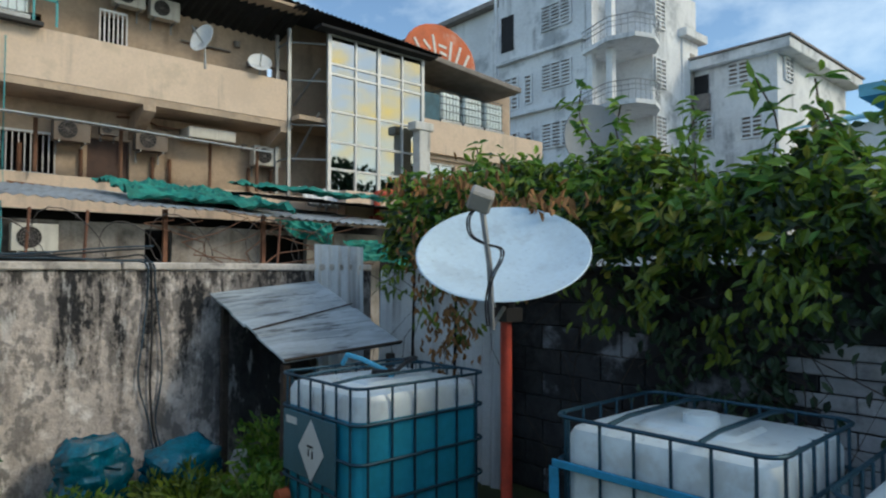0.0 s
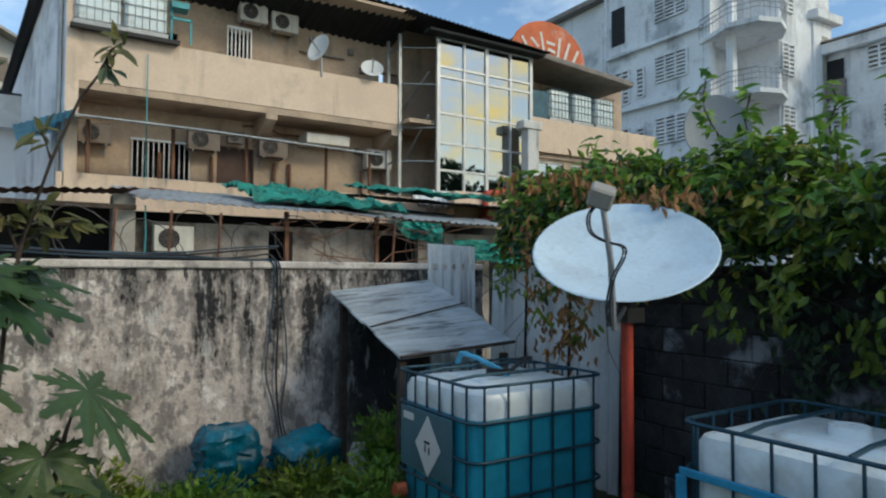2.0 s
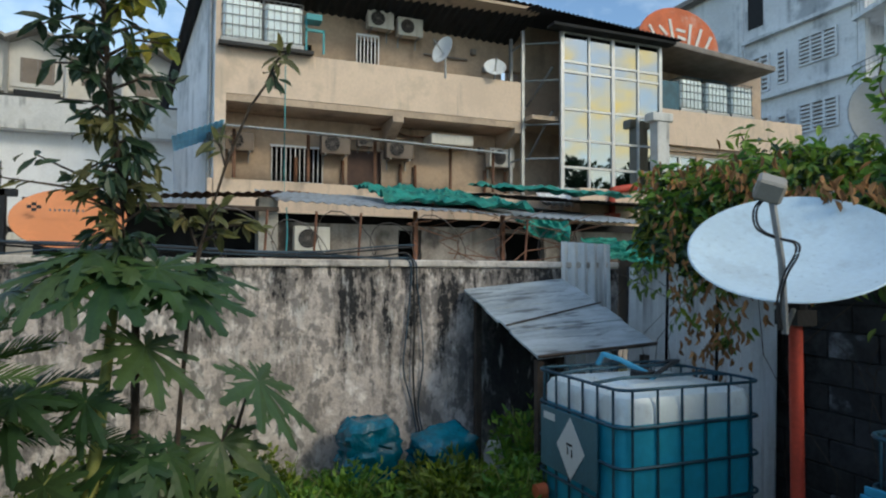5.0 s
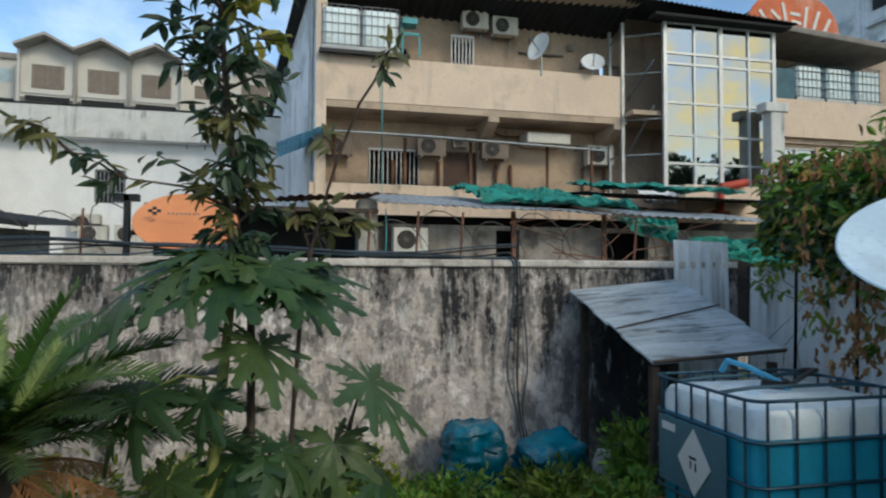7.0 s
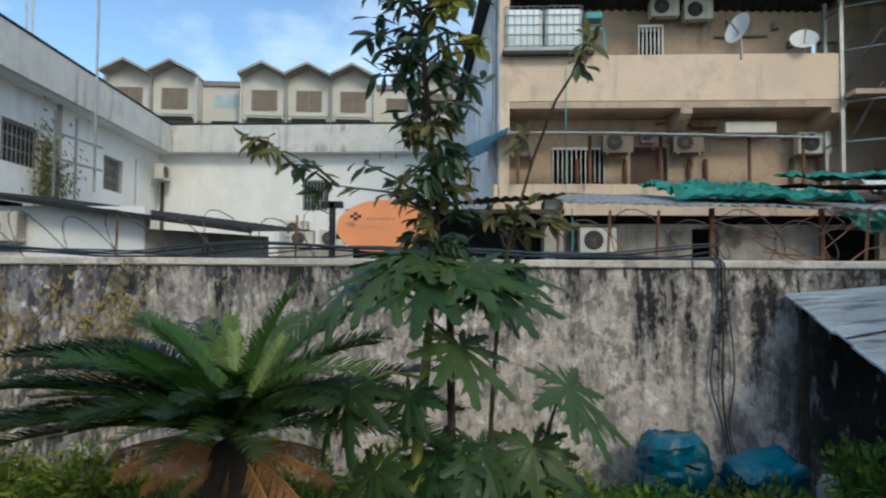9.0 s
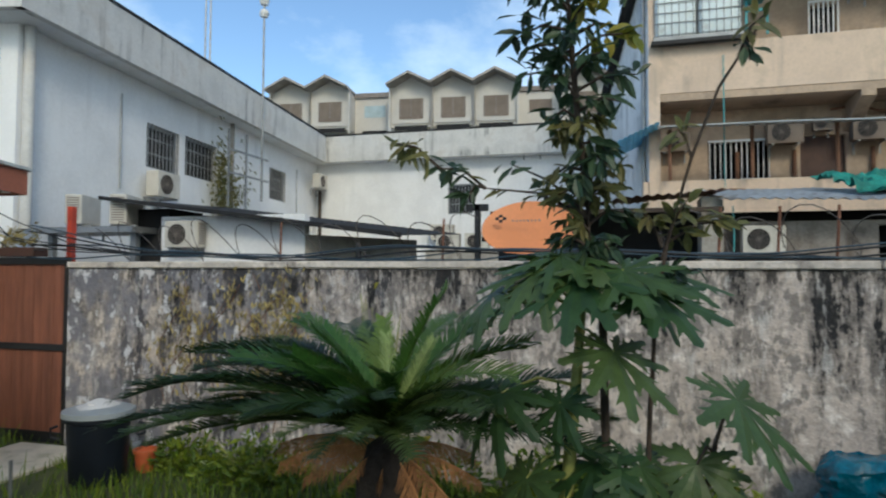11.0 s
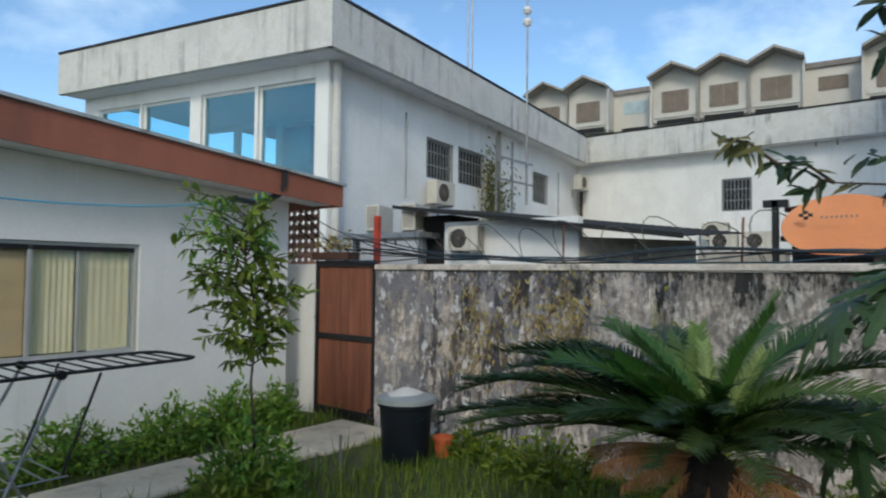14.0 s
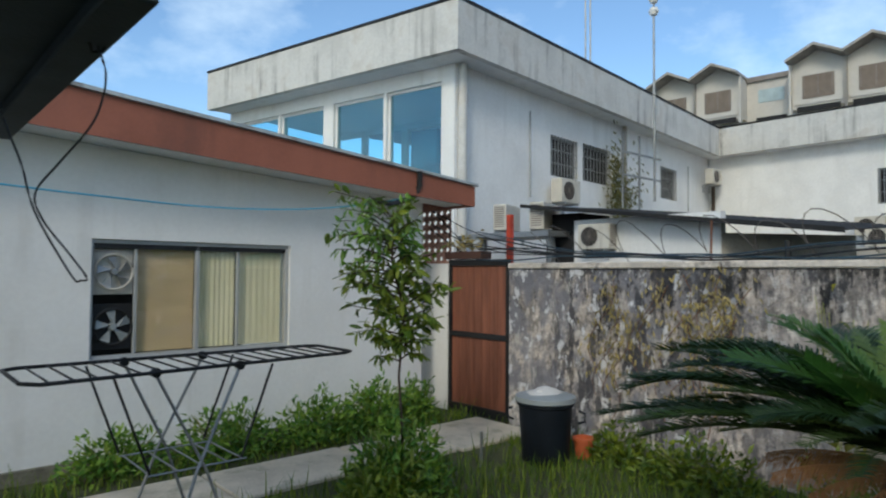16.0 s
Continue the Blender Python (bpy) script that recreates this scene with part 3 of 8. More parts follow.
fas = B()
fas.add([(x, y, slope(x, lo)) for x in (-6.9, 1.5) for y in (-6.40, -6.43) for lo in (True, False)],
        [(0, 1, 5, 4), (2, 6, 7, 3), (0, 4, 6, 2), (1, 3, 7, 5), (0, 2, 3, 1), (4, 5, 7, 6)])
fas.add([(-6.9, y, slope(-6.9, lo)) for y in (-6.40, -14) for lo in (True, False)] + [(-6.87, y, slope(-6.9, lo)) for y in (-6.43, -14) for lo in (True, False)],
        [(0, 2, 3, 1), (4, 5, 7, 6), (1, 3, 7, 5), (0, 4, 6, 2)])
part("fascia", fas, M_FASCIA, low_house, "red-brown painted fascia board")
sof = B()
sof.add([(x, y, slope(x, True) + 0.03 + dz) for x in (-6.87, 1.5) for y in (-6.43, HY) for dz in (0, 0.02)],
        [(0, 1, 5, 4), (2, 6, 7, 3), (0, 4, 6, 2), (1, 3, 7, 5), (0, 2, 3, 1), (4, 5, 7, 6)])
part("soffit", sof, M_HOUSE, low_house)
rf = B()
rf.add([(x, y, slope(x, False) + 0.005 + dz + (0.02 if y < -10 else 0)) for x in (-6.93, 1.6) for y in (-6.36, -14) for dz in (0, 0.035)],
       [(0, 1, 5, 4), (2, 6, 7, 3), (0, 4, 6, 2), (1, 3, 7, 5), (0, 2, 3, 1), (4, 5, 7, 6)])
part("roof", rf, M_SHEET, low_house, "pale zinc roof edge")
base = B().box((-6.45, HY, -0.1), (1.5, HY + 0.03, 0.13))
part("plinth", base, M_SKIRT, low_house, "mossy stained plinth", bev=0.01)

# its window: frame, sliding panes, curtains, two fans
win = part("window", B().box((-4.48, HY - 0.12, 1.02), (-2.42, HY - 0.04, 1.06)), M_ALU, low_house, "aluminium sliding window with curtains", bev=0.004)
for lo_, hi_ in (((-4.48, HY - 0.12, 2.13), (-2.42, HY - 0.04, 2.17)), ((-4.48, HY - 0.12, 1.06), (-4.44, HY - 0.04, 2.13)), ((-2.45, HY - 0.12, 1.06), (-2.42, HY - 0.04, 2.13)),
                 ((-3.46, HY - 0.11, 1.06), (-3.42, HY - 0.05, 2.13)), ((-3.895, HY - 0.10, 1.06), (-3.87, HY - 0.06, 2.13)), ((-2.85, HY - 0.10, 1.06), (-2.82, HY - 0.06, 2.13))):
    part("frame_bar", B().box(lo_, hi_), M_ALU, win, bev=0.004)
# black bar: the track, and the shadow at the window head painted with it
part("head_track", B().box((-4.44, HY - 0.11, 2.085), (-2.45, HY - 0.05, 2.13)), M_BLACK, win, "black head track with the head's shadow in its colour")
for a, b_, mm, nm in ((-4.42, -3.90, M_CURTAIN, "curtain"), (-3.87, -3.47, M_CURTAIN, "curtain"), (-3.42, -2.86, M_BLIND, "blind")):
    c = B()
    k = 24
    vs = [(a + (b_ - a) * i / k, HY - 0.125 + (0.006 * math.sin(i * 1.9) if nm == "curtain" else 0), z) for z in (1.07, 2.10) for i in range(k + 1)]
    vs += [(x, y - 0.006, z) for x, y, z in vs]
    n2 = 2 * (k + 1)
    c.add(vs, [(i, i + 1, k + 2 + i, k + 1 + i) for i in range(k)] + [(n2 + k + 1 + i, n2 + k + 2 + i, n2 + i + 1, n2 + i) for i in range(k)])
    part(nm, c, mm, win, smooth=True)
    part("pane", B().box((a, HY - 0.085, 1.07), (b_, HY - 0.08, 2.10)), M_GLASS, win).visible_shadow = False


def wall_fan(z, body, blade):
    f = part("extractor_fan", B().box((-2.82, HY - 0.14, z - 0.22), (-2.46, HY - 0.11, z + 0.22)), body, win, bev=0.004)
    cx, cy = -2.64, HY - 0.09
    rim = B()
    rim.tube([(cx + 0.17 * math.cos(i * 0.2618), cy + 0.015, z + 0.17 * math.sin(i * 0.2618)) for i in range(24)], 0.012, 6, True)
    part("rim", rim, body, f, smooth=True)
    bl = B()
    for i in range(5):
        a = i * 1.2566 + 0.3
        pts = [(0.03, -0.25), (0.155, -0.42), (0.165, 0.15), (0.04, 0.35)]
        vs = [(cx + r * math.cos(a + d), cy + 0.03 * (j % 2), z + r * math.sin(a + d)) for j, (r, d) in enumerate(pts)]
        bl.add(vs + [(x, y - 0.004, zz) for x, y, zz in vs], [(0, 1, 2, 3), (7, 6, 5, 4), (0, 4, 5, 1), (1, 5, 6, 2), (2, 6, 7, 3), (3, 7, 4, 0)])
    part("blade", bl, blade, f, "five grey fan blades")
    part("hub", B().cyl((cx, cy - 0.01, z), (cx, cy + 0.035, z), 0.04, 0.03, 14), blade, f)


wall_fan(1.86, M_AC, M_STEEL)
wall_fan(1.33, M_BLACK, M_LID)
part("room_back", B().box((-4.6, HY - 1.6, 0.5), (-2.3, HY - 1.5, 2.6)), M_DARK, low_house)

# gate, its pier and the pierced screen
pier = B().box((WX - 0.18, -7.6, -0.1), (WX, -6.88, 2.0))
wall_pier = solid("wall_pier", pier, M_HOUSE, "white painted pier beside the gate", "wall", kind="structure")
screen = thing("screen_block_panel", "terracotta pierced screen blocks on a white pier", "screen")
blk = B()
sq = [(-0.064, -0.064), (0.064, -0.064), (0.064, 0.064), (-0.064, 0.064)]
hole = [(0, -0.051), (0.051, 0), (0, 0.051), (-0.051, 0)]
blk.add([(x, y, z) for x in (0.014, -0.014) for y, z in sq + hole],
        [(0, 1, 4), (1, 5, 4), (1, 2, 5), (2, 6, 5), (2, 3, 6), (3, 7, 6), (3, 0, 7), (0, 4, 7)]
        + [(8 + a, 8 + c, 8 + b_) for a, b_, c in ((0, 1, 4), (1, 5, 4), (1, 2, 5), (2, 6, 5), (2, 3, 6), (3, 7, 6), (3, 0, 7), (0, 4, 7))]
        + [(a, 8 + a, 8 + (a + 1) % 4, (a + 1) % 4) for a in range(4)] + [(4 + a, 4 + (a + 1) % 4, 12 + (a + 1) % 4, 12 + a) for a in range(4)])
blk_me = blk.mesh("block")
blk_me.materials.append(M_BRICK)
for j in range(6):
    for i in range(5):
        o = part("block", blk_me, None, screen)
        o.matrix_basis = pose(WX - 0.08, -7.5 + i * 0.13, 2.07 + j * 0.13)
gate = thing("gate", "red-brown boarded metal gate, closed, with black rails", "gate")
n = 7
for i in range(n):
    w = 1.0 / n
    part("board", B().box((WX - 0.05, -6.81 + i * w, 0.06), (WX - 0.02, -6.81 + (i + 1) * w - 0.006, 2.0)), M_GATE, gate, bev=0.003)
for z0, z1 in ((0.02, 0.13), (1.02, 1.09), (1.97, 2.05)):
    part("rail", B().box((WX - 0.02, -6.84, z0), (WX + 0.012, -5.78, z1)), M_BLACK, gate, bev=0.003)
for y0 in (-6.86, -5.80):
    part("stile", B().box((WX - 0.055, y0, 0.0), (WX + 0.004, y0 + 0.045, 2.05)), M_BLACK, gate, bev=0.003)
part("latch", B().box((WX + 0.012, -6.82, 1.2), (WX + 0.035, -6.78, 1.34)).cyl((WX + 0.03, -6.8, 1.3), (WX + 0.07, -6.8, 1.3), 0.01), M_BLACK, gate)
part("beam", B().box((WX - 0.16, -6.9, 2.06), (WX + 0.05, -6.2, 2.16)), M_BROWNDOOR, gate, "dark wooden beam over the gate", bev=0.006)
post = B().box((WX - 0.14, -5.86, 2.0), (WX - 0.07, -5.79, 2.62))
solid("wall_post", post, M_REDPOLE, "short red-oxide post on the wall", "post", m=None, bev=0.004)


# ---- the white L-shaped building ----
def window_grid(parent, p0, p1, u0, u1, z0, z1, depth=0.12, bars=6, frame_m=None, fill=None, cross=2):
    """A barred window in the wall line p0-p1: frame, dark pane, upright bars."""
    p0, p1 = Vector((*p0, 0)), Vector((*p1, 0))
    d = (p1 - p0).normalized()
    nrm = Vector((-d.y, d.x, 0))
    m = Matrix.Translation(p0) @ Matrix(((d.x, nrm.x, 0, 0), (d.y, nrm.y, 0, 0), (0, 0, 1, 0), (0, 0, 0, 1)))
    w = part("window", B().box((u0, depth - 0.05, z0), (u1, depth, z0 + 0.05), m).box((u0, depth - 0.05, z1 - 0.05), (u1, depth, z1), m)
             .box((u0, depth - 0.05, z0 + 0.05), (u0 + 0.05, depth, z1 - 0.05), m).box((u1 - 0.05, depth - 0.05, z0 + 0.05), (u1, depth, z1 - 0.05), m), frame_m or M_BLACK, parent)
    part("pane", B().box((u0, depth, z0), (u1, depth + 0.02, z1), m), fill or M_DARK, w)
    for i in range(bars):
        u = u0 + (u1 - u0) * (i + 0.5) / bars
        part("bar", B().box((u - 0.012, 0.0, z0), (u + 0.012, 0.02, z1), m), frame_m or M_BLACK, w)
    for j in range(cross):
        z = z0 + (z1 - z0) * (j + 1) / (cross + 1)
        part("cross_bar", B().box((u0, 0.021, z - 0.012), (u1, 0.035, z + 0.012), m), frame_m or M_BLACK, w)
    return w


A, C_IN, C_L = (-8.83, -8.82), (-22.75, -10.45), (-7.23, -16.5)
white_house = thing("white_building", "two-storey white rendered building with a deep weathered parapet", "building")
# walls stand 0.6 m behind the parapet's edge
WA, WI, WL = (-9.36, -9.48), (-23.3, -11.1), (-7.85, -16.5)
lw = B()
dl = Vector((WI[0] - WA[0], WI[1] - WA[1]))
LU = dl.length


holes = [(3.50, 4.78, 4.20, 5.18), (5.02, 6.54, 4.25, 5.21), (9.82, 11.12, 4.25, 5.25)]
wall_sheet(lw, WA, WI, -0.1, 6.05, 0.25, holes)
part("wall", lw, M_WHITE, white_house)
for u0, u1, z0, z1 in holes:
    window_grid(white_house, WA, WI, u0, u1, z0, z1, depth=0.15, bars=9, frame_m=M_STEEL, cross=2)
# front with the big corner windows
fr = B()
fd = Vector((WL[0] - WA[0], WL[1] - WA[1]))
FU = fd.length
wall_sheet(fr, WL, WA, -0.1, 6.05, 0.25, [(FU - 1.77, FU - 0.32, 3.4, 5.7), (FU - 3.36, FU - 1.85, 3.4, 5.7), (FU - 5.2, FU - 3.68, 3.4, 5.7), (FU - 6.7, FU - 5.27, 3.4, 5.7)])
part("wall", fr, M_HOUSE, white_house)
fm = Matrix.Translation((*WA, 0)) @ Matrix(((fd.x / FU, -fd.y / FU, 0, 0), (fd.y / FU, fd.x / FU, 0, 0), (0, 0, 1, 0), (0, 0, 0, 1)))
for u0, u1 in ((0.32, 1.77), (1.85, 3.36), (3.68, 5.2), (5.27, 6.7)):
    wd = part("window", B().box((u0, -0.14, 3.40), (u1, -0.08, 3.46), fm).box((u0, -0.14, 5.64), (u1, -0.08, 5.7), fm).box((u0, -0.14, 3.46), (u0 + 0.05, -0.08, 5.64), fm)
              .box((u1 - 0.05, -0.14, 3.46), (u1, -0.08, 5.64), fm), M_HOUSE, white_house)
    part("pane", B().box((u0 + 0.05, -0.115, 3.46), (u1 - 0.05, -0.105, 5.64), fm), M_GLASS_B, wd).visible_shadow = False
# inside of the corner room; the rear openings are added to brighten it
rw = B().box((0.2, -3.4, 3.3), (2.6, -3.3, 6.0), fm).box((2.6, -3.4, 5.8), (7.0, -3.3, 6.0), fm).box((0.0, -3.3, 3.22), (7.0, -0.3, 3.3), fm)
for u0, u1 in ((3.9, 4.1), (5.4, 5.6), (6.8, 7.0)):
    rw.box((u0, -3.4, 3.3), (u1, -3.3, 5.8), fm)
part("room_wall", rw, M_ROOM, white_house, "far wall of the corner room with openings added to let light in")
part("room_ceiling", B().box((0.0, -3.3, 5.96), (7.0, -0.3, 6.0), fm), M_HOUSE, white_house)
cab = B().box((1.25, -1.6, 3.3), (2.0, -1.1, 5.1), fm)
part("room_cabinet", cab, M_PLATE, white_house, "dark cupboard behind the glass", bev=0.02)
rail = B()
for i in range(7):
    rail.cyl(fm @ Vector((0.32 + i * 0.1, -0.35, 3.8)), fm @ Vector((0.32 + i * 0.1, -0.35, 4.12)), 0.012, n=6)
rail.cyl(fm @ Vector((0.3, -0.35, 4.12)), fm @ Vector((1.0, -0.35, 4.12)), 0.015, n=6)
part("chair_rail", rail, M_BLACK, white_house)
# rear wing
wg = B()
wall_sheet(wg, (-23.3, 3.0), WI, -0.1, 6.05, -0.25, [(8.0, 8.92, 4.03, 5.1)])
part("wall", wg, M_WHITE, white_house)
window_grid(white_house, WI, (-23.3, 3.0), 14.1 - 8.92, 14.1 - 8.0, 4.03, 5.1, depth=0.15, bars=8, frame_m=M_STEEL)
# parapet band and soffit
par = B()
for p, q in ((C_L, A), (A, C_IN), (C_IN, (-22.75, 3.0))):
    wall_sheet(par, p, q, 6.0, 6.94, 0.14)
part("parapet", par, M_PARAPET, white_house, "rain-streaked white parapet band")
capm = B()
for p, q in ((C_L, A), (A, C_IN), (C_IN, (-22.75, 3.0))):
    dd = (Vector(q) - Vector(p)).normalized() * 0.02
    wall_sheet(capm, (p[0] + dd.y * 1.0, p[1] - dd.x), (q[0] + dd.y, q[1] - dd.x), 6.945, 7.0, 0.2)
part("parapet_cap", capm, M_ROOFDK, white_house, "thin black capping")
sf = B()
sf.prism([(-7.29, -16.5), (-8.89, -8.89), (-22.80, -10.51), (-26, -10.9), (-26, -16.5)], 6.006, 6.14)
sf.prism([(-22.80, -10.51), (-22.80, 2.95), (-26, 2.95), (-26, -10.9)], 6.006, 6.14)
part("roof", sf, M_WHITE, white_house, "white soffit slab")
# drainpipes, columns, vents
for u in (0.15, 7.2):
    q = Vector((*WA, 0)) + Vector((dl.x, dl.y, 0)).normalized() * u + Vector((-dl.y, dl.x, 0)).normalized() * -0.09
    part("drainpipe", B().cyl(q + Vector((0, 0, 2.6)), q + Vector((0, 0, 6.0)), 0.09 if u < 1 else 0.06, n=10), M_PARAPET if u < 1 else M_CONC, white_house, smooth=True)
cj = Vector((-23.2, -10.95, 0))
part("drainpipe", B().cyl(cj + Vector((0.1, 0.1, 2.0)), cj + Vector((0.1, 0.1, 5.2)), 0.07, n=8), M_BARK, white_house, "dark stained drainpipe", smooth=True)
for u, za, zb in ((2.6, 3.6, 5.55), (12.0, 4.0, 5.5), (7.4, 3.7, 5.4)):
    q = Vector((*WA, 0)) + Vector((dl.x, dl.y, 0)).normalized() * u + Vector((-dl.y, dl.x, 0)).normalized() * -0.03
    part("cable", B().cyl(q + Vector((0, 0, za)), q + Vector((0, 0, zb)), 0.018, n=6), M_STEEL, white_house)

# mast and frame beside it
mast = B()
mast.cyl((-17.1, -9.65, 3.9), (-17.1, -9.65, 12.5), 0.035, 0.025, 8)
solid("radio_mast", mast, M_STEEL, "tall thin grey steel mast fixed to the white wall", "mast", smooth=True)
msr = bpy.data.objects["radio_mast"]
for z in (9.25, 9.6):
    part("insulator", B().lathe([(0.0, -0.13), (0.1, -0.1), (0.14, 0), (0.1, 0.1), (0.0, 0.13)], (-17.1, -9.65, z), 10), M_PAPER, msr, "pale round fitting", smooth=True)
fr2 = B()
for z in (4.45, 5.05):
    fr2.box((-17.3, -9.6, z), (-15.4, -9.56, z + 0.05))
for x in (-15.5, -16.3):
    fr2.box((x, -9.64, 3.6), (x + 0.05, -9.6, 5.6))
solid("wall_ladder_frame", fr2, M_STEEL, "rusted grey pipe frame against the white wall", "frame")
for x, y, z1 in ((-40, -28, 30), (-41.5, -29.5, 28)):
    solid("far_mast", B().cyl((x, y, 0), (x, y, z1), 0.09, 0.05, 6), M_STEEL, "thin far radio mast", "mast", group="far masts")


# ---- air conditioners ----
def ac_unit(m, label="off-white outdoor air-conditioning unit with a round fan grille", dark=False):
    """dark: the unit takes the dark brown casing."""
    t = thing("air_conditioner", label, "air conditioner", m, "outdoor air conditioners")
    part("casing", AC_MESH["casing_dark" if dark else "casing"], None, t)
    part("fan_opening", AC_MESH["fan"], None, t)
    part("grille", AC_MESH["grille"], None, t)
    part("side_louvre", AC_MESH["louvre"], None, t)
    for x in (-0.3, 0.26):
        o = part("bracket", AC_MESH["bracket"], None, t)
        o.location = (x, 0, 0)
    return t


AC_MESH = {}
AC_MESH["casing"] = B().box((-0.4, -0.15, 0.03), (0.4, 0.15, 0.58)).mesh("casing", bev=0.015)
AC_MESH["casing"].materials.append(M_AC)
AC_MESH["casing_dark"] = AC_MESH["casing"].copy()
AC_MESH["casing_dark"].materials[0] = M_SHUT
AC_MESH["fan"] = B().cyl((-0.1, -0.148, 0.305), (-0.1, -0.158, 0.305), 0.215, n=24).mesh("fan")
AC_MESH["fan"].materials.append(M_DARK)
gr = B()
for r in (0.06, 0.11, 0.16, 0.21):
    gr.tube([(-0.1 + r * math.cos(i * 0.3491), -0.166, 0.305 + r * math.sin(i * 0.3491)) for i in range(18)], 0.005, 4, True)
for i in range(6):
    a = i * 0.5236
    gr.cyl((-0.1 + 0.21 * math.cos(a), -0.166, 0.305 + 0.21 * math.sin(a)), (-0.1 - 0.21 * math.cos(a), -0.166, 0.305 - 0.21 * math.sin(a)), 0.004, n=4)
AC_MESH["grille"] = gr.mesh("grille")
AC_MESH["grille"].materials.append(M_TAUPE)
lv = B()
for i in range(10):
    lv.box((0.4, -0.11, 0.1 + i * 0.045), (0.412, 0.11, 0.12 + i * 0.045))
AC_MESH["louvre"] = lv.mesh("louvre")
AC_MESH["louvre"].materials.append(M_TAUPE)
AC_MESH["bracket"] = B().box((0, -0.17, -0.01), (0.04, 0.28, 0.03)).box((0, 0.24, -0.25), (0.04, 0.28, -0.01)).mesh("bracket")
AC_MESH["bracket"].materials.append(M_STEEL)


def facing(x, y, z, yaw, s=1.0):
    """A unit at a place whose fan side looks along yaw (degrees; 0 looks to -y)."""
    return pose(x, y, z, 0, 0, yaw) @ Matrix.Scale(s, 4)


# on the white building (its wall faces +y) and the wing (faces +x)
ac_unit(facing(-13.05, -9.6, 3.5, 185, 1.0))
ac_unit(facing(-22.5, -10.55, 4.95, 185, 0.95))
ac_unit(facing(-22.95, -2.9, 6.1, 90, 1.0), "off-white air-conditioning unit on the roof parapet")
ac_unit(facing(-22.9, -6.0, 3.05, 90, 1.0))
ac_unit(facing(-20.0, -5.0, 2.6, 90, 0.9))
ac_unit(facing(-20.0, -4.1, 2.6, 90, 0.9))
solid("ac_ledge", B().box((-20.3, -5.6, 2.2), (-19.6, -3.4, 2.58)), M_CONC, "low concrete ledge that carries air conditioners", "ledge", bev=0.01)
pl = solid("neighbour_plinth", B().box((-20.3, -5.5, -0.1), (-19.7, -3.5, 2.198)), M_WHITE, "white service block behind the yard wall", "block")

# ---- low sheds behind the yard wall ----
shed = thing("white_shed", "low white shed with a dark sloping sheet roof", "shed")
sw = B()
wall_sheet(sw, (-9.55, -6.75), (-9.55, -4.3), -0.1, 2.75, 0.15)
part("wall", sw, M_WHITE, shed)
sw2 = B()
wall_sheet(sw2, (-9.57, -4.3), (-11.4, -3.2), -0.1, 2.45, 0.15)
part("side_wall", sw2, M_CONC, shed, "grubby side wall")
sr = B()
corrugated(sr, (-9.2, -7.55, 3.02), (-9.2, -2.75, 2.40), (-12.6, -2.75, 2.62), (-12.6, -7.55, 3.2), 30, 0.012)
part("roof", sr, M_ROOFDK, shed, "black corrugated roof sheet")
part("fascia", B().add([(-9.17, -7.6, 3.0), (-9.17, -2.7, 2.365), (-9.17, -2.7, 2.43), (-9.17, -7.6, 3.06), (-9.21, -7.6, 3.0), (-9.21, -2.7, 2.365), (-9.21, -2.7, 2.43), (-9.21, -7.6, 3.06)], [(0, 1, 2, 3), (7, 6, 5, 4), (0, 4, 5, 1), (3, 2, 6, 7), (1, 5, 6, 2), (0, 3, 7, 4)]), M_ROOFDK, shed)
part("post", B().cyl((-9.3, -3.35, -0.1), (-9.3, -3.35, 2.3), 0.04, n=8), M_BLACK, shed)
# solid box, coloured black in place of shade under the roof
part("back", B().box((-10.6, -7.5, -0.1), (-9.75, -6.78, 2.9)), M_DARK, shed, "near-black box standing for the shade under the roof")
ac_unit(facing(-9.4, -6.2, 2.24, 90, 0.72))
for y, z in ((-8.3, 2.62), (-7.45, 2.60)):
    ac_unit(facing(-9.6, y, z, 20, 0.85))
solid("ac_stand", B().box((-10.1, -8.9, 2.5), (-9.2, -7.0, 2.59)).box((-9.5, -8.8, -0.1), (-9.4, -8.7, 2.5)).box((-9.5, -7.2, -0.1), (-9.4, -7.1, 2.5)), M_STEEL, "steel stand carrying two air conditioners", "stand")
solid("wall_neighbour", wall_sheet(B(), (-9.0, -8.8), (-7.05, -6.9), -0.1, 2.35, 0.12), M_WHITE, "low white boundary wall beyond the gate", "wall", kind="structure")

# orange dish behind the wall
od = thing("orange_satellite_dish", "orange painted offset satellite dish on a black bracket", "satellite dish")


def dish_shell(r, depth, n=36, rings=8, thick=0.012):
    b = B()
    prof = [(r * i / rings, depth * (i / rings) ** 2) for i in range(rings + 1)]
    prof[0] = (0.001, 0)
    b.lathe(prof, n=n)
    b.lathe([(p, z - thick) for p, z in prof][::-1], n=n)
    b.lathe([(r, depth - thick), (r + 0.008, depth - thick * 0.5), (r, depth)], n=n)
    return b


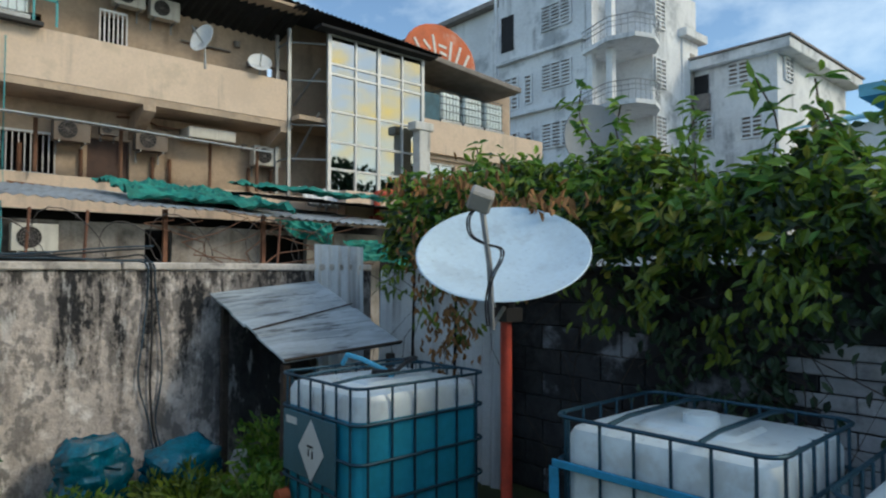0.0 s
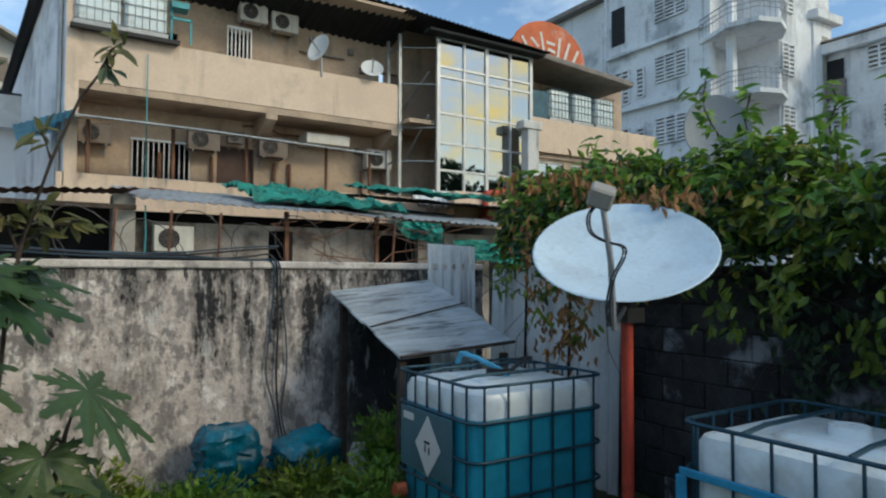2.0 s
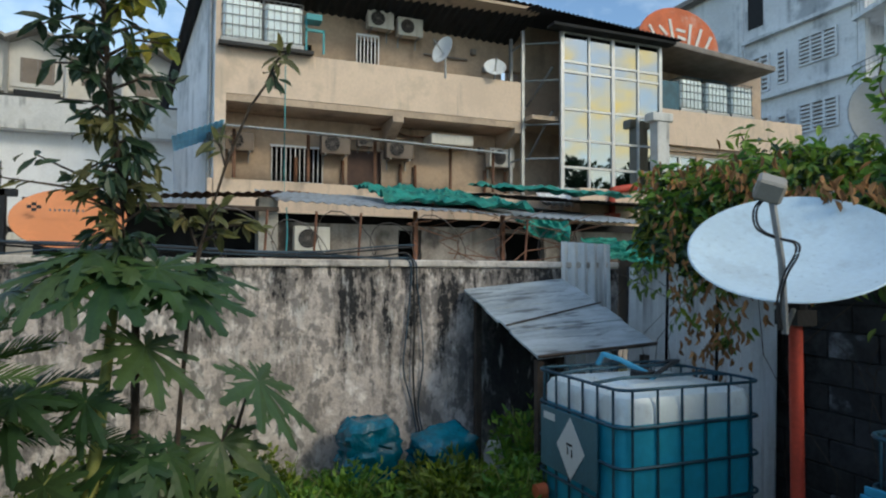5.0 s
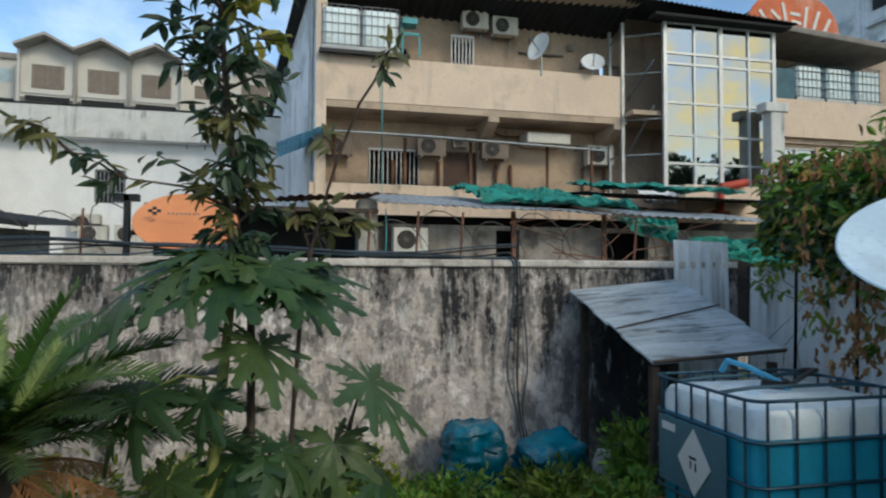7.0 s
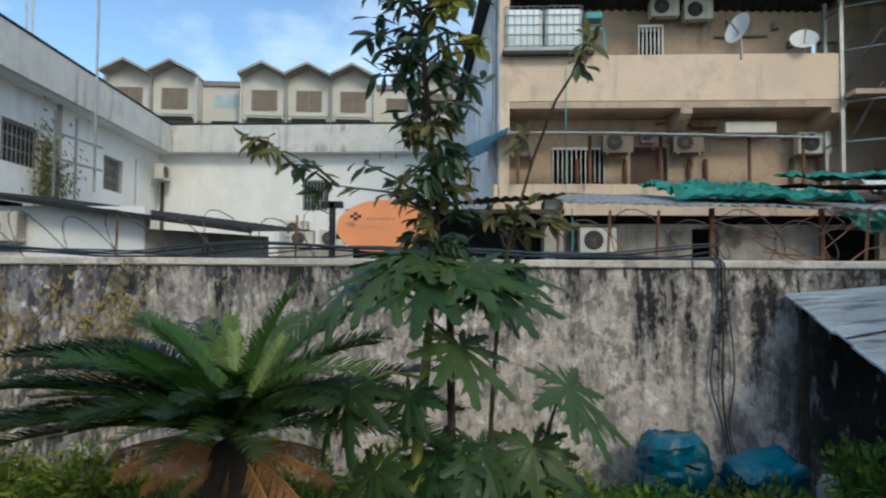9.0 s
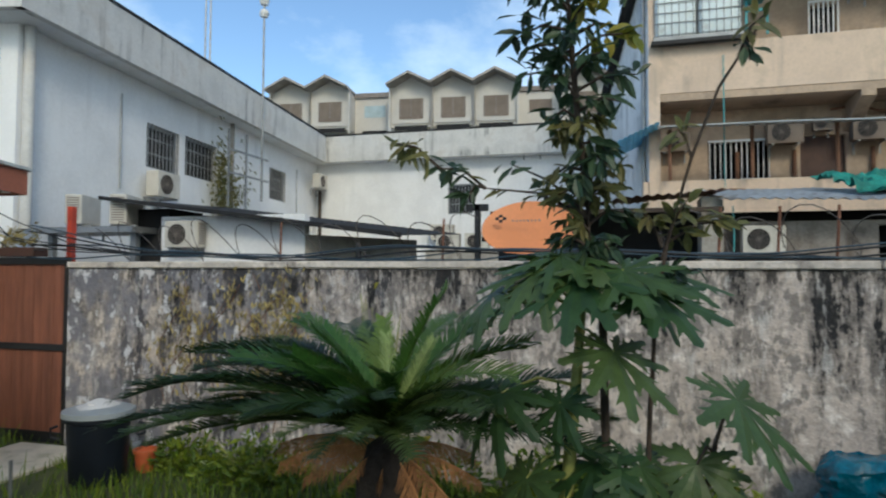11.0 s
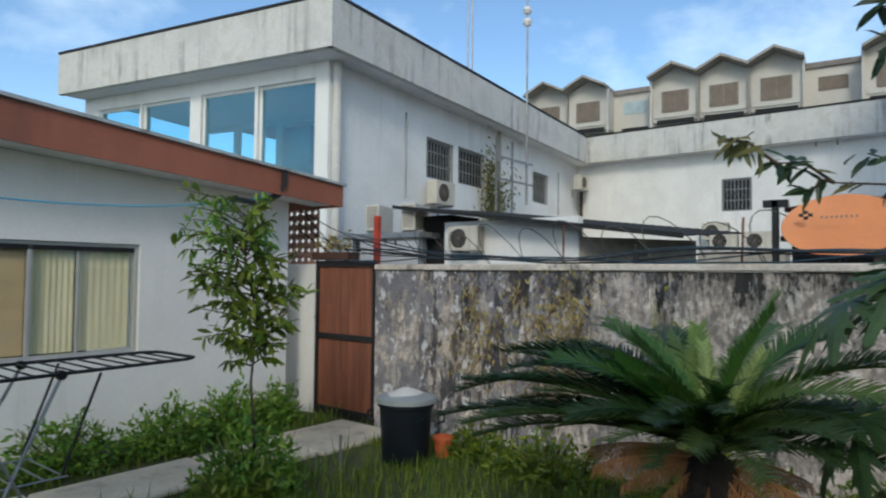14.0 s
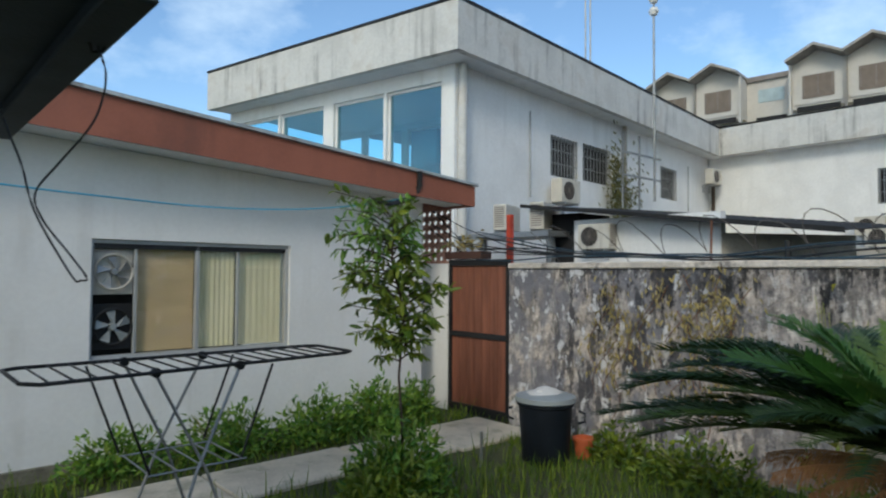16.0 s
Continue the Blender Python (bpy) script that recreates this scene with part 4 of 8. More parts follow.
dm = pose(-9.0, -0.98, 2.42, 0, 0, 0) @ Matrix.Rotation(radians(90), 4, "Z") @ Matrix.Rotation(radians(62), 4, "X") @ Matrix.Diagonal((0.86, 0.58, 0.8, 1))
shell = dish_shell(0.66, 0.09)
shell.v = [tuple(dm @ Vector(p)) for p in shell.v]
part("reflector", shell, M_ORANGE, od, smooth=True)
part("bracket", B().box((-9.1, -1.66, 1.95), (-9.0, -1.6, 2.75)).box((-9.1, -1.75, 2.68), (-9.0, -1.5, 2.76)).box((-9.25, -1.6, 2.3), (-9.15, -0.9, 2.36)), M_BLACK, od)
part("mast", B().cyl((-9.2, -1.0, -0.1), (-9.2, -1.0, 2.4), 0.035, n=8), M_BLACK, od)
lg = B()
lm = Matrix.Translation((-8.86, 0, 0))
for dy, dz in ((0, 0.03), (0.045, 0), (0, -0.03), (-0.045, 0)):
    lg.box((-0.004, dy - 0.022 - 1.3, dz - 0.018 + 2.56), (0.004, dy + 0.022 - 1.3, dz + 0.018 + 2.56), lm)
part("mark", lg, M_INK, od, "small black mark")
for i in range(8):
    part("letter_bar", B().box((-8.864, -1.16 + i * 0.045, 2.52), (-8.856, -1.14 + i * 0.045, 2.545)), M_TAUPE, od, "faint dark bar")

# ---- sheds under the cream building ----
sb = thing("lean_to_shed", "grey lean-to shed with a zinc roof and grubby walls", "shed")
bw = B()
wall_sheet(bw, (-12.3, 1.55), (-12.3, 12.0), -0.1, 2.74, 0.15, [(2.3, 2.75, 1.7, 2.66), (4.5, 5.4, 0.5, 2.66), (7.2, 8.8, 0.4, 2.5)])
part("wall", bw, M_SHEDWALL, sb)
# black sheet behind the wall openings, painted as the shade inside
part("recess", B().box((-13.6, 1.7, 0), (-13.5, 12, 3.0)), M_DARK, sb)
part("pier", B().box((-12.45, 1.3, -0.1), (-11.9, 1.62, 3.12)), M_CONC, sb, "stained white pier", bev=0.01)
zr = B()
corrugated(zr, (-11.5, 1.55, 3.02), (-11.5, 9.6, 2.86), (-15.9, 9.6, 3.55), (-15.9, 1.55, 3.72), 46, 0.018, lengths=4, wob=0.03)
part("roof", zr, M_SHEET, sb, "pale zinc corrugated roof")
zr2 = B()
corrugated(zr2, (-13.2, 6.1, 3.55), (-13.2, 12.2, 3.45), (-16.5, 12.2, 3.85), (-16.5, 6.1, 3.95), 36, 0.018, lengths=3, wob=0.04)
part("roof", zr2, M_ROOFDK, sb, "black tarred roof sheet")
part("teal_pipe", B().tube([(-11.85, 1.75, 2.95), (-11.8, 1.76, 2.5), (-11.82, 1.74, 2.0)], 0.011, 6), M_TEALPIPE, sb)
for y in (4.1, 5.9, 7.4):
    part("post", B().box((-12.2, y, -0.1), (-12.12, y + 0.07, 3.0)), M_RUST, sb)
ac_unit(facing(-12.05, 2.2, 2.21, 90, 0.76))
rs = thing("rusty_shed", "dark open shed with a rusty sheet roof", "shed")
rr = B()
corrugated(rr, (-11.6, -2.0, 2.92), (-11.6, 1.68, 3.2), (-14.8, 1.68, 3.45), (-14.8, -2.0, 3.2), 24, 0.018, lengths=3, wob=0.04)
part("roof", rr, M_RUST, rs)
# the shed's inner shade is painted on as a black wall
part("wall", wall_sheet(B(), (-13.4, -2.2), (-13.4, 1.5), -0.1, 3.1, 0.1), M_DARK, rs, "back wall painted black for the open shed's shade")
part("post", B().box((-11.8, -0.9, -0.1), (-11.7, -0.8, 3.0)), M_BARK, rs)
part("beam", B().box((-11.75, -2.0, 2.86), (-11.65, 1.6, 2.93)), M_BARK, rs)

# green netting thrown over the roofs
def net_sheet(name, p00, p10, p11, p01, wob, seed, label):
    b = B()
    p00, p10, p11, p01 = map(Vector, (p00, p10, p11, p01))
    k = 34
    nn = (p10 - p00).cross(p01 - p00).normalized()
    vs = []
    for s_ in (0, 1):
        for j in range(k + 1):
            for i in range(k + 1):
                p = p00.lerp(p10, i / k).lerp(p01.lerp(p11, i / k), j / k)
                q = p * 2.3 + Vector((seed * 7.1, 0, 0))
                h_ = noise.noise(q) + 0.5 * noise.noise(q * 2.7)
                vs.append(p + nn * (wob * (0.5 + 0.9 * h_ + 1.3 * abs(noise.noise(q * 3.1)) + 0.22 * noise.noise(q * 8.5)) + 0.006 * s_) + Vector((0, 0.12 * noise.noise(q * 1.3), 0.1 * noise.noise(q * 0.9 + Vector((3, 1, 2))) * (j / k))))
    m_ = (k + 1) ** 2
    fs = [(j * (k + 1) + i, j * (k + 1) + i + 1, (j + 1) * (k + 1) + i + 1, (j + 1) * (k + 1) + i) for j in range(k) for i in range(k)]
    b.add(vs, fs + [tuple(m_ + q for q in f[::-1]) for f in fs])
    return solid(name, b, M_NET, label, "net", group="green nets", smooth=True)


net_sheet("green_net", (-12.2, 3.6, 3.10), (-11.6, 6.4, 2.97), (-14.6, 6.2, 3.6), (-14.9, 3.6, 3.68), 0.15, 1, "bunched green shade net lying on the zinc roof")
net_sheet("green_net", (-11.5, 5.9, 2.90), (-11.3, 7.0, 2.88), (-11.25, 6.9, 2.42), (-11.4, 6.3, 2.55), 0.16, 2, "torn green net hanging from the roof edge")
net_sheet("green_net", (-11.45, 7.3, 2.62), (-11.45, 9.5, 2.60), (-11.2, 9.6, 2.10), (-11.3, 7.6, 2.22), 0.16, 3, "sagging green net above the yard wall")
net_sheet("green_net", (-13.0, 6.2, 3.62), (-12.6, 9.4, 3.50), (-14.0, 9.4, 3.74), (-14.6, 6.2, 3.85), 0.10, 4, "green net spread over the black roof")

# ---- the cream building ----
CX, CR = -17.5, -18.8
cream = thing("cream_building", "three-storey cream rendered building with balconies and many air conditioners", "building")
up = B()
wall_sheet(up, (CX, 0.78), (CX, 9.2), 6.28, 7.45, 0.15)
part("parapet", up, M_CREAM, cream, "cream balcony parapet")
lo = B()
wall_sheet(lo, (CX, 0.6), (CX, 10.2), 2.9, 4.15, 0.15)
part("parapet", lo, M_CREAM, cream, "cream balcony parapet")
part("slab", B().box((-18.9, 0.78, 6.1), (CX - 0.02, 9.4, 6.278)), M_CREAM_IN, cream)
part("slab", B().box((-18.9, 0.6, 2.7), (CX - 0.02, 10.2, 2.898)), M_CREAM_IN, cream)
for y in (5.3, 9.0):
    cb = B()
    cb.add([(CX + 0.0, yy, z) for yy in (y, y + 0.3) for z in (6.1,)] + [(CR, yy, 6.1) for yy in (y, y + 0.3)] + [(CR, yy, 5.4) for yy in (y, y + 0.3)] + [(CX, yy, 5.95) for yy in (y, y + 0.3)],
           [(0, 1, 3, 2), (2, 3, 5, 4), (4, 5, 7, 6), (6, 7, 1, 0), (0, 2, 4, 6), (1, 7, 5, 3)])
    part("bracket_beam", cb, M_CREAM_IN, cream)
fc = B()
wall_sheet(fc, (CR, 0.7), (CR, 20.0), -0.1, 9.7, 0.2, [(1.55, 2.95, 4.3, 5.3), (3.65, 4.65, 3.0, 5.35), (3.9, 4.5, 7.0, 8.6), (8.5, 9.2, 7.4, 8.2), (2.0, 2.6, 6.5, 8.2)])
# back wall carries the balcony's shade in its colour, besides soot
part("wall", fc, M_CREAM_IN, cream, "cream back wall with soot and recess shade in its colour")
# black sheet that paints the unlit rooms behind door and windows
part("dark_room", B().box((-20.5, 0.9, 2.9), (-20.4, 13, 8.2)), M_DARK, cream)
dr = part("door", B().box((-18.95, 4.36, 3.0), (-18.9, 5.34, 5.34)), M_BROWNDOOR, cream, "dark brown double door", bev=0.01)
gw = part("window", B().box((-18.78, 2.22, 4.28), (-18.74, 3.68, 4.33)), M_SHEET_W, cream, "window with pale upright bars")
for i in range(12):
    part("bar", B().box((-18.76, 2.25 + i * 0.125, 4.33), (-18.735, 2.272 + i * 0.125, 5.28)), M_SHEET_W, gw)
gw2 = part("window_grille", B().box((-18.5, 4.5, 7.2), (-18.46, 5.15, 7.24)), M_SHEET_W, cream)
part("grille_rail", B().box((-18.5, 4.5, 8.55), (-18.46, 5.15, 8.6)), M_SHEET_W, gw2)
part("window_rail", B().box((-18.78, 2.22, 5.28), (-18.74, 3.68, 5.33)), M_SHEET_W, gw)
for i in range(7):
    part("bar", B().box((-18.5, 4.5 + i * 0.105, 7.24), (-18.46, 4.53 + i * 0.105, 8.55)), M_SHEET_W, gw2)
# gable side and roof
sd = B()
sec = [((-17.5, 0.72), 9.75), ((-24.0, -0.45), 7.55), ((-29.0, -1.35), 5.9)]
for k_, off in enumerate((0.0, 0.2)):
    sd.v += [(p[0], p[1] + off, z) for p, zt in sec for z in (-0.1, zt)]
sd.f += [(0, 1, 3, 2), (2, 3, 5, 4), (8, 9, 7, 6), (10, 11, 9, 8), (1, 7, 9, 3), (3, 9, 11, 5), (0, 6, 7, 1)]
part("side_wall", sd, M_BLOCKY, cream, "blue-grey stained side wall")
ro = B()
corrugated(ro, (-16.9, 0.45, 9.78), (-16.9, 9.6, 9.55), (-24.2, 9.6, 7.5), (-24.2, -0.75, 7.6), 40, 0.03)
part("roof", ro, M_ROOFDK, cream, "dark corrugated roof")
ro = B()
corrugated(ro, (-24.2, -0.75, 7.6), (-24.2, 9.6, 7.5), (-29, 9.6, 5.9), (-29, -1.6, 5.95), 40, 0.03)
part("roof", ro, M_ROOFDK, cream, "dark corrugated roof")
part("eave", B().box((-18.8, 0.3, 9.42), (-16.95, 9.6, 9.50)), M_CREAM_IN, cream, "eave soffit dimmed by its colour")
for z0, z1, x0, x1 in ((5.3, 8.2, -19.2, -20.4),):
    part("side_stair", B().tube([(x1, 0.6, z0), (x0, 0.55, z1)], 0.05, 6).tube([(x0, 0.55, z1), (x0 + 0.6, 0.55, z1)], 0.03, 6).tube([(x1, 0.6, 6.6), (x1 + 1.6, 0.55, 6.6)], 0.03, 6), M_BLACK, cream)
for x in (-17.7, -18.1, -18.6):
    part("side_pipe", B().cyl((x, 0.62, 2.5), (x, 0.62, 9.0), 0.05, n=8), M_STEEL, cream, smooth=True)
part("end_pier", B().box((-18.8, 0.93, 2.9), (-17.48, 1.0, 9.4)).box((-17.7, 0.74, 2.0), (-17.47, 1.0, 9.4)), M_CREAM, cream, "cream corner pier")
# awning rail and posts over the lower balcony
aw = B()
corrugated(aw, (-16.6, 0.9, 5.30), (-16.6, 8.3, 5.16), (-17.45, 8.3, 5.30), (-17.45, 0.9, 5.44), 40, 0.015)
part("awning_edge", B().tube([(-16.58, 0.9, 5.28), (-16.58, 3.5, 5.26), (-16.58, 8.3, 5.13)], 0.022, 6), M_SHEET, cream, "pale awning edge tube")
part("awning", aw, M_SHEET, cream, "thin zinc awning sheet")
for y in (1.2, 3.0, 4.75, 6.9, 8.2):
    part("awning_post", B().cyl((-17.3, y, 4.15), (-17.3, y, 5.35), 0.045, n=8), M_PIPE, cream)
for y in (2.9, 4.2, 5.9, 6.35, 8.6, 9.3):
    part("wall_pipe", B().cyl((-18.72, y, 3.2), (-18.72, y, 5.0), 0.05, n=8), M_PIPE, cream)
bl = B()
corrugated(bl, (-16.8, -0.2, 4.95), (-16.6, 0.95, 5.42), (-18.6, 0.95, 5.42), (-18.8, -0.2, 4.95), 10, 0.015)
part("side_awning", bl, M_BLUEPLAST, cream, "light blue awning sheet")
part("hood", B().box((-18.75, 6.6, 5.55), (-18.0, 7.9, 5.85)), M_AC, cream, "off-white ventilation hood", bev=0.02)
part("teal_pipe", B().tube([(-17.42, 2.42, 7.1), (-17.42, 2.42, 4.3), (-17.4, 2.44, 3.8), (-17.3, 3.4, 3.75)], 0.014, 6), M_TEALPIPE, cream)
part("pipe", B().tube([(-18.7, 5.0, 5.95), (-18.65, 5.6, 6.0), (-18.65, 6.0, 5.85), (-18.65, 8.0, 5.8)], 0.03, 6).tube([(-17.4, 2.5, 3.9), (-17.4, 6.0, 3.72), (-17.4, 9.8, 3.66)], 0.025, 6), M_PIPE, cream)
part("pipe", B().tube([(-18.72, 6.6, 8.35), (-18.72, 8.0, 8.35)], 0.03, 6).tube([(-18.7, 6.0, 7.72), (-18.7, 9.0, 7.68)], 0.05, 6), M_TAUPE, cream)
for y, z in ((7.0, 8.7), (8.2, 8.6), (8.6, 8.1), (8.45, 5.6)):
    part("wall_lamp", B().lathe([(0.0, -0.1), (0.09, -0.08), (0.1, 0.08), (0.0, 0.1)], (-18.7, y, z), 10), M_TAUPE, cream)
for y, z, s_ in ((3.92, 5.07, 1.0), (5.76, 5.07, 1.0), (9.0, 5.03, 1.05), (5.17, 8.75, 0.95), (6.05, 8.65, 0.95)):
    ac_unit(facing(-18.45, y, z, 90, s_), "air conditioner bracketed under the balcony" if z < 5.05 or z == 5.07 and y < 6 else "off-white air conditioner bracketed to the cream wall", z == 5.07)
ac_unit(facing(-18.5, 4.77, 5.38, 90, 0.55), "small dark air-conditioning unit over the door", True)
ac_unit(facing(-18.5, 1.4, 5.0, 90, 0.9), "air conditioner bracketed under the balcony", True)


def small_dish(x, y, z, r, yaw, tilt, label):
    t = thing("satellite_dish", label, "satellite dish", pose(x, y, z, 0, 0, yaw), "small dishes on the balcony")
    s_ = dish_shell(r, r * 0.22, 20, 4)
    m_ = Matrix.Rotation(radians(tilt), 4, "X") @ Matrix.Diagonal((0.8, 1, 1, 1))
    s_.v = [tuple(m_ @ Vector(p)) for p in s_.v]
    part("reflector", s_, M_SHEET_W, t, smooth=True)
    part("arm", B().cyl((0, 0, -0.1), (0, -r * 1.1, r * 0.5), 0.02, n=6), M_STEEL, t)
    part("stand", B().cyl((0, 0.08, -0.75), (0, 0.04, 0), 0.03, n=8), M_STEEL, t)
    return t


small_dish(-17.45, 6.75, 8.05, 0.42, 30, 70, "small white satellite dish on the balcony parapet")
small_dish(-17.5, 8.35, 7.75, 0.40, 70, 50, "small grey dish lying back on the parapet")


# ---- plastic tanks in tube cages ----
def tank(name, w, d, h, m, filled, label, cage_m, blue_base=False, bars=6, group="caged tanks", detail=True):
    """A caged plastic tank of w x d x h on its pallet, with its foot at the origin's corner."""
    t = thing(name, label, "water tank", m, group)

    def rounded(z, inset, r, k=5):
        pts = []
        for cx, cy, a0 in ((w - inset - r, d - inset - r, 0), (inset + r, d - inset - r, 90), (inset + r, inset + r, 180), (w - inset - r, inset + r, 270)):
            pts += [(cx + r * math.cos(radians(a0 + 90 * i / k)), cy + r * math.sin(radians(a0 + 90 * i / k)), z) for i in range(k + 1)]
        return pts

    def stack(levels):
        b = B()
        rings = [rounded(z, i_, r_) for z, i_, r_ in levels]
        n_ = len(rings[0])
        vs = [p for r_ in rings for p in r_]
        fs = [(i * n_ + j, i * n_ + (j + 1) % n_, (i + 1) * n_ + (j + 1) % n_, (i + 1) * n_ + j) for i in range(len(rings) - 1) for j in range(n_)]
        b.add(vs, fs + [tuple(range(n_))[::-1], tuple(range((len(rings) - 1) * n_, len(rings) * n_))])
        return b

    ztop = h - 0.05
    zl = h - 0.225
    part("bottle", stack([(zl, 0.035, 0.10), (ztop - 0.07, 0.035, 0.10), (ztop - 0.02, 0.06, 0.09), (ztop, 0.12, 0.07)]), M_BOTTLE, t, "milky empty upper part", smooth=True)
    part("bottle_base", stack([(0.14, 0.06, 0.09), (0.18, 0.035, 0.10), (zl, 0.035, 0.10)]), M_LIQUID if filled else M_BOTTLE, t, "liquid-filled teal lower part" if filled else "", smooth=True)
    part("top_rib", stack([(ztop, 0.30, 0.05), (ztop + 0.02, 0.32, 0.05)]), M_BOTTLE, t, smooth=True)
    part("screw_cap", B().cyl((w * 0.5, d * 0.5, ztop + 0.02), (w * 0.5, d * 0.5, ztop + 0.07), 0.09, 0.085, 18), M_BOTTLE if not filled else M_BLACK, t, smooth=True)
    zs = [h - 0.005, h - 0.235, h - 0.48, h - 0.73, 0.16]
    for z in zs:
        part("ring_tube", B().tube(rounded(z, 0.004, 0.10), 0.0105, 6, True), cage_m, t, smooth=True)
    for i in range(bars):
        for (x, y_) in ((0.10 + (w - 0.2) * i / (bars - 1), 0.018), (0.10 + (w - 0.2) * i / (bars - 1), d - 0.018), (0.018, 0.10 + (d - 0.2) * i / (bars - 1)), (w - 0.018, 0.10 + (d - 0.2) * i / (bars - 1))):
            part("upright_tube", B().cyl((x, y_, 0.12), (x, y_, h), 0.0085, n=6), cage_m, t)
    for x in (w * 0.3, w * 0.7):
        part("top_bar", B().tube([(x, 0.02, h - 0.005), (x, d * 0.2, h + 0.015), (x, d * 0.8, h + 0.015), (x, d - 0.02, h - 0.005)], 0.012, 6), cage_m, t)
    part("pallet", B().box((0, 0, 0.10), (w, d, 0.13)).box((0, 0, 0), (0.1, d, 0.10)).box((w / 2 - 0.05, 0, 0), (w / 2 + 0.05, d, 0.10)).box((w - 0.1, 0, 0), (w, d, 0.10)), M_BLUE if blue_base else M_STEEL, t, bev=0.004)
    return t


t1 = tank("caged_tank", 1.03, 1.15, 1.18, pose(-5.135, 2.695, 0), True, "tall caged tank, milky top and teal liquid below", M_CAGE)
plate = part("label_plate", B().box((0.10, -0.012, 0.50), (0.80, 0.0, 0.93)), M_PLATE, t1, "dark label plate", bev=0.004)
dmd = B()
dmd.add([(0.50 + x, -0.018 + k, 0.70 + z) for k in (0, 0.004) for x, z in ((0.17, 0), (0, 0.21), (-0.17, 0), (0, -0.21))], [(0, 1, 2, 3), (7, 6, 5, 4), (0, 4, 5, 1), (1, 5, 6, 2), (2, 6, 7, 3), (3, 7, 4, 0)])
part("diamond_label", dmd, M_PAPER, plate, "white diamond warning label")
pic = B().box((0.46, -0.023, 0.72), (0.53, -0.019, 0.735)).box((0.47, -0.023, 0.66), (0.48, -0.019, 0.71)).box((0.52, -0.023, 0.65), (0.53, -0.019, 0.70))
part("print", pic, M_INK, plate, "black print on the label")
part("sticker", B().box((0.15, -0.016, 0.84), (0.30, -0.013, 0.89)), M_PAPER, plate)
part("valve_cap", B().cyl((0.16, -0.01, 0.32), (0.16, -0.09, 0.32), 0.055, 0.05, 14), M_SIGN, t1, "orange-red valve cap", smooth=True)
hose = B().tube([(0.05, 0.52, 1.19), (0.12, 0.52, 1.27), (0.30, 0.54, 1.25), (0.55, 0.57, 1.19), (0.62, 0.58, 1.15)], 0.02, 8)
part("blue_pipe", hose, M_CABLE_C, t1, "bright blue water pipe", smooth=True)
part("hose", B().tube([(0.60, 0.58, 1.16), (0.62, 0.7, 1.24), (0.5, 0.9, 1.25), (0.3, 1.0, 1.22), (0.2, 0.85, 1.17)], 0.016, 6), M_CABLE, t1, smooth=True)

t2 = tank("caged_tank", 1.12, 1.0, 1.18, pose(-2.88, 3.07, 0, 0, 0, 1), False, "caged milky-white tank with a blue frame", M_CAGE, True)
part("base_band", B().box((0.02, -0.02, 0.92), (1.10, -0.008, 0.96)).box((0.0, -0.02, 0.1), (0.06, -0.008, 0.92)), M_BLUE, t2, "bright blue frame band", bev=0.004)
t3 = tank("caged_tank", 1.1, 1.0, 1.10, pose(-1.60, 3.06, 0, 0, 0, 2), False, "caged milky-white tank beside the hedge", M_CAGE, True)
tank("balcony_tank", 0.97, 1.0, 1.18, pose(-18.3, 0.86, 7.5, 0, 0, 0), False, "small caged white tank on the balcony", M_STEEL, group="balcony tanks")
tank("balcony_tank", 0.97, 1.0, 1.18, pose(-18.3, 1.86, 7.5, 0, 0, 0), False, "small caged white tank on the balcony", M_STEEL, group="balcony tanks")
for k, y in enumerate((15.2, 16.3, 17.4)):
    tank("balcony_tank", 0.97, 1.0, 1.18, pose(-18.6, y, 7.2, 0, 0, 0), False, "caged white tank beside a dark blue sheet", M_CAGE, group="balcony tanks")
solid("tank_platform", B().box((-18.5, 0.8, 7.44), (-17.2, 3.1, 7.495)).box((-17.3, 0.8, 7.40), (-17.2, 3.1, 7.44)), M_BLACK, "dark steel platform for the balcony tanks", "platform", bev=0.004)
vf = B().box((-17.4, 2.9, 7.5), (-17.36, 2.95, 8.4)).box((-17.4, 3.35, 7.5), (-17.36, 3.4, 8.1)).box((-17.4, 2.9, 8.05), (-17.36, 3.4, 8.12)).box((-17.6, 2.9, 8.3), (-17.2, 3.3, 8.45))
solid("pump_frame", vf, M_TEALPIPE, "teal pump frame beside the tanks", "frame")

# ---- glazed stair tower ----
tower = thing("glazed_stair_tower", "glazed steel stair tower with mirror panes and a sheet roof", "stair tower")
TX, TY0, TY1, TZ0, TZ1 = -16.9, 10.23, 13.75, 4.3, 8.9
us = [TY0 + (TY1 - TY0) * f for f in (0, 0.26, 0.5, 0.76, 1)]
zs = [TZ0, 4.95, 5.75, 6.65, 7.75, 8.05, TZ1]
for i, y in enumerate(us):
    wd = 0.06 if i in (0, 2, 4) else 0.035
    part("mullion", B().box((TX - 0.05, y - wd, TZ0 - 0.4), (TX + 0.03, y + wd, TZ1)), M_ALU, tower, bev=0.005)
for z in zs:
    part("transom", B().box((TX - 0.04, TY0, z - 0.035), (TX + 0.02, TY1, z + 0.035)), M_ALU, tower, bev=0.005)
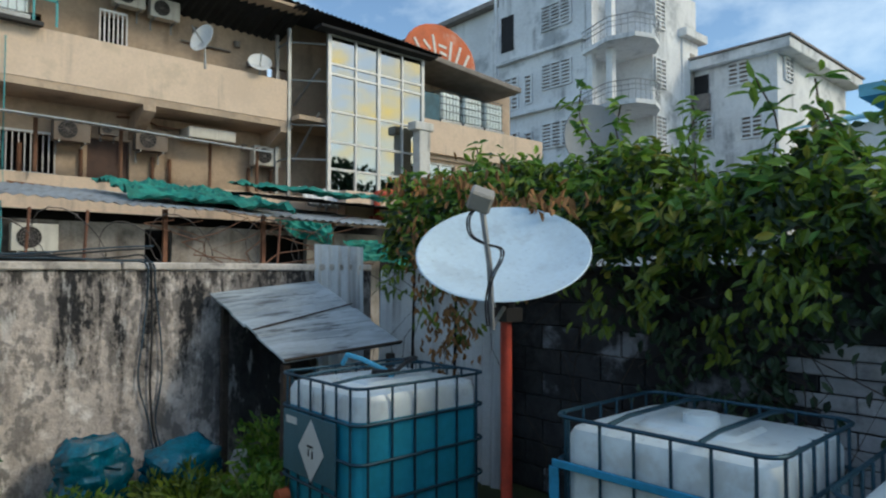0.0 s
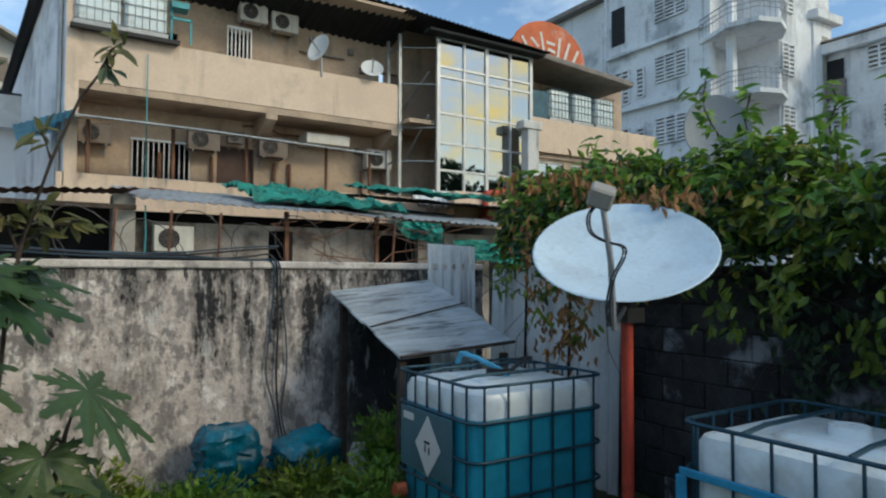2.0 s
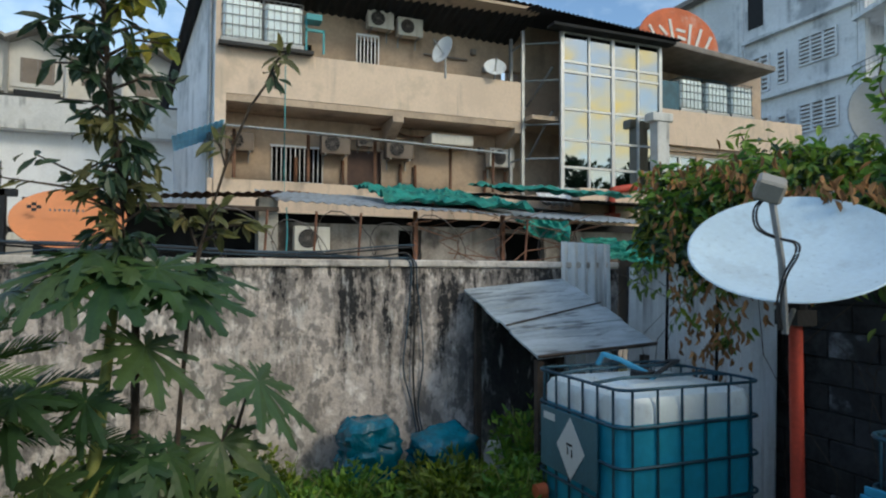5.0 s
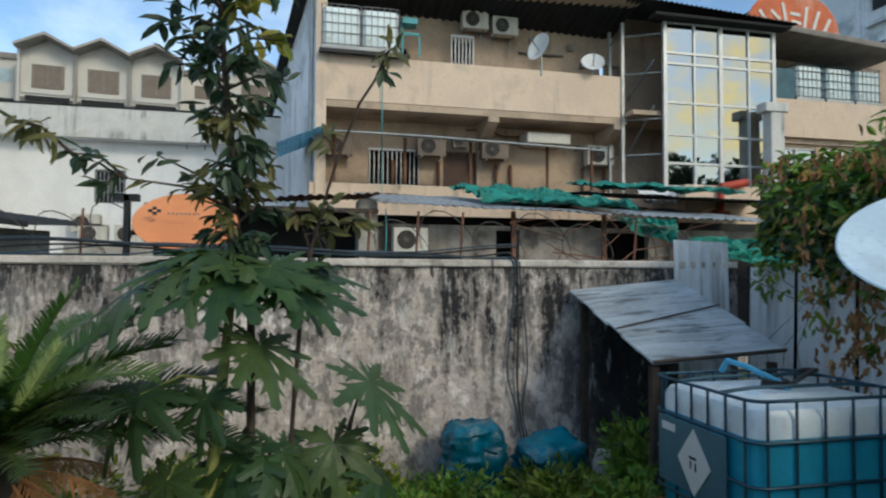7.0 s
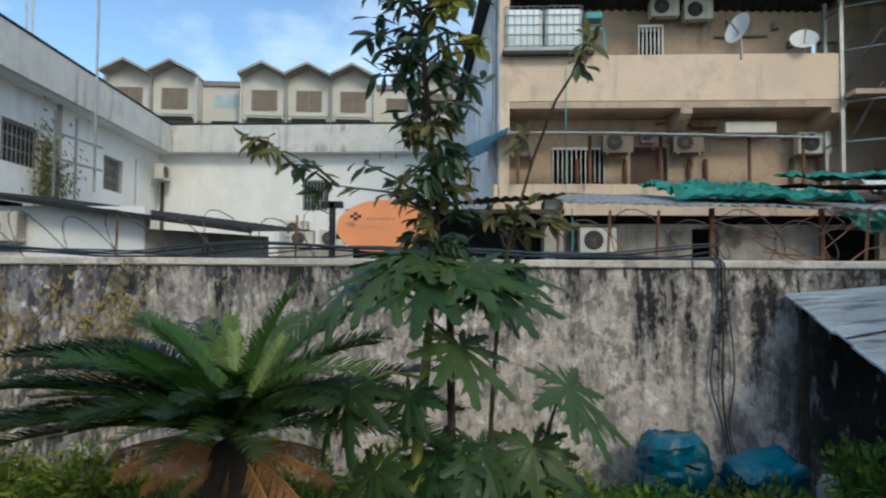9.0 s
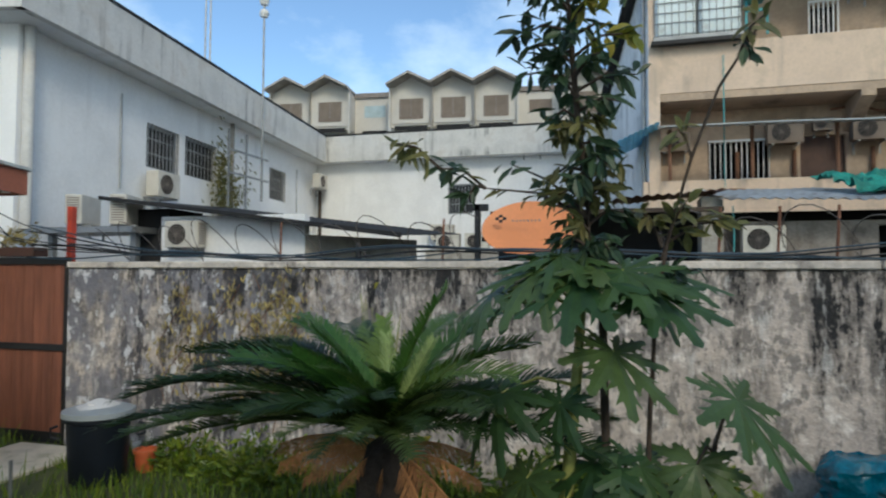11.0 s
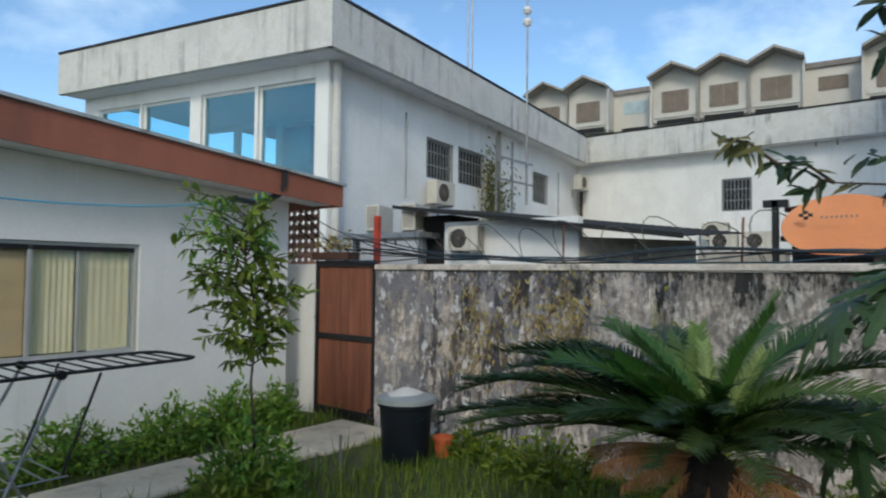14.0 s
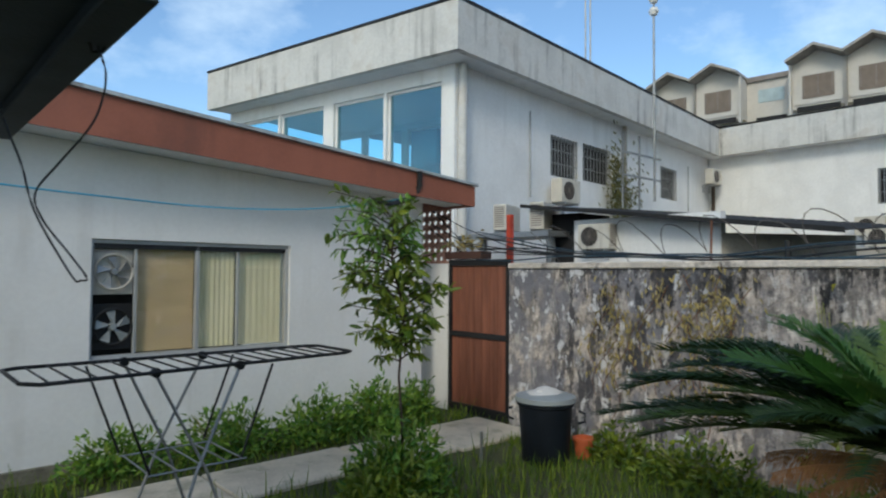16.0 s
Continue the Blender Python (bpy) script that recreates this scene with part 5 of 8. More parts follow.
for i in range(4):
    for j in range(len(zs) - 1):
        o = part("pane", B().box((-0.006, -(us[i + 1] - us[i]) / 2 + 0.05, -(zs[j + 1] - zs[j]) / 2 + 0.035), (0.006, (us[i + 1] - us[i]) / 2 - 0.05, (zs[j + 1] - zs[j]) / 2 - 0.035)), M_GLASS_M, tower)
        o.matrix_basis = pose(TX - 0.02, (us[i] + us[i + 1]) / 2, (zs[j] + zs[j + 1]) / 2, 0, 0.5 - 0.4 * ((i * 3 + j * 5) % 4), 0.6 - 0.4 * ((i + j * 3) % 4))
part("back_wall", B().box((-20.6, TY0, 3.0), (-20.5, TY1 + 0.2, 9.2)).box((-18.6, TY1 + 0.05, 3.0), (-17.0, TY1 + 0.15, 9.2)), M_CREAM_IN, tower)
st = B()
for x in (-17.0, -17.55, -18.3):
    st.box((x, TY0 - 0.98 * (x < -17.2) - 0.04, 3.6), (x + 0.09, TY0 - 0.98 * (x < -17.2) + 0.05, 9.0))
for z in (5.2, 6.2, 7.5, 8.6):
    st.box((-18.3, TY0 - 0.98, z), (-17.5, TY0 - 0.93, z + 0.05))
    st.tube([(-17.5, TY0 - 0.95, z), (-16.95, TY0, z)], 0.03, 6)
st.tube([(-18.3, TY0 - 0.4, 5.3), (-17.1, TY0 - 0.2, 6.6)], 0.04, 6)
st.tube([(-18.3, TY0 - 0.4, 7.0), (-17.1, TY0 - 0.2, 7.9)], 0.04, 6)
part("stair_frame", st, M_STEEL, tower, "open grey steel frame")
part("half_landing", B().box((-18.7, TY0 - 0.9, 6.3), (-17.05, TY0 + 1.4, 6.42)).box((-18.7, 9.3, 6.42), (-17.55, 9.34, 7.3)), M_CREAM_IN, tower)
tr_ = B()
corrugated(tr_, (-16.4, 9.05, 9.30), (-16.4, 14.2, 9.02), (-19.5, 14.2, 9.75), (-19.5, 9.05, 9.95), 34, 0.03)
part("roof", tr_, M_ROOFDK, tower, "dark corrugated sheet roof")
part("roof_edge", B().box((-16.9, TY0 - 0.5, 8.92), (-16.5, TY1 + 0.3, 9.0)), M_ROOFDK, tower)
cb2 = B()
corrugated(cb2, (-16.4, 9.3, 3.75), (-16.4, 10.9, 3.75), (-17.0, 10.9, 4.35), (-17.0, 9.3, 4.35), 8, 0.03)
solid("leaning_sheet", cb2, M_SHEET_W, "pale corrugated sheet leaning by the tower", "metal sheet")
cp = B().box((-16.6, 13.1, 2.0), (-16.25, 13.55, 6.45)).box((-16.6, 12.9, 6.4), (-16.2, 13.65, 6.66))
solid("concrete_column", cp, M_PARAPET, "pale grey concrete column in front of the tower", "column", bev=0.02)
solid("parapet_box", B().box((-16.55, 10.3, 2.0), (-16.1, 12.6, 4.25)), M_CREAM, "cream low parapet block at the tower's foot", "parapet", bev=0.02)
rp = B().cyl((-16.0, 11.3, 3.55), (-16.0, 11.3, 4.25), 0.09, n=10).cyl((-16.0, 11.3, 4.2), (-16.0, 12.1, 4.35), 0.11, n=10).box((-16.1, 11.1, 3.4), (-15.9, 11.5, 3.56))
solid("red_pipe_elbow", rp, M_REDPOLE, "red painted pipe elbow on the parapet", "pipe", smooth=True)

# extension right of the tower
ext = thing("cream_extension", "cream balcony extension under a brown sloping eave", "building")
part("parapet", wall_sheet(B(), (CX, 14.0), (CX, 20.5), 6.05, 7.2, 0.15), M_CREAM, ext)
part("lower_wall", wall_sheet(B(), (CX - 0.3, 14.0), (CX - 0.3, 20.5), -0.1, 6.0, 0.15, [(0.6, 2.0, 4.6, 5.8), (2.3, 3.8, 4.6, 5.8)]), M_CREAM_IN, ext)
part("slab", B().box((-19.0, 14.0, 5.9), (CX - 0.2, 20.5, 6.045)), M_CREAM, ext)
for y in (14.6, 16.3):
    w_ = part("window", B().box((-17.9, y, 4.6), (-17.84, y + 1.45, 4.66)).box((-17.9, y, 5.74), (-17.84, y + 1.45, 5.8)).box((-17.9, y + 0.7, 4.66), (-17.84, y + 0.76, 5.74)), M_SHEET_W, ext)
    part("pane", B().box((-17.92, y, 4.6), (-17.9, y + 1.45, 5.8)), M_GLASS_M, w_)
er = B()
er.add([(-16.9, 14.0, 9.05), (-16.9, 18.6, 8.72), (-16.9, 18.6, 8.9), (-16.9, 14.0, 9.23), (-19.3, 14.0, 9.0), (-19.3, 18.6, 8.67), (-19.3, 18.6, 9.15), (-19.3, 14.0, 9.5)],
       [(0, 1, 2, 3), (7, 6, 5, 4), (0, 4, 5, 1), (3, 2, 6, 7), (1, 5, 6, 2), (0, 3, 7, 4)])
part("eave", er, M_TAUPE, ext, "brown sloping eave", bev=0.02)
part("blue_sheet", B().box((-17.75, 14.2, 7.2), (-17.7, 15.2, 8.2)), M_CAGE, ext, "dark blue sheet behind the parapet")

# painted fan-shaped sign
sg = thing("painted_sign", "faded orange fan-shaped painted sign with white strokes", "sign")
SX = -21.0
fan_ = B()
pts = [(16.2, 10.6), (20.1, 10.75)] + [(18.15 + 2.0 * math.cos(radians(a)), 10.9 + 1.5 * math.sin(radians(a))) for a in range(5, 180, 12)]
fan_.add([(SX, y, z) for y, z in pts] + [(SX - 0.06, y, z) for y, z in pts], [tuple(range(len(pts))), tuple(range(len(pts), 2 * len(pts)))[::-1]] + [(i, i + len(pts), (i + 1) % len(pts) + len(pts), (i + 1) % len(pts)) for i in range(len(pts))])
part("board", fan_, M_SIGN, sg)
for y, z, w_, h_, a in ((16.9, 11.2, 0.12, 0.8, -35), (17.35, 11.4, 0.5, 0.12, 40), (17.75, 11.45, 0.13, 0.9, -12), (18.2, 11.5, 0.45, 0.12, 5), (18.25, 11.2, 0.4, 0.12, 10), (18.65, 11.4, 0.13, 0.85, 8), (19.1, 11.3, 0.13, 0.85, 20), (19.55, 11.1, 0.13, 0.8, 28)):
    part("stroke", B().box((-0.01, -w_ / 2, -h_ / 2), (0.01, w_ / 2, h_ / 2), pose(SX + 0.02, y, z, -a)), M_SIGN_W, sg)
part("post", B().box((SX - 0.2, 17.0, 0), (SX - 0.1, 17.1, 11)).box((SX - 0.2, 19.4, 0), (SX - 0.1, 19.5, 11)), M_STEEL, sg)


# ---- grey-white apartment block ----
def louvre_window(parent, face, c, w, h_, z, rows=6, cols=3):
    """A panel of concrete louvres; face 'y' looks to -y, 'x' looks to +x; c is its middle along the wall."""
    fx, fy = (0, -1) if face[0] == "y" else (1, 0)
    at_ = face[1]

    def bx(u0, u1, z0, z1, d0, d1):
        if face[0] == "y":
            return (c + u0, at_ - d1, z + z0), (c + u1, at_ - d0, z + z1)
        return (at_ + d0, c + u0, z + z0), (at_ + d1, c + u1, z + z1)

    w_ = part("window", B().box(*bx(-w / 2, w / 2, -h_ / 2, h_ / 2, 0.003, 0.02)), M_SHUT, parent, "dark louvred opening")
    for j in range(rows + 1):
        zz = -h_ / 2 + h_ * j / rows
        part("slat", B().box(*bx(-w / 2, w / 2, zz - 0.045, zz + 0.045, 0.02, 0.12)), M_BLOCKY, w_)
    for i in range(cols + 1):
        uu = -w / 2 + w * i / cols
        part("frame_post", B().box(*bx(uu - 0.05, uu + 0.05, -h_ / 2, h_ / 2, 0.02, 0.13)), M_BLOCKY, w_)
    return w_


ap = thing("apartment_block", "tall grey-white apartment block with mildew and louvred windows", "building")
YW, XW = 28.15, -18.46
part("wall", B().box((-27.2, YW, -0.1), (-20.9, 40, 19.5)), M_BLOCKY, ap)
part("wall", B().box((-40.0, YW + 1.2, -0.1), (-27.2, 40, 18.6)), M_BLOCKY, ap, "mildewed side wing")
part("roof", B().box((-40.5, YW + 0.6, 18.6), (-27.2, 40.5, 18.9)), M_TAUPE, ap)
part("canopy", B().box((-42.5, YW - 0.5, 18.9), (-38.5, YW + 3, 19.15)), M_ROOFDK, ap, "dark sheet canopy")
for z in (16.1, 12.8, 9.5):
    louvre_window(ap, ("y", YW), -22.85, 2.0, 1.35, z, 7, 3)
for z in (12.4, 9.1):
    louvre_window(ap, ("y", YW), -26.4, 1.5, 1.9, z, 8, 3)
    louvre_window(ap, ("y", YW), -24.85, 0.5, 1.6, z, 7, 1)
dk = part("window", B().box((-26.95, YW - 0.06, 15.0), (-26.0, YW - 0.003, 17.1)), M_DARK, ap, "dark shuttered window")
for z in (14.2, 10.95):
    part("ledge", B().box((-27.2, YW - 0.3, z), (-20.9, YW, z + 0.16)), M_BLOCKY, ap, "mildewed string course")
part("drainpipe", B().cyl((-27.3, YW - 0.15, 6), (-27.3, YW - 0.15, 19), 0.1, n=8), M_BLOCKY, ap)
# stair recess with landings
part("recess_wall", B().box((-20.9, YW + 2.6, -0.1), (-18.5, YW + 2.8, 19.5)), M_BLOCKY, ap)
for x in (-20.8, -19.6):
    part("column", B().box((x, YW - 0.1, -0.1), (x + 0.35, YW + 0.25, 19.5)), M_BLOCKY, ap)
for z in (13.35, 10.1, 6.9):
    pts = [(-21.0, YW - 0.2), (-18.9, YW - 1.0), (-17.6, YW - 0.6), (-17.2, YW + 0.5), (-17.6, YW + 1.6), (-18.4, YW + 2.6), (-21.0, YW + 2.6)]
    part("landing", B().prism(pts, z, z + 0.22), M_BLOCKY, ap, "curved concrete landing")
    rim = [Vector((x, y, 0)) for x, y in pts[:6]]
    railing = part("railing", B().tube([p + Vector((0, 0, z + 1.17)) for p in rim], 0.03, 5), M_STEEL, ap, "thin grey landing rail")
    for hz in (0.45, 0.7):
        part("rail", B().tube([p + Vector((0, 0, z + 0.22 + hz)) for p in rim], 0.02, 5), M_STEEL, railing)
    for i in range(5):
        for k in range(4):
            p = rim[i].lerp(rim[i + 1], k / 4)
            part("baluster", B().cyl(p + Vector((0, 0, z + 0.2)), p + Vector((0, 0, z + 1.17)), 0.015, n=5), M_STEEL, railing)
    for x in (-20.4, -19.25):
        part("stair_door", B().box((x, YW + 2.5, z + 0.22), (x + 0.6, YW + 2.59, z + 2.4)), M_SHUT if x < -20 else M_DARK, ap)
part("front_wall", B().box((-24, YW + 2.4, -0.1), (XW, 33.5, 17.5)), M_BLOCKY, ap)
for z in (15.6, 12.45, 9.4):
    louvre_window(ap, ("x", XW), 31.2, 1.0, 1.5, z, 7, 2)
part("pier", B().box((-19.5, 33.5, -0.1), (XW + 0.1, 35.2, 14.9)), M_BLOCKY, ap)
part("pier_slot", B().box((XW + 0.1, 34.3, 6), (XW + 0.14, 34.8, 14.2)), M_CONC, ap)
part("pier_cap", B().box((-20, 33.2, 14.9), (XW + 0.5, 35.6, 15.35)), M_BLOCKY, ap, bev=0.03)
ap2 = thing("apartment_block", "lower grey-white apartment block with a flat overhanging roof", "building")
part("wall", B().box((-21.0, 34.71, -0.1), (-13.9, 45, 13.2)), M_BLOCKY, ap2)
part("roof", B().box((-21.5, 34.2, 13.2), (-13.1, 45.5, 13.75)), M_BLOCKY, ap2, "flat overhanging roof slab", bev=0.04)
part("roof_edge", B().box((-21.6, 34.1, 13.76), (-13.0, 45.6, 13.86)), M_TAUPE, ap2)
louvre_window(ap2, ("y", 34.71), -15.85, 1.1, 1.15, 12.55, 5, 2)
louvre_window(ap2, ("y", 34.71), -15.2, 1.1, 1.15, 9.6, 5, 2)
louvre_window(ap2, ("y", 34.71), -17.9, 1.2, 1.3, 10.0, 6, 3)
louvre_window(ap2, ("x", -13.9), 36.0, 1.0, 1.15, 12.55, 5, 2)
part("balcony", B().box((-18.6, 34.4, 11.0), (-17.4, 34.7, 11.8)).box((-18.6, 34.4, 10.9), (-17.4, 34.7, 10.99)), M_TAUPE, ap2)
part("balcony_recess", B().box((-18.5, 34.64, 11.8), (-17.5, 34.70, 12.9)), M_DARK, ap2)
br = B()
corrugated(br, (-11.5, 29.0, 7.9), (-4.0, 29.0, 7.9), (-4.0, 36, 9.6), (-11.5, 36, 9.6), 30, 0.03)
bh = solid("blue_roof_house", br, M_BLUEROOF, "house with a bright blue sheet roof behind the hedge", "house")
part("wall", B().box((-11, 29.5, -0.1), (-4.5, 35.5, 7.85)), M_BLOCKY, bh)
part("gable", B().box((-9.0, 30, 9.0), (-5, 33, 9.5)), M_BLUEROOF, bh)

# ---- far hotel with folded gables ----
hotel = thing("far_hotel", "long pale hotel with gabled window bays behind the roofs", "building")
HM = Matrix.Translation((-34.0, -11.0, 0)) @ Matrix.Rotation(radians(6), 4, "Z")
part("wall", B().box((-8, -22, -0.1), (-0.6, 16, 11.7), HM), M_FAR, hotel)
part("roof_edge", B().box((-8, -22, 11.7), (-0.45, 16, 11.95), HM), M_TAUPE, hotel)
bay = 2.28
kinds = {-3: 1, -2: 1, -1: 0, 0: 1, 1: 1, 2: 1, 3: 0, 4: 1, 5: 1, 6: 0, -4: 0, -5: 1, -6: 1, -7: 0}
for k, gabled in kinds.items():
    y0 = k * bay - 1.0
    y1 = y0 + bay
    yc = (y0 + y1) / 2
    if gabled:
        b_ = B()
        sec = [(y0, 9.75), (y1, 9.75), (y1, 11.85), (yc, 12.45), (y0, 11.85)]
        b_.add([HM @ Vector((0.35, y, z)) for y, z in sec] + [HM @ Vector((-0.6, y, z)) for y, z in sec], [(0, 1, 2, 3, 4), (9, 8, 7, 6, 5)] + [(i, i + 5, (i + 1) % 5 + 5, (i + 1) % 5) for i in range(5)])
        bayo = part("bay", b_, M_FAR, hotel)
        rf_ = B()
        sec = [(y0 - 0.06, 11.85), (yc, 12.45), (y1 + 0.06, 11.85), (y1 + 0.06, 11.97), (yc, 12.58), (y0 - 0.06, 11.97)]
        rf_.add([HM @ Vector((1.25, y, z)) for y, z in sec] + [HM @ Vector((-0.6, y, z)) for y, z in sec], [(0, 1, 2, 3, 4, 5), (11, 10, 9, 8, 7, 6)] + [(i, i + 6, (i + 1) % 6 + 6, (i + 1) % 6) for i in range(6)])
        part("gable_roof", rf_, M_GABLE, bayo)
        part("fin", B().box((0.35, y0 - 0.05, 9.5), (0.6, y0 + 0.05, 11.9), HM), M_FAR, bayo)
        part("fin", B().box((0.35, y1 - 0.05, 9.5), (0.6, y1 + 0.05, 11.9), HM), M_FAR, bayo)
        wn_ = part("window", B().box((0.352, yc - 0.66, 10.2), (0.38, yc + 0.66, 11.3), HM), M_SHUT, bayo, "brown shuttered window")
        for q in range(3):
            part("shutter_bar", B().box((0.38, yc - 0.62 + q * 0.6, 10.35), (0.40, yc - 0.58 + q * 0.6, 11.25), HM), M_TAUPE, wn_)
        part("sill_slot", B().box((0.352, yc - 0.9, 9.6), (0.38, yc + 0.9, 9.85), HM), M_DARK, bayo)
        sl = B()
        sl.add([HM @ Vector(p) for p in ((0.42, yc - 1.0, 9.95), (0.42, yc + 1.0, 9.95), (0.42, yc + 1.0, 10.3), (0.42, yc, 10.02), (0.42, yc - 1.0, 10.3), (0.36, yc - 1.0, 9.95), (0.36, yc + 1.0, 9.95), (0.36, yc + 1.0, 10.3), (0.36, yc, 10.02), (0.36, yc - 1.0, 10.3))],
               [(0, 1, 2, 3), (0, 3, 4), (8, 7, 6, 5), (9, 8, 5)])
        part("parapet", sl, M_FAR, bayo)
    else:
        wn_ = part("window", B().box((-0.6, yc - 0.6, 10.6), (-0.57, yc + 0.6, 11.25), HM), M_PALEBLUE if k == -1 else M_SHUT, hotel)
        part("sill_slot", B().box((-0.6, yc - 0.7, 9.6), (-0.57, yc + 0.7, 9.85), HM), M_DARK, wn_)

# ---- things in the yard ----
def turned(n_, x_hint):
    """A frame whose z looks along n_ and whose x lies near x_hint."""
    z = Vector(n_).normalized()
    x = Vector(x_hint)
    x = (x - z * x.dot(z)).normalized()
    y = z.cross(x)
    return Matrix(((x.x, y.x, z.x, 0), (x.y, y.y, z.y, 0), (x.z, y.z, z.z, 0), (0, 0, 0, 1)))


# big dish on the red pole
dish = thing("satellite_dish", "large pale grey satellite dish on a red pole", "satellite dish")
dm = Matrix.Translation((-3.30, 3.16, 2.025)) @ turned((0.376, -0.428, 0.822), (0.73, 0.68, 0.04))
shell = dish_shell(0.497, 0.085, 48, 10, 0.009)
shell.v = [tuple(dm @ (Vector(p) - Vector((0, 0, 0.06)))) for p in shell.v]
part("reflector", shell, M_DISH, dish, smooth=True)
part("back_mount", B().cyl((-3.36, 3.25, 1.66), (-3.345, 3.225, 1.86), 0.05, 0.08, 12).box((-3.43, 3.18, 1.62), (-3.29, 3.32, 1.70)), M_BLACK, dish)
part("pole", B().cyl((-3.36, 3.25, -0.1), (-3.36, 3.25, 1.68), 0.034, n=16), M_REDPOLE, dish, "red-oxide painted pole", smooth=True)
arm = B()
arm.tube([(-3.051, 2.818, 1.614), (-3.042, 2.789, 1.948), (-3.061, 2.751, 2.263)], 0.016, 6).tube([(-3.051, 2.818, 1.63), (-3.33, 3.20, 1.70)], 0.014, 6)
part("feed_arm", arm, M_STEEL, dish)
cap = B().box((-0.062, -0.05, -0.065), (0.062, 0.05, 0.065))
co = part("feed_cap", cap, M_LNB, dish, "beige square feed cap", bev=0.012)
co.matrix_basis = Matrix.Translation((-3.075, 2.76, 2.282)) @ turned((0.5, -0.6, -0.35), (0.73, 0.62, -0.4))
for k, dx in enumerate((0.0, 0.018)):
    q = [(x_ + dx, y_, z_) for x_, y_, z_ in ((-3.08, 2.741, 2.253), (-3.123, 2.713, 2.187), (-3.118, 2.722, 2.101), (-3.061, 2.77, 2.053), (-3.008, 2.827, 2.029), (-3.003, 2.827, 1.976), (-3.032, 2.789, 1.881), (-3.056, 2.775, 1.757), (-3.061, 2.789, 1.633))]
    part("feed_cable", B().tube(smooth_line(q), 0.0055, 6), M_CABLE, dish, smooth=True)

# grey dish beyond the hedge
d2 = thing("satellite_dish", "mid-grey dish standing behind the hedge", "satellite dish")
m2 = Matrix.Translation((-5.05, 6.5, 3.42)) @ turned((0.75, -0.62, 0.2), (0.6, 0.75, 0)) @ Matrix.Diagonal((0.95, 1.1, 1, 1))
sh2 = dish_shell(0.36, 0.07, 32, 6)
sh2.v = [tuple(m2 @ Vector(p)) for p in sh2.v]
part("reflector", sh2, M_DISH_DK, d2, smooth=True)
part("pole", B().cyl((-5.1, 6.56, -0.1), (-5.1, 6.56, 3.4), 0.04, n=10), M_STEEL, d2)

# lean-to of old boards
leanto = thing("lean_to_roof", "weathered grey board lean-to roof against the yard wall", "lean-to")
q00, q10, q01, q11 = Vector((-6.80, 2.83, 1.69)), Vector((-6.80, 3.98, 1.80)), Vector((-5.52, 2.93, 1.17)), Vector((-5.52, 4.12, 1.24))
rb = random.Random(4)
for k in range(6):
    b = B()
    a0, a1 = k / 6 - 0.01, (k + 1) / 6 + 0.012
    lift = Vector((0, rb.uniform(-0.008, 0.008), 0.010 * (k % 2) + rb.uniform(0, 0.006)))
    e0, e1 = q00.lerp(q01, a0), q10.lerp(q11, a0)
    f0, f1 = q00.lerp(q01, a1), q10.lerp(q11, a1)
    vs = [e0, e1, f1, f0]
    b.add([p + lift for p in vs] + [p + lift + Vector((0, 0, 0.02)) for p in vs], [(0, 1, 2, 3), (7, 6, 5, 4), (0, 4, 5, 1), (1, 5, 6, 2), (2, 6, 7, 3), (3, 7, 4, 0)])
    part("board", b, M_OLDBOARD, leanto, bev=0.003)
for p in ((-5.58, 2.98), (-5.58, 4.05), (-6.74, 2.95), (-6.74, 3.9)):
    zt = 1.16 if p[0] > -6 else 1.66
    part("post", B().box((p[0] - 0.03, p[1] - 0.03, -0.1), (p[0] + 0.03, p[1] + 0.03, zt)), M_BARK, leanto)
part("batten", B().tube([q01 + Vector((0.02, 0, 0.03)), q11 + Vector((0.02, 0, 0.03))], 0.015, 5).tube([q00.lerp(q01, 0.62) + Vector((0, 0, 0.05)), q10.lerp(q11, 0.45) + Vector((0, 0, 0.05))], 0.008, 5), M_BARK, leanto)

# white sheets standing before the side wall
for k, (x0, x1, z1) in enumerate(((-6.6, -6.0, 1.95), (-5.98, -5.35, 1.98), (-5.33, -4.7, 1.86))):
    b = B()
    corrugated(b, (x0, 4.62, 0), (x1, 4.6, 0), (x1, 4.66, z1), (x0, 4.68, z1), 5, 0.02, 0.004)
    solid("fence_sheet", b, M_SHEET_W, "rain-stained white metal sheet leaning on the wall", "metal sheet", group="fence sheets")
b = B()
corrugated(b, (-6.80, 3.97, 0), (-6.78, 4.58, 0), (-6.82, 4.58, 2.2), (-6.84, 3.97, 2.22), 5, 0.02, 0.004)
solid("fence_sheet", b, M_SHEET_W, "white painted metal sheet standing against the yard wall", "metal sheet", group="fence sheets")
hd_ = solid("ledge_block", B().box((-2.6, 4.84, 1.96), (1.6, 5.3, 2.02)), M_CONC, "concrete ledge on the block wall", "ledge", bev=0.01)
ac_unit(facing(-2.05, 5.0, 2.0, 10, 0.55), "dusty off-white unit on the block wall's ledge")


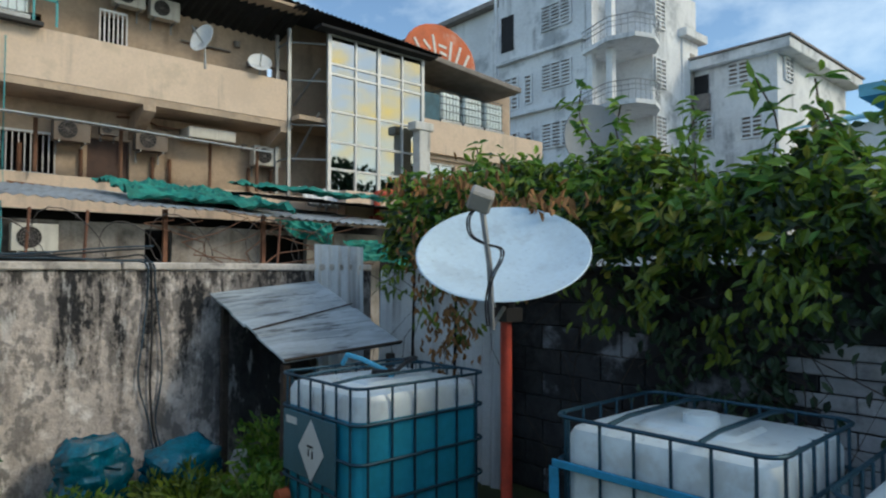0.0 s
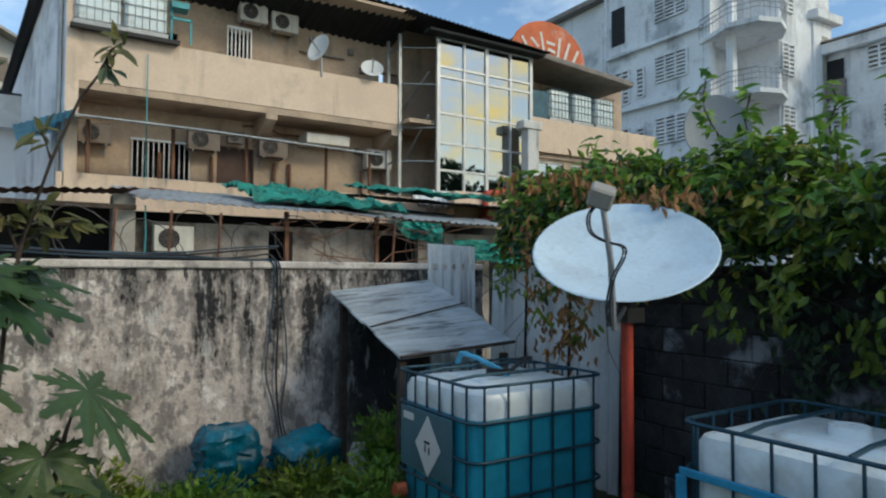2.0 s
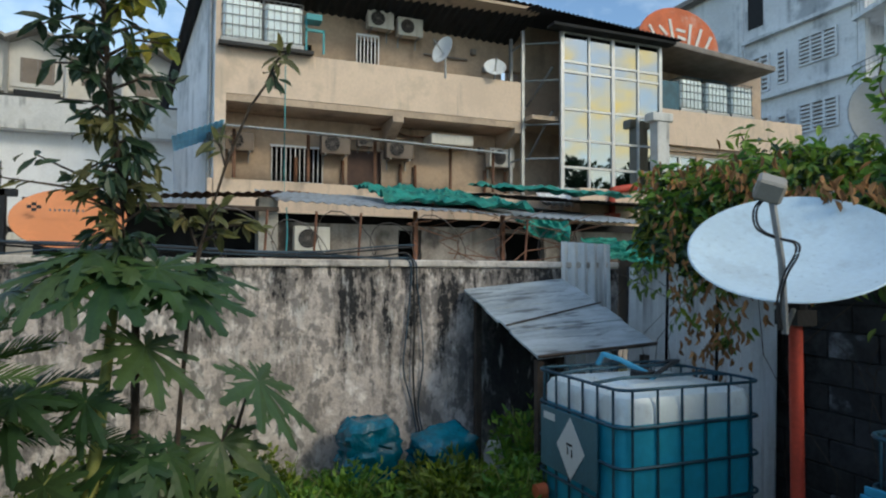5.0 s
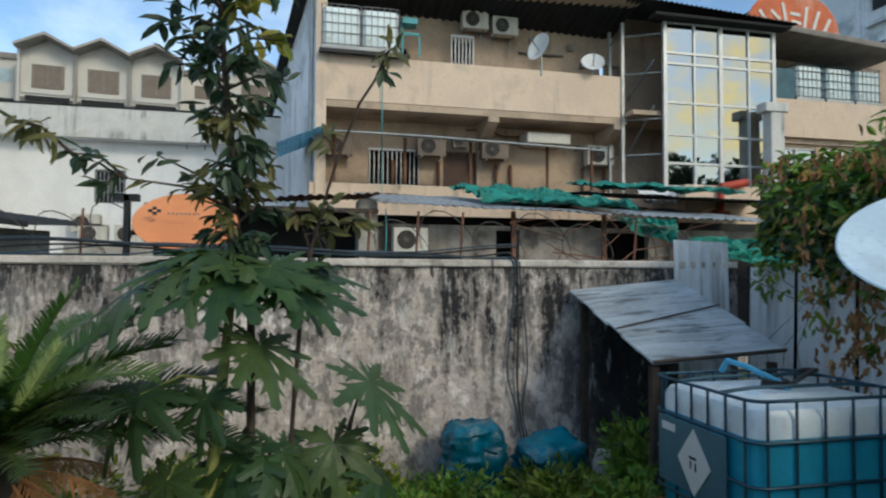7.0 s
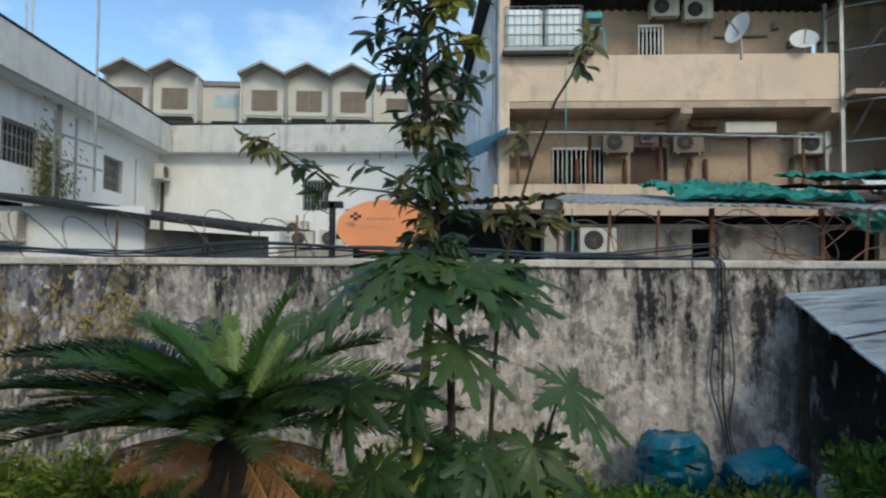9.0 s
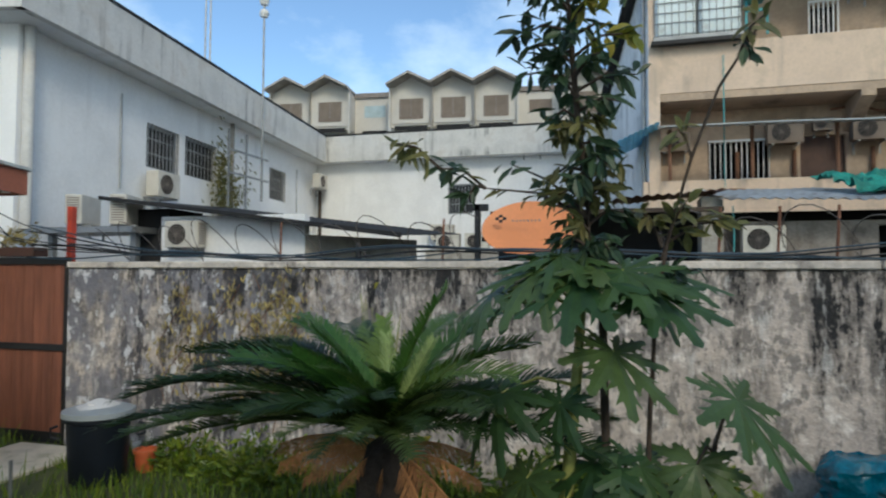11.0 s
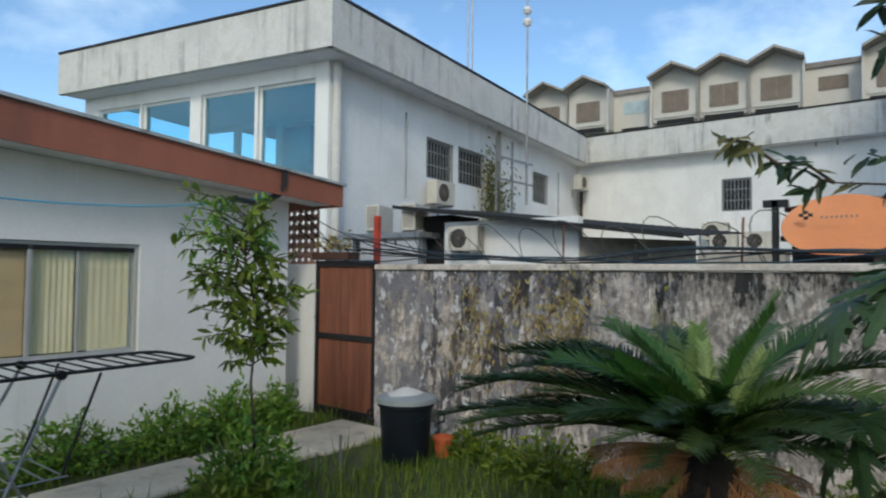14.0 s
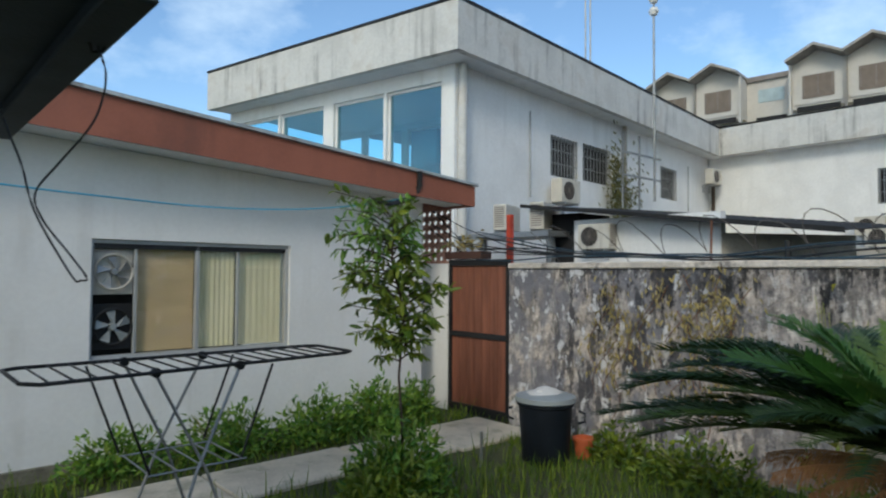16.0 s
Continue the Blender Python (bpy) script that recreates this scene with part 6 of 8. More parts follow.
# sacks
def sack(m, seed, label):
    b = B()
    nu, nv = 36, 22
    for j in range(nv + 1):
        v = j / nv
        r = (0.285 + 0.035 * math.sin(v * 3.1)) * (0.96 + 0.06 * v) * (1.0 if v < 0.92 else 1 - (v - 0.92) * 3.2)
        for i in range(nu):
            a = 6.28318 * i / nu
            p = Vector((math.cos(a), math.sin(a), v * 2))
            k = 1 + 0.2 * noise.noise(p * 1.6 + Vector((seed * 5.3, 0, 0))) + 0.24 * abs(noise.noise(p * 3.3 + Vector((0, seed, 0)))) - 0.1 + 0.1 * noise.noise(p * 9 + Vector((0, seed, 3)))
            sq = 1 / max(abs(math.cos(a)), abs(math.sin(a))) ** 0.55
            b.v.append((r * k * sq * math.cos(a) * 0.8, r * k * sq * math.sin(a), 0.58 * v + 0.05 * noise.noise(p * 3 + Vector((seed, 2, 0))) * v))
    for j in range(nv):
        b.f += [(j * nu + i, j * nu + (i + 1) % nu, (j + 1) * nu + (i + 1) % nu, (j + 1) * nu + i) for i in range(nu)]
    b.f += [tuple(range(nu))[::-1], tuple(range(nv * nu, (nv + 1) * nu))]
    return solid("sack", b, M_TARP, label, "sack", m, "blue sacks", smooth=True)


sack(pose(-6.42, 1.76, 0.0) @ Matrix.Diagonal((0.85, 0.86, 1.02, 1)), 1, "crumpled blue woven sack standing against the wall")
sack(pose(-6.40, 2.42, -0.04, 6, 14, 20) @ Matrix.Diagonal((0.9, 0.95, 0.9, 1)), 4, "slumped blue woven sack against the wall")
wb = B()
for j in range(7):
    for i in range(12):
        a = 6.28318 * i / 12
        r = 0.13 * (1 + 0.25 * noise.noise(Vector((math.cos(a) * 2, math.sin(a) * 2, j * 0.6)))) * (1 - 0.09 * j)
        wb.v.append((-6.38 + r * math.cos(a), 2.96 + r * math.sin(a), 0.05 * j))
wb.f = [(j * 12 + i, j * 12 + (i + 1) % 12, (j + 1) * 12 + (i + 1) % 12, (j + 1) * 12 + i) for j in range(6) for i in range(12)] + [tuple(range(72, 84))]
solid("white_bag", wb, M_BAGW, "crumpled white plastic bag on the grass", "bag", smooth=True)

# dustbin
bn = thing("dustbin", "black plastic dustbin with a grey lid", "dustbin", pose(-5.95, -4.42, 0))
part("body", B().lathe([(0.0, 0.0), (0.21, 0.0), (0.23, 0.03), (0.265, 0.56), (0.285, 0.57), (0.285, 0.62), (0.27, 0.62)], n=28), M_BIN, bn, smooth=True)
part("lid", B().lathe([(0.29, 0.60), (0.305, 0.61), (0.30, 0.655), (0.24, 0.675), (0.0, 0.69)], n=28), M_LID, bn, smooth=True)
for s_ in (-1, 1):
    part("handle", B().tube([(0.26 * s_ * 0.67, -0.28 * s_, 0.52), (0.30 * s_ * 0.67, -0.33 * s_, 0.50), (0.30 * s_ * 0.67, -0.33 * s_, 0.42), (0.25 * s_ * 0.67, -0.27 * s_, 0.40)], 0.014, 6), M_BIN, bn)
pb = B()
for j in range(6):
    for i in range(12):
        a = 6.28318 * i / 12
        r = (0.17 - 0.028 * j) * (1 + 0.35 * noise.noise(Vector((math.cos(a) * 2.2, math.sin(a) * 2.2, j * 0.9))))
        pb.v.append((-5.97 + r * 1.3 * math.cos(a), -4.44 + r * math.sin(a), 0.675 + 0.013 * j))
pb.f = [(j * 12 + i, j * 12 + (i + 1) % 12, (j + 1) * 12 + (i + 1) % 12, (j + 1) * 12 + i) for j in range(5) for i in range(12)] + [tuple(range(60, 72))]
solid("plastic_bag", pb, M_BAGW, "crumpled pale plastic bag on the dustbin", "bag", smooth=True)
pot = B().lathe([(0.0, 0), (0.075, 0), (0.10, 0.18), (0.115, 0.18), (0.115, 0.21), (0.09, 0.21), (0.085, 0.16), (0, 0.16)], n=18)
solid("plant_pot", pot, M_SIGN, "orange terracotta plant pot behind the dustbin", "pot", pose(-6.35, -4.25, 0), smooth=True)
solid("metal_stake", B().box((-5.35, -4.72, -0.1), (-5.33, -4.70, 0.34)), M_STEEL, "thin grey metal stake in the grass", "stake")

# clothes airer
ra = thing("clothes_airer", "dark grey folding clothes airer, opened flat, empty", "clothes airer")
RZ = 1.30
x0, x1, ya, yb = -3.50, -1.42, -4.70, -4.02
ring = [(x1 - 0.1, ya, RZ), (x1 - 0.02, ya + 0.06, RZ), (x1 - 0.02, yb - 0.06, RZ), (x1 - 0.1, yb, RZ - 0.005), (x0 + 0.1, yb - 0.12, RZ), (x0 + 0.02, yb - 0.18, RZ), (x0 + 0.02, ya + 0.06, RZ), (x0 + 0.1, ya, RZ)]
part("rim", B().tube(ring, 0.011, 8, True), M_BLACK, ra, smooth=True)
for i in range(17):
    x = x0 + 0.14 + i * (x1 - x0 - 0.28) / 16
    yn = yb - 0.12 * (x1 - x) / (x1 - x0)
    part("rod", B().cyl((x, ya, RZ), (x, yn, RZ), 0.006, n=6), M_BLACK, ra)
for x, s_ in ((-2.10, 1), (-2.60, -1)):
    for y, yy in ((ya, ya - 0.05), (yb - 0.08, yb + 0.04)):
        part("leg", B().tube([(x, y, RZ - 0.02), (x - 0.28 * s_, (y + yy) / 2, 0.7), (x - 0.52 * s_, yy, 0.0)], 0.010, 6), M_STEEL, ra)
        part("brace", B().tube([(x + 0.22 * s_, y, RZ - 0.02), (x + 0.02 * s_, y, 0.72)], 0.008, 6), M_BLACK, ra)
        part("joint", B().cyl((x, y - 0.02, RZ - 0.01), (x, y + 0.02, RZ - 0.01), 0.028, n=12), M_BLACK, ra)
for x in (-2.1, -2.25, -2.4, -2.55, -2.65):
    part("shelf_rod", B().cyl((x, ya + 0.02, 0.70), (x, yb - 0.12, 0.70), 0.005, n=6), M_STEEL, ra)
for y in (ya + 0.02, yb - 0.12):
    part("shelf_rod", B().cyl((-2.08, y, 0.70), (-2.67, y, 0.70), 0.006, n=6), M_STEEL, ra)
    part("stretcher", B().cyl((-1.66, y, 0.2), (-3.0, y, 0.2), 0.006, n=6), M_STEEL, ra)

# ---- cables and wire ----
rc = random.Random(3)
for k in range(5):
    pts = []
    off = rc.uniform(0, 6)
    for i in range(60):
        y = -6.3 + (8.5 + 0.03 * k) * i / 59
        z = 2.03 + 0.018 * k + 0.035 * math.sin(y * 1.5 + off) + 0.02 * math.sin(y * 2.9 + off * 2) + (0.10 * max(0, (-4.6 - y)) * (0.4 + 0.3 * k))
        pts.append((WX + 0.03 - 0.02 * (k % 3), y, max(z, 2.012)))
    if k < 3:
        yk = 2.26 + 0.03 * k
        pts += [(WX + 0.05, yk, 1.97), (WX + 0.045, yk + 0.01, 1.8), (WX + 0.04, yk - 0.03 + 0.05 * k, 1.3), (WX + 0.04, yk - 0.06 + 0.07 * k, 0.95), (WX + 0.045, yk + 0.03, 0.6), (WX + 0.1, yk + 0.06, 0.35)]
    solid("cable", B().tube(smooth_line(pts, 3), 0.008 + 0.002 * (k % 2), 6), M_CABLE if k % 2 else M_CABLE_B, "black cable run along the top of the yard wall", "cable", group="wall cables", smooth=True)
for k, (zz, yy) in enumerate(((2.75, -7.2), (2.6, -7.3), (2.5, -7.25), (2.68, -7.1))):
    pts = [(WX + 0.02, yy, zz), (WX + 0.04, -6.5, zz - 0.28 - 0.05 * k), (WX + 0.03, -5.7, 2.2 - 0.03 * k), (WX + 0.02, -4.8, 2.08)]
    solid("cable", B().tube(pts, 0.007, 6), M_CABLE, "black cable drooping over the gate", "cable", group="gate cables", smooth=True)
solid("clothesline", B().tube(smooth_line([(-0.9, -6.5, 2.6), (-1.64, -6.5, 2.56), (-2.25, -6.5, 2.53), (-3.4, -6.5, 2.50), (-4.54, -6.5, 2.57), (-5.56, -6.5, 2.74), (-5.95, -6.44, 2.86)]), 0.009, 6), M_CABLE_C, "light blue line strung along the house", "clothesline", smooth=True)
solid("cable_bundle_end", B().tube([(-5.3, -6.5, 2.72), (-5.6, -6.48, 2.70), (-5.9, -6.45, 2.82), (-5.92, -6.38, 2.95), (-5.9, -6.36, 3.12)], 0.035, 7), M_CABLE, "black cable bunch under the fascia", "cable", smooth=True)
solid("hanging_cable", B().tube(smooth_line([(-1.36, -2.42, 2.555), (-1.39, -2.43, 2.46), (-1.37, -2.47, 2.33), (-1.29, -2.5, 2.2), (-1.23, -2.53, 2.1), (-1.25, -2.53, 2.02), (-1.32, -2.52, 1.92), (-1.37, -2.51, 1.845), (-1.355, -2.515, 1.835), (-1.33, -2.52, 1.85), (-1.23, -2.53, 2.04), (-1.19, -2.52, 2.18), (-1.13, -2.5, 2.34), (-1.10, -2.5, 2.56)]), 0.0035, 6), M_CABLE, "black cable looping down from the porch roof", "cable", smooth=True)
solid("hook", B().tube([(-1.33, -2.40, 2.56), (-1.35, -2.43, 2.53), (-1.38, -2.43, 2.54), (-1.38, -2.41, 2.56)], 0.006, 6), M_BLACK, "small black hook under the porch roof", "hook")

rz = random.Random(8)
for seg in range(7):
    pts = []
    ya, yb = -5.4 + seg * 1.42, -5.4 + (seg + 1) * 1.42
    if -1.2 < (ya + yb) / 2 < 0.6:
        continue
    loops = 3
    for i in range(loops * 14 + 1):
        a = i / 14 * 6.28318
        u = i / (loops * 14)
        r = 0.2 + 0.05 * math.sin(seg * 3 + i * 0.21)
        pts.append((WX - 0.12 + 0.5 * r * math.cos(a), ya + (yb - ya) * u + r * 0.7 * math.sin(a), 2.22 + r * math.cos(a + 0.7) * 0.95))
    w_ = solid("razor_wire", B().tube(pts, 0.005, 4), M_WIRE, "rusted razor wire coil along the wall top", "razor wire", group="razor wire coils")
    bb = B()
    for p in pts[::2]:
        q = Vector(p)
        d = Vector((rz.uniform(-1, 1), rz.uniform(-1, 1), rz.uniform(-1, 1))).normalized() * 0.016
        bb.cyl(q - d, q + d, 0.003, 0.003, 3)
    part("barb", bb, M_WIRE, w_, kind="stuff")
for y in (-3.2, -1.5, 1.78, 1.35, 0.9, 3.6):
    solid("wire_rod", B().cyl((WX - 0.1, y, 1.99), (WX - 0.1 + 0.02, y + 0.02, 2.45 if y > 0.5 else 2.4), 0.012, n=6), M_RUST, "thin rusted rod on the wall top", "rod", group="wire rods")
# dry stems tangled before the lean-to shed
for k in range(9):
    y = 2.5 + k * 0.22
    pts = [(-6.95 + rz.uniform(-0.05, 0.05), y + rz.uniform(-0.3, 0.3) + 0.28 * math.sin(j * 1.3 + k), 2.0 + 0.11 * j + rz.uniform(-0.04, 0.04)) for j in range(6)]
    solid("withered_creeper", B().tube(pts, [0.008 - 0.001 * j for j in range(6)], 5), M_PIPE, "dry brown creeper over the wall top", "creeper", group="withered creepers")


# ---- plants ----
rp_ = np.random.RandomState(5)


def unit(v):
    return v / (np.linalg.norm(v, axis=1, keepdims=True) + 1e-9)


# vine hedge over the side wall
def hedge():
    t = thing("vine_hedge", "dense green climbing vine heaped over the block wall", "vine")
    n_ = 17000
    x = rp_.uniform(-6.25, 2.6, n_)
    top = np.interp(x, [-7, -5.8, -4.5, -3.2, -2.4, -1.6, 0, 2.6], [2.5, 2.86, 2.84, 2.70, 2.62, 2.50, 2.5, 2.6]) + 0.13 * np.sin(x * 5.1) + 0.09 * np.sin(x * 11.3)
    bot = np.interp(x, [-7, -6.2, -5.2, -4.4, -3.4, -2.5, -2.2, -1.7, 0, 2.6], [2.2, 1.95, 1.80, 2.0, 1.90, 1.88, 1.98, 2.02, 1.9, 1.7]) + 0.10 * np.sin(x * 7.3 + 1) + 0.08 * np.sin(x * 17)
    a = rp_.uniform(-0.3, 1.15, n_) * math.pi      # round the front and over the top
    mid, half = (top + bot) / 2, (top - bot) / 2
    dep = np.interp(x, [-7, -5.5, -3.3, 0, 2.6], [0.35, 0.55, 0.62, 0.6, 0.6])
    r = 0.62 + 0.46 * rp_.rand(n_) + 0.15 * np.sin(x * 4.3 + a * 3) + 0.09 * np.sin(x * 9.1 - a * 7)
    y = 4.62 - dep * np.cos(a) * r + 0.25
    z = mid + half * np.sin(a - 0.25) * r
    c = np.stack([x, y, z], 1)
    out = unit(np.stack([rp_.normal(0, 0.5, n_), -np.cos(a) * 1.2 - 0.4, np.sin(a) * 1.0 + 0.5], 1))
    down = unit(np.stack([rp_.normal(0, 0.7, n_), rp_.normal(-0.5, 0.5, n_), rp_.normal(-0.55, 0.45, n_)], 1))
    tufts = rp_.rand(n_)
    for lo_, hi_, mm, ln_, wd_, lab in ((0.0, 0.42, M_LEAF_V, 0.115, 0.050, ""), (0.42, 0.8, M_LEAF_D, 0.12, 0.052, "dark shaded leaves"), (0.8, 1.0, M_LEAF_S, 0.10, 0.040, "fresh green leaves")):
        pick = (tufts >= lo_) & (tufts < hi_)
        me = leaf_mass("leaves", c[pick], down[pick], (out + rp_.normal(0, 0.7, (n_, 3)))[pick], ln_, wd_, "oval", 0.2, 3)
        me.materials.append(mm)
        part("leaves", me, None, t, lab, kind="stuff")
    # upper leaves again in a lighter green: light on the top, put into colour
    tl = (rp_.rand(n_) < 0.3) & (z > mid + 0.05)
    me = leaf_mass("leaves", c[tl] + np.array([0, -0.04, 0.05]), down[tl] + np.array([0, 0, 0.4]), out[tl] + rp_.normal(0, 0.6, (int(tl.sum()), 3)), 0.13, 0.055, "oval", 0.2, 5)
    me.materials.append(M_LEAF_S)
    part("top_leaves", me, None, t, "top leaves in a brighter green for the light on them", kind="stuff")
    yl = rp_.rand(n_) < 0.06
    me = leaf_mass("leaves", c[yl] + np.array([0, -0.05, 0.02]), down[yl], out[yl] + rp_.normal(0, 0.6, (int(yl.sum()), 3)), 0.125, 0.05, "oval", 0.15, 4)
    me.materials.append(M_LEAF_Y)
    part("yellow_leaves", me, None, t, "yellowing leaves", kind="stuff")
    # hanging tails
    cs, ds, ns = [], [], []
    for x0, z0, ln, y0 in ((-3.0, 1.95, 0.35, 4.15), (-2.25, 1.95, 0.42, 4.2), (-2.05, 2.0, 0.35, 4.2), (-2.7, 1.65, 0.3, 4.55), (-4.0, 2.0, 0.3, 4.0), (-5.2, 1.8, 0.35, 4.2), (-5.9, 2.0, 0.3, 4.3), (-4.8, 1.8, 0.5, 4.25), (-3.4, 1.9, 0.4, 4.2)):
        for i in range(int(ln * 110)):
            cs.append((x0 + rp_.normal(0, 0.07), y0 + rp_.normal(0, 0.05), z0 - ln * rp_.rand()))
            ds.append((rp_.normal(0, 0.6), rp_.normal(-0.3, 0.4), -0.8))
            ns.append((rp_.normal(0, 0.4), -1, 0.5))
    me = leaf_mass("leaves", cs, ds, ns, 0.09, 0.043, "oval", 0.18, 6)
    me.materials.append(M_LEAF_V)
    part("hanging_leaves", me, None, t, kind="stuff")
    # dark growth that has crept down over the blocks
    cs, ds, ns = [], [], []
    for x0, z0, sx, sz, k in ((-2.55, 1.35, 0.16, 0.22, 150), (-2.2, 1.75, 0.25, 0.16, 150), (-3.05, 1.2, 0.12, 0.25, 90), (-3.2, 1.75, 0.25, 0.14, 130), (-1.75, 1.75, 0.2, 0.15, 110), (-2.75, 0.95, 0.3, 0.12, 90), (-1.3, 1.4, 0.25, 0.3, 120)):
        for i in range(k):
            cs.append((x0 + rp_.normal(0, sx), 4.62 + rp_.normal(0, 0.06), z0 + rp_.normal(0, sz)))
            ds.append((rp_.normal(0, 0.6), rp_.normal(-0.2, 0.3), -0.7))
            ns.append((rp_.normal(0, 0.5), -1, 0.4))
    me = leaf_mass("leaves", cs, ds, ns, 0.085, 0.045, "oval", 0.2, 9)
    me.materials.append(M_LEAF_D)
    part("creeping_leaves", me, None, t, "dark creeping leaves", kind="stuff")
    # upright shoots
    cs, ds, ns = [], [], []
    for x0, y0, z0, h_ in ((-3.45, 4.7, 2.75, 0.4), (-2.35, 4.6, 2.55, 0.55), (-2.05, 4.7, 2.45, 0.6), (-1.7, 4.7, 2.4, 0.45), (-3.0, 4.9, 2.8, 0.3), (-5.1, 4.8, 2.8, 0.3), (-3.7, 4.6, 2.8, 0.5)):
        st_ = [(x0 + 0.05 * math.sin(j + x0 * 3), y0 - 0.03 * j, z0 + h_ * j / 5) for j in range(6)]
        part("shoot", B().tube([(x0, y0, 2.0)] + st_, 0.006, 5), M_BARK, t)
        for j in range(6):
            for s_ in range(7 - j // 2):
                cs.append(tuple(q + rp_.normal(0, 0.03) for q in st_[j]))
                ds.append((rp_.normal(0, 0.8), rp_.normal(-0.2, 0.6), rp_.normal(-0.15, 0.45)))
                ns.append((rp_.normal(0, 0.5), -0.6, 0.7))
    me = leaf_mass("leaves", cs, ds, ns, 0.13, 0.055, "oval", 0.2, 7)
    me.materials.append(M_LEAF_S)
    part("shoot_leaves", me, None, t, "bright young leaves", kind="stuff")
    # dead leaves
    cs, ds, ns = [], [], []
    for x0, y0, z0, sx, sz, k in ((-4.55, 3.95, 2.66, 0.26, 0.08, 25), (-3.6, 3.62, 2.36, 0.22, 0.05, 90), (-4.1, 3.85, 2.5, 0.2, 0.10, 30), (-4.85, 4.1, 1.45, 0.14, 0.28, 130), (-4.45, 4.05, 1.7, 0.2, 0.2, 60), (-5.15, 4.0, 2.1, 0.08, 0.22, 40), (-5.3, 4.1, 2.75, 0.25, 0.1, 40)):
        for i in range(k):
            cs.append((x0 + rp_.normal(0, sx), y0 + rp_.normal(0, 0.06), z0 + rp_.normal(0, sz)))
            ds.append((rp_.normal(0, 0.5), rp_.normal(0, 0.4), -1))
            ns.append(rp_.normal(0, 1, 3))
    me = leaf_mass("leaves", cs, ds, ns, 0.085, 0.035, "oval", 0.5, 8)
    me.materials.append(M_DEADLEAF)
    part("dead_leaves", me, None, t, "withered brown leaves", kind="stuff")
    stems = B()
    for i in range(26):
        x0 = rp_.uniform(-6.5, 0.5)
        pts = [(x0 + rp_.normal(0, 0.08) * j, 4.55 - 0.05 * math.sin(j) + rp_.normal(0, 0.03), 0.1 + 0.38 * j) for j in range(6)]
        stems.tube(pts, 0.004, 4)
    part("stem_tangle", stems, M_BARK, t, "tangled brown stems", kind="stuff")
    # added dark tube that stands for the shade between the leaves
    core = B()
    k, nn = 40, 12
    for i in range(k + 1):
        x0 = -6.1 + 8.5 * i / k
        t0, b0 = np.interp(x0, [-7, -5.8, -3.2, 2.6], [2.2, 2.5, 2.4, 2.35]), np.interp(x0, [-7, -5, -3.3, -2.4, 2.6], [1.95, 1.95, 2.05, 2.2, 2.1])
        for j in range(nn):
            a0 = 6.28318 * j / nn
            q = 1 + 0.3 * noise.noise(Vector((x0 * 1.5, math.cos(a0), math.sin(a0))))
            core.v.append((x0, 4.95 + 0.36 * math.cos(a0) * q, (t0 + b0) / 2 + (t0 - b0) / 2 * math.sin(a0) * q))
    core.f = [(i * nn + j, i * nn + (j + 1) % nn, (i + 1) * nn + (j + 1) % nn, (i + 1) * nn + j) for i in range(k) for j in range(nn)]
    part("inner_growth", core, M_LEAF_D, t, "dark core standing for the shade inside the vine", smooth=True)


hedge()


# cycad
def frond_mesh(name, length, lift, droop, material, pairs=64, leaf=0.185, wid=0.015, hang=0.0, seed=0):
    """An arching rachis with two rows of narrow leaflets; hang turns the leaflets down, as on a dead frond."""
    rf_ = random.Random(seed)
    b = B()
    pts = []
    for i in range(13):
        u = i / 12
        ang = lift - droop * u
        pts.append((pts[-1][0] + length / 12 * math.cos(radians(ang)), 0, pts[-1][2] + length / 12 * math.sin(radians(ang))) if pts else (0, 0, 0))
    b.tube(pts, [0.009 - 0.0006 * i for i in range(13)], 5)
    for k in range(pairs):
        u = 0.10 + 0.89 * k / pairs
        f = u * 12
        i = min(int(f), 11)
        p = Vector(pts[i]).lerp(Vector(pts[i + 1]), f - i)
        d = (Vector(pts[i + 1]) - Vector(pts[i])).normalized()
        up = Vector((0, 1, 0)).cross(d) * -1
        for s_ in (-1, 1):
            ln = leaf * (0.45 + 0.55 * math.sin(min(1, u * 1.3) * math.pi * 0.72)) * (1 - 1.1 * max(0, u - 0.72)) * rf_.uniform(0.82, 1.1)
            o = (Vector((0, s_, 0)) * (0.72 - 0.5 * hang) + d * (0.85 - 0.55 * hang + rf_.uniform(-0.08, 0.08)) + up * (0.30 + rf_.uniform(-0.12, 0.12)) * (1 - hang) - Vector((0, 0, 1)) * hang).normalized()
            w_ = d * wid * 0.5
            sag = Vector((0, 0, -1)) * ln
            m1, m2, tip = p + o * ln * 0.4, p + o * ln * 0.75 + sag * 0.05, p + o * ln + sag * 0.16
            b.add([p - w_, p + w_, m1 + w_, m2 + w_ * 0.8, tip, m2 - w_ * 0.8, m1 - w_], [(0, 1, 2, 6), (6, 2, 3, 5), (5, 3, 4)] if s_ > 0 else [(6, 2, 1, 0), (5, 3, 2, 6), (4, 3, 5)])
    me = bpy.data.meshes.new(name)
    me.from_pydata(b.v, [], b.f)
    me.materials.append(material)
    return me


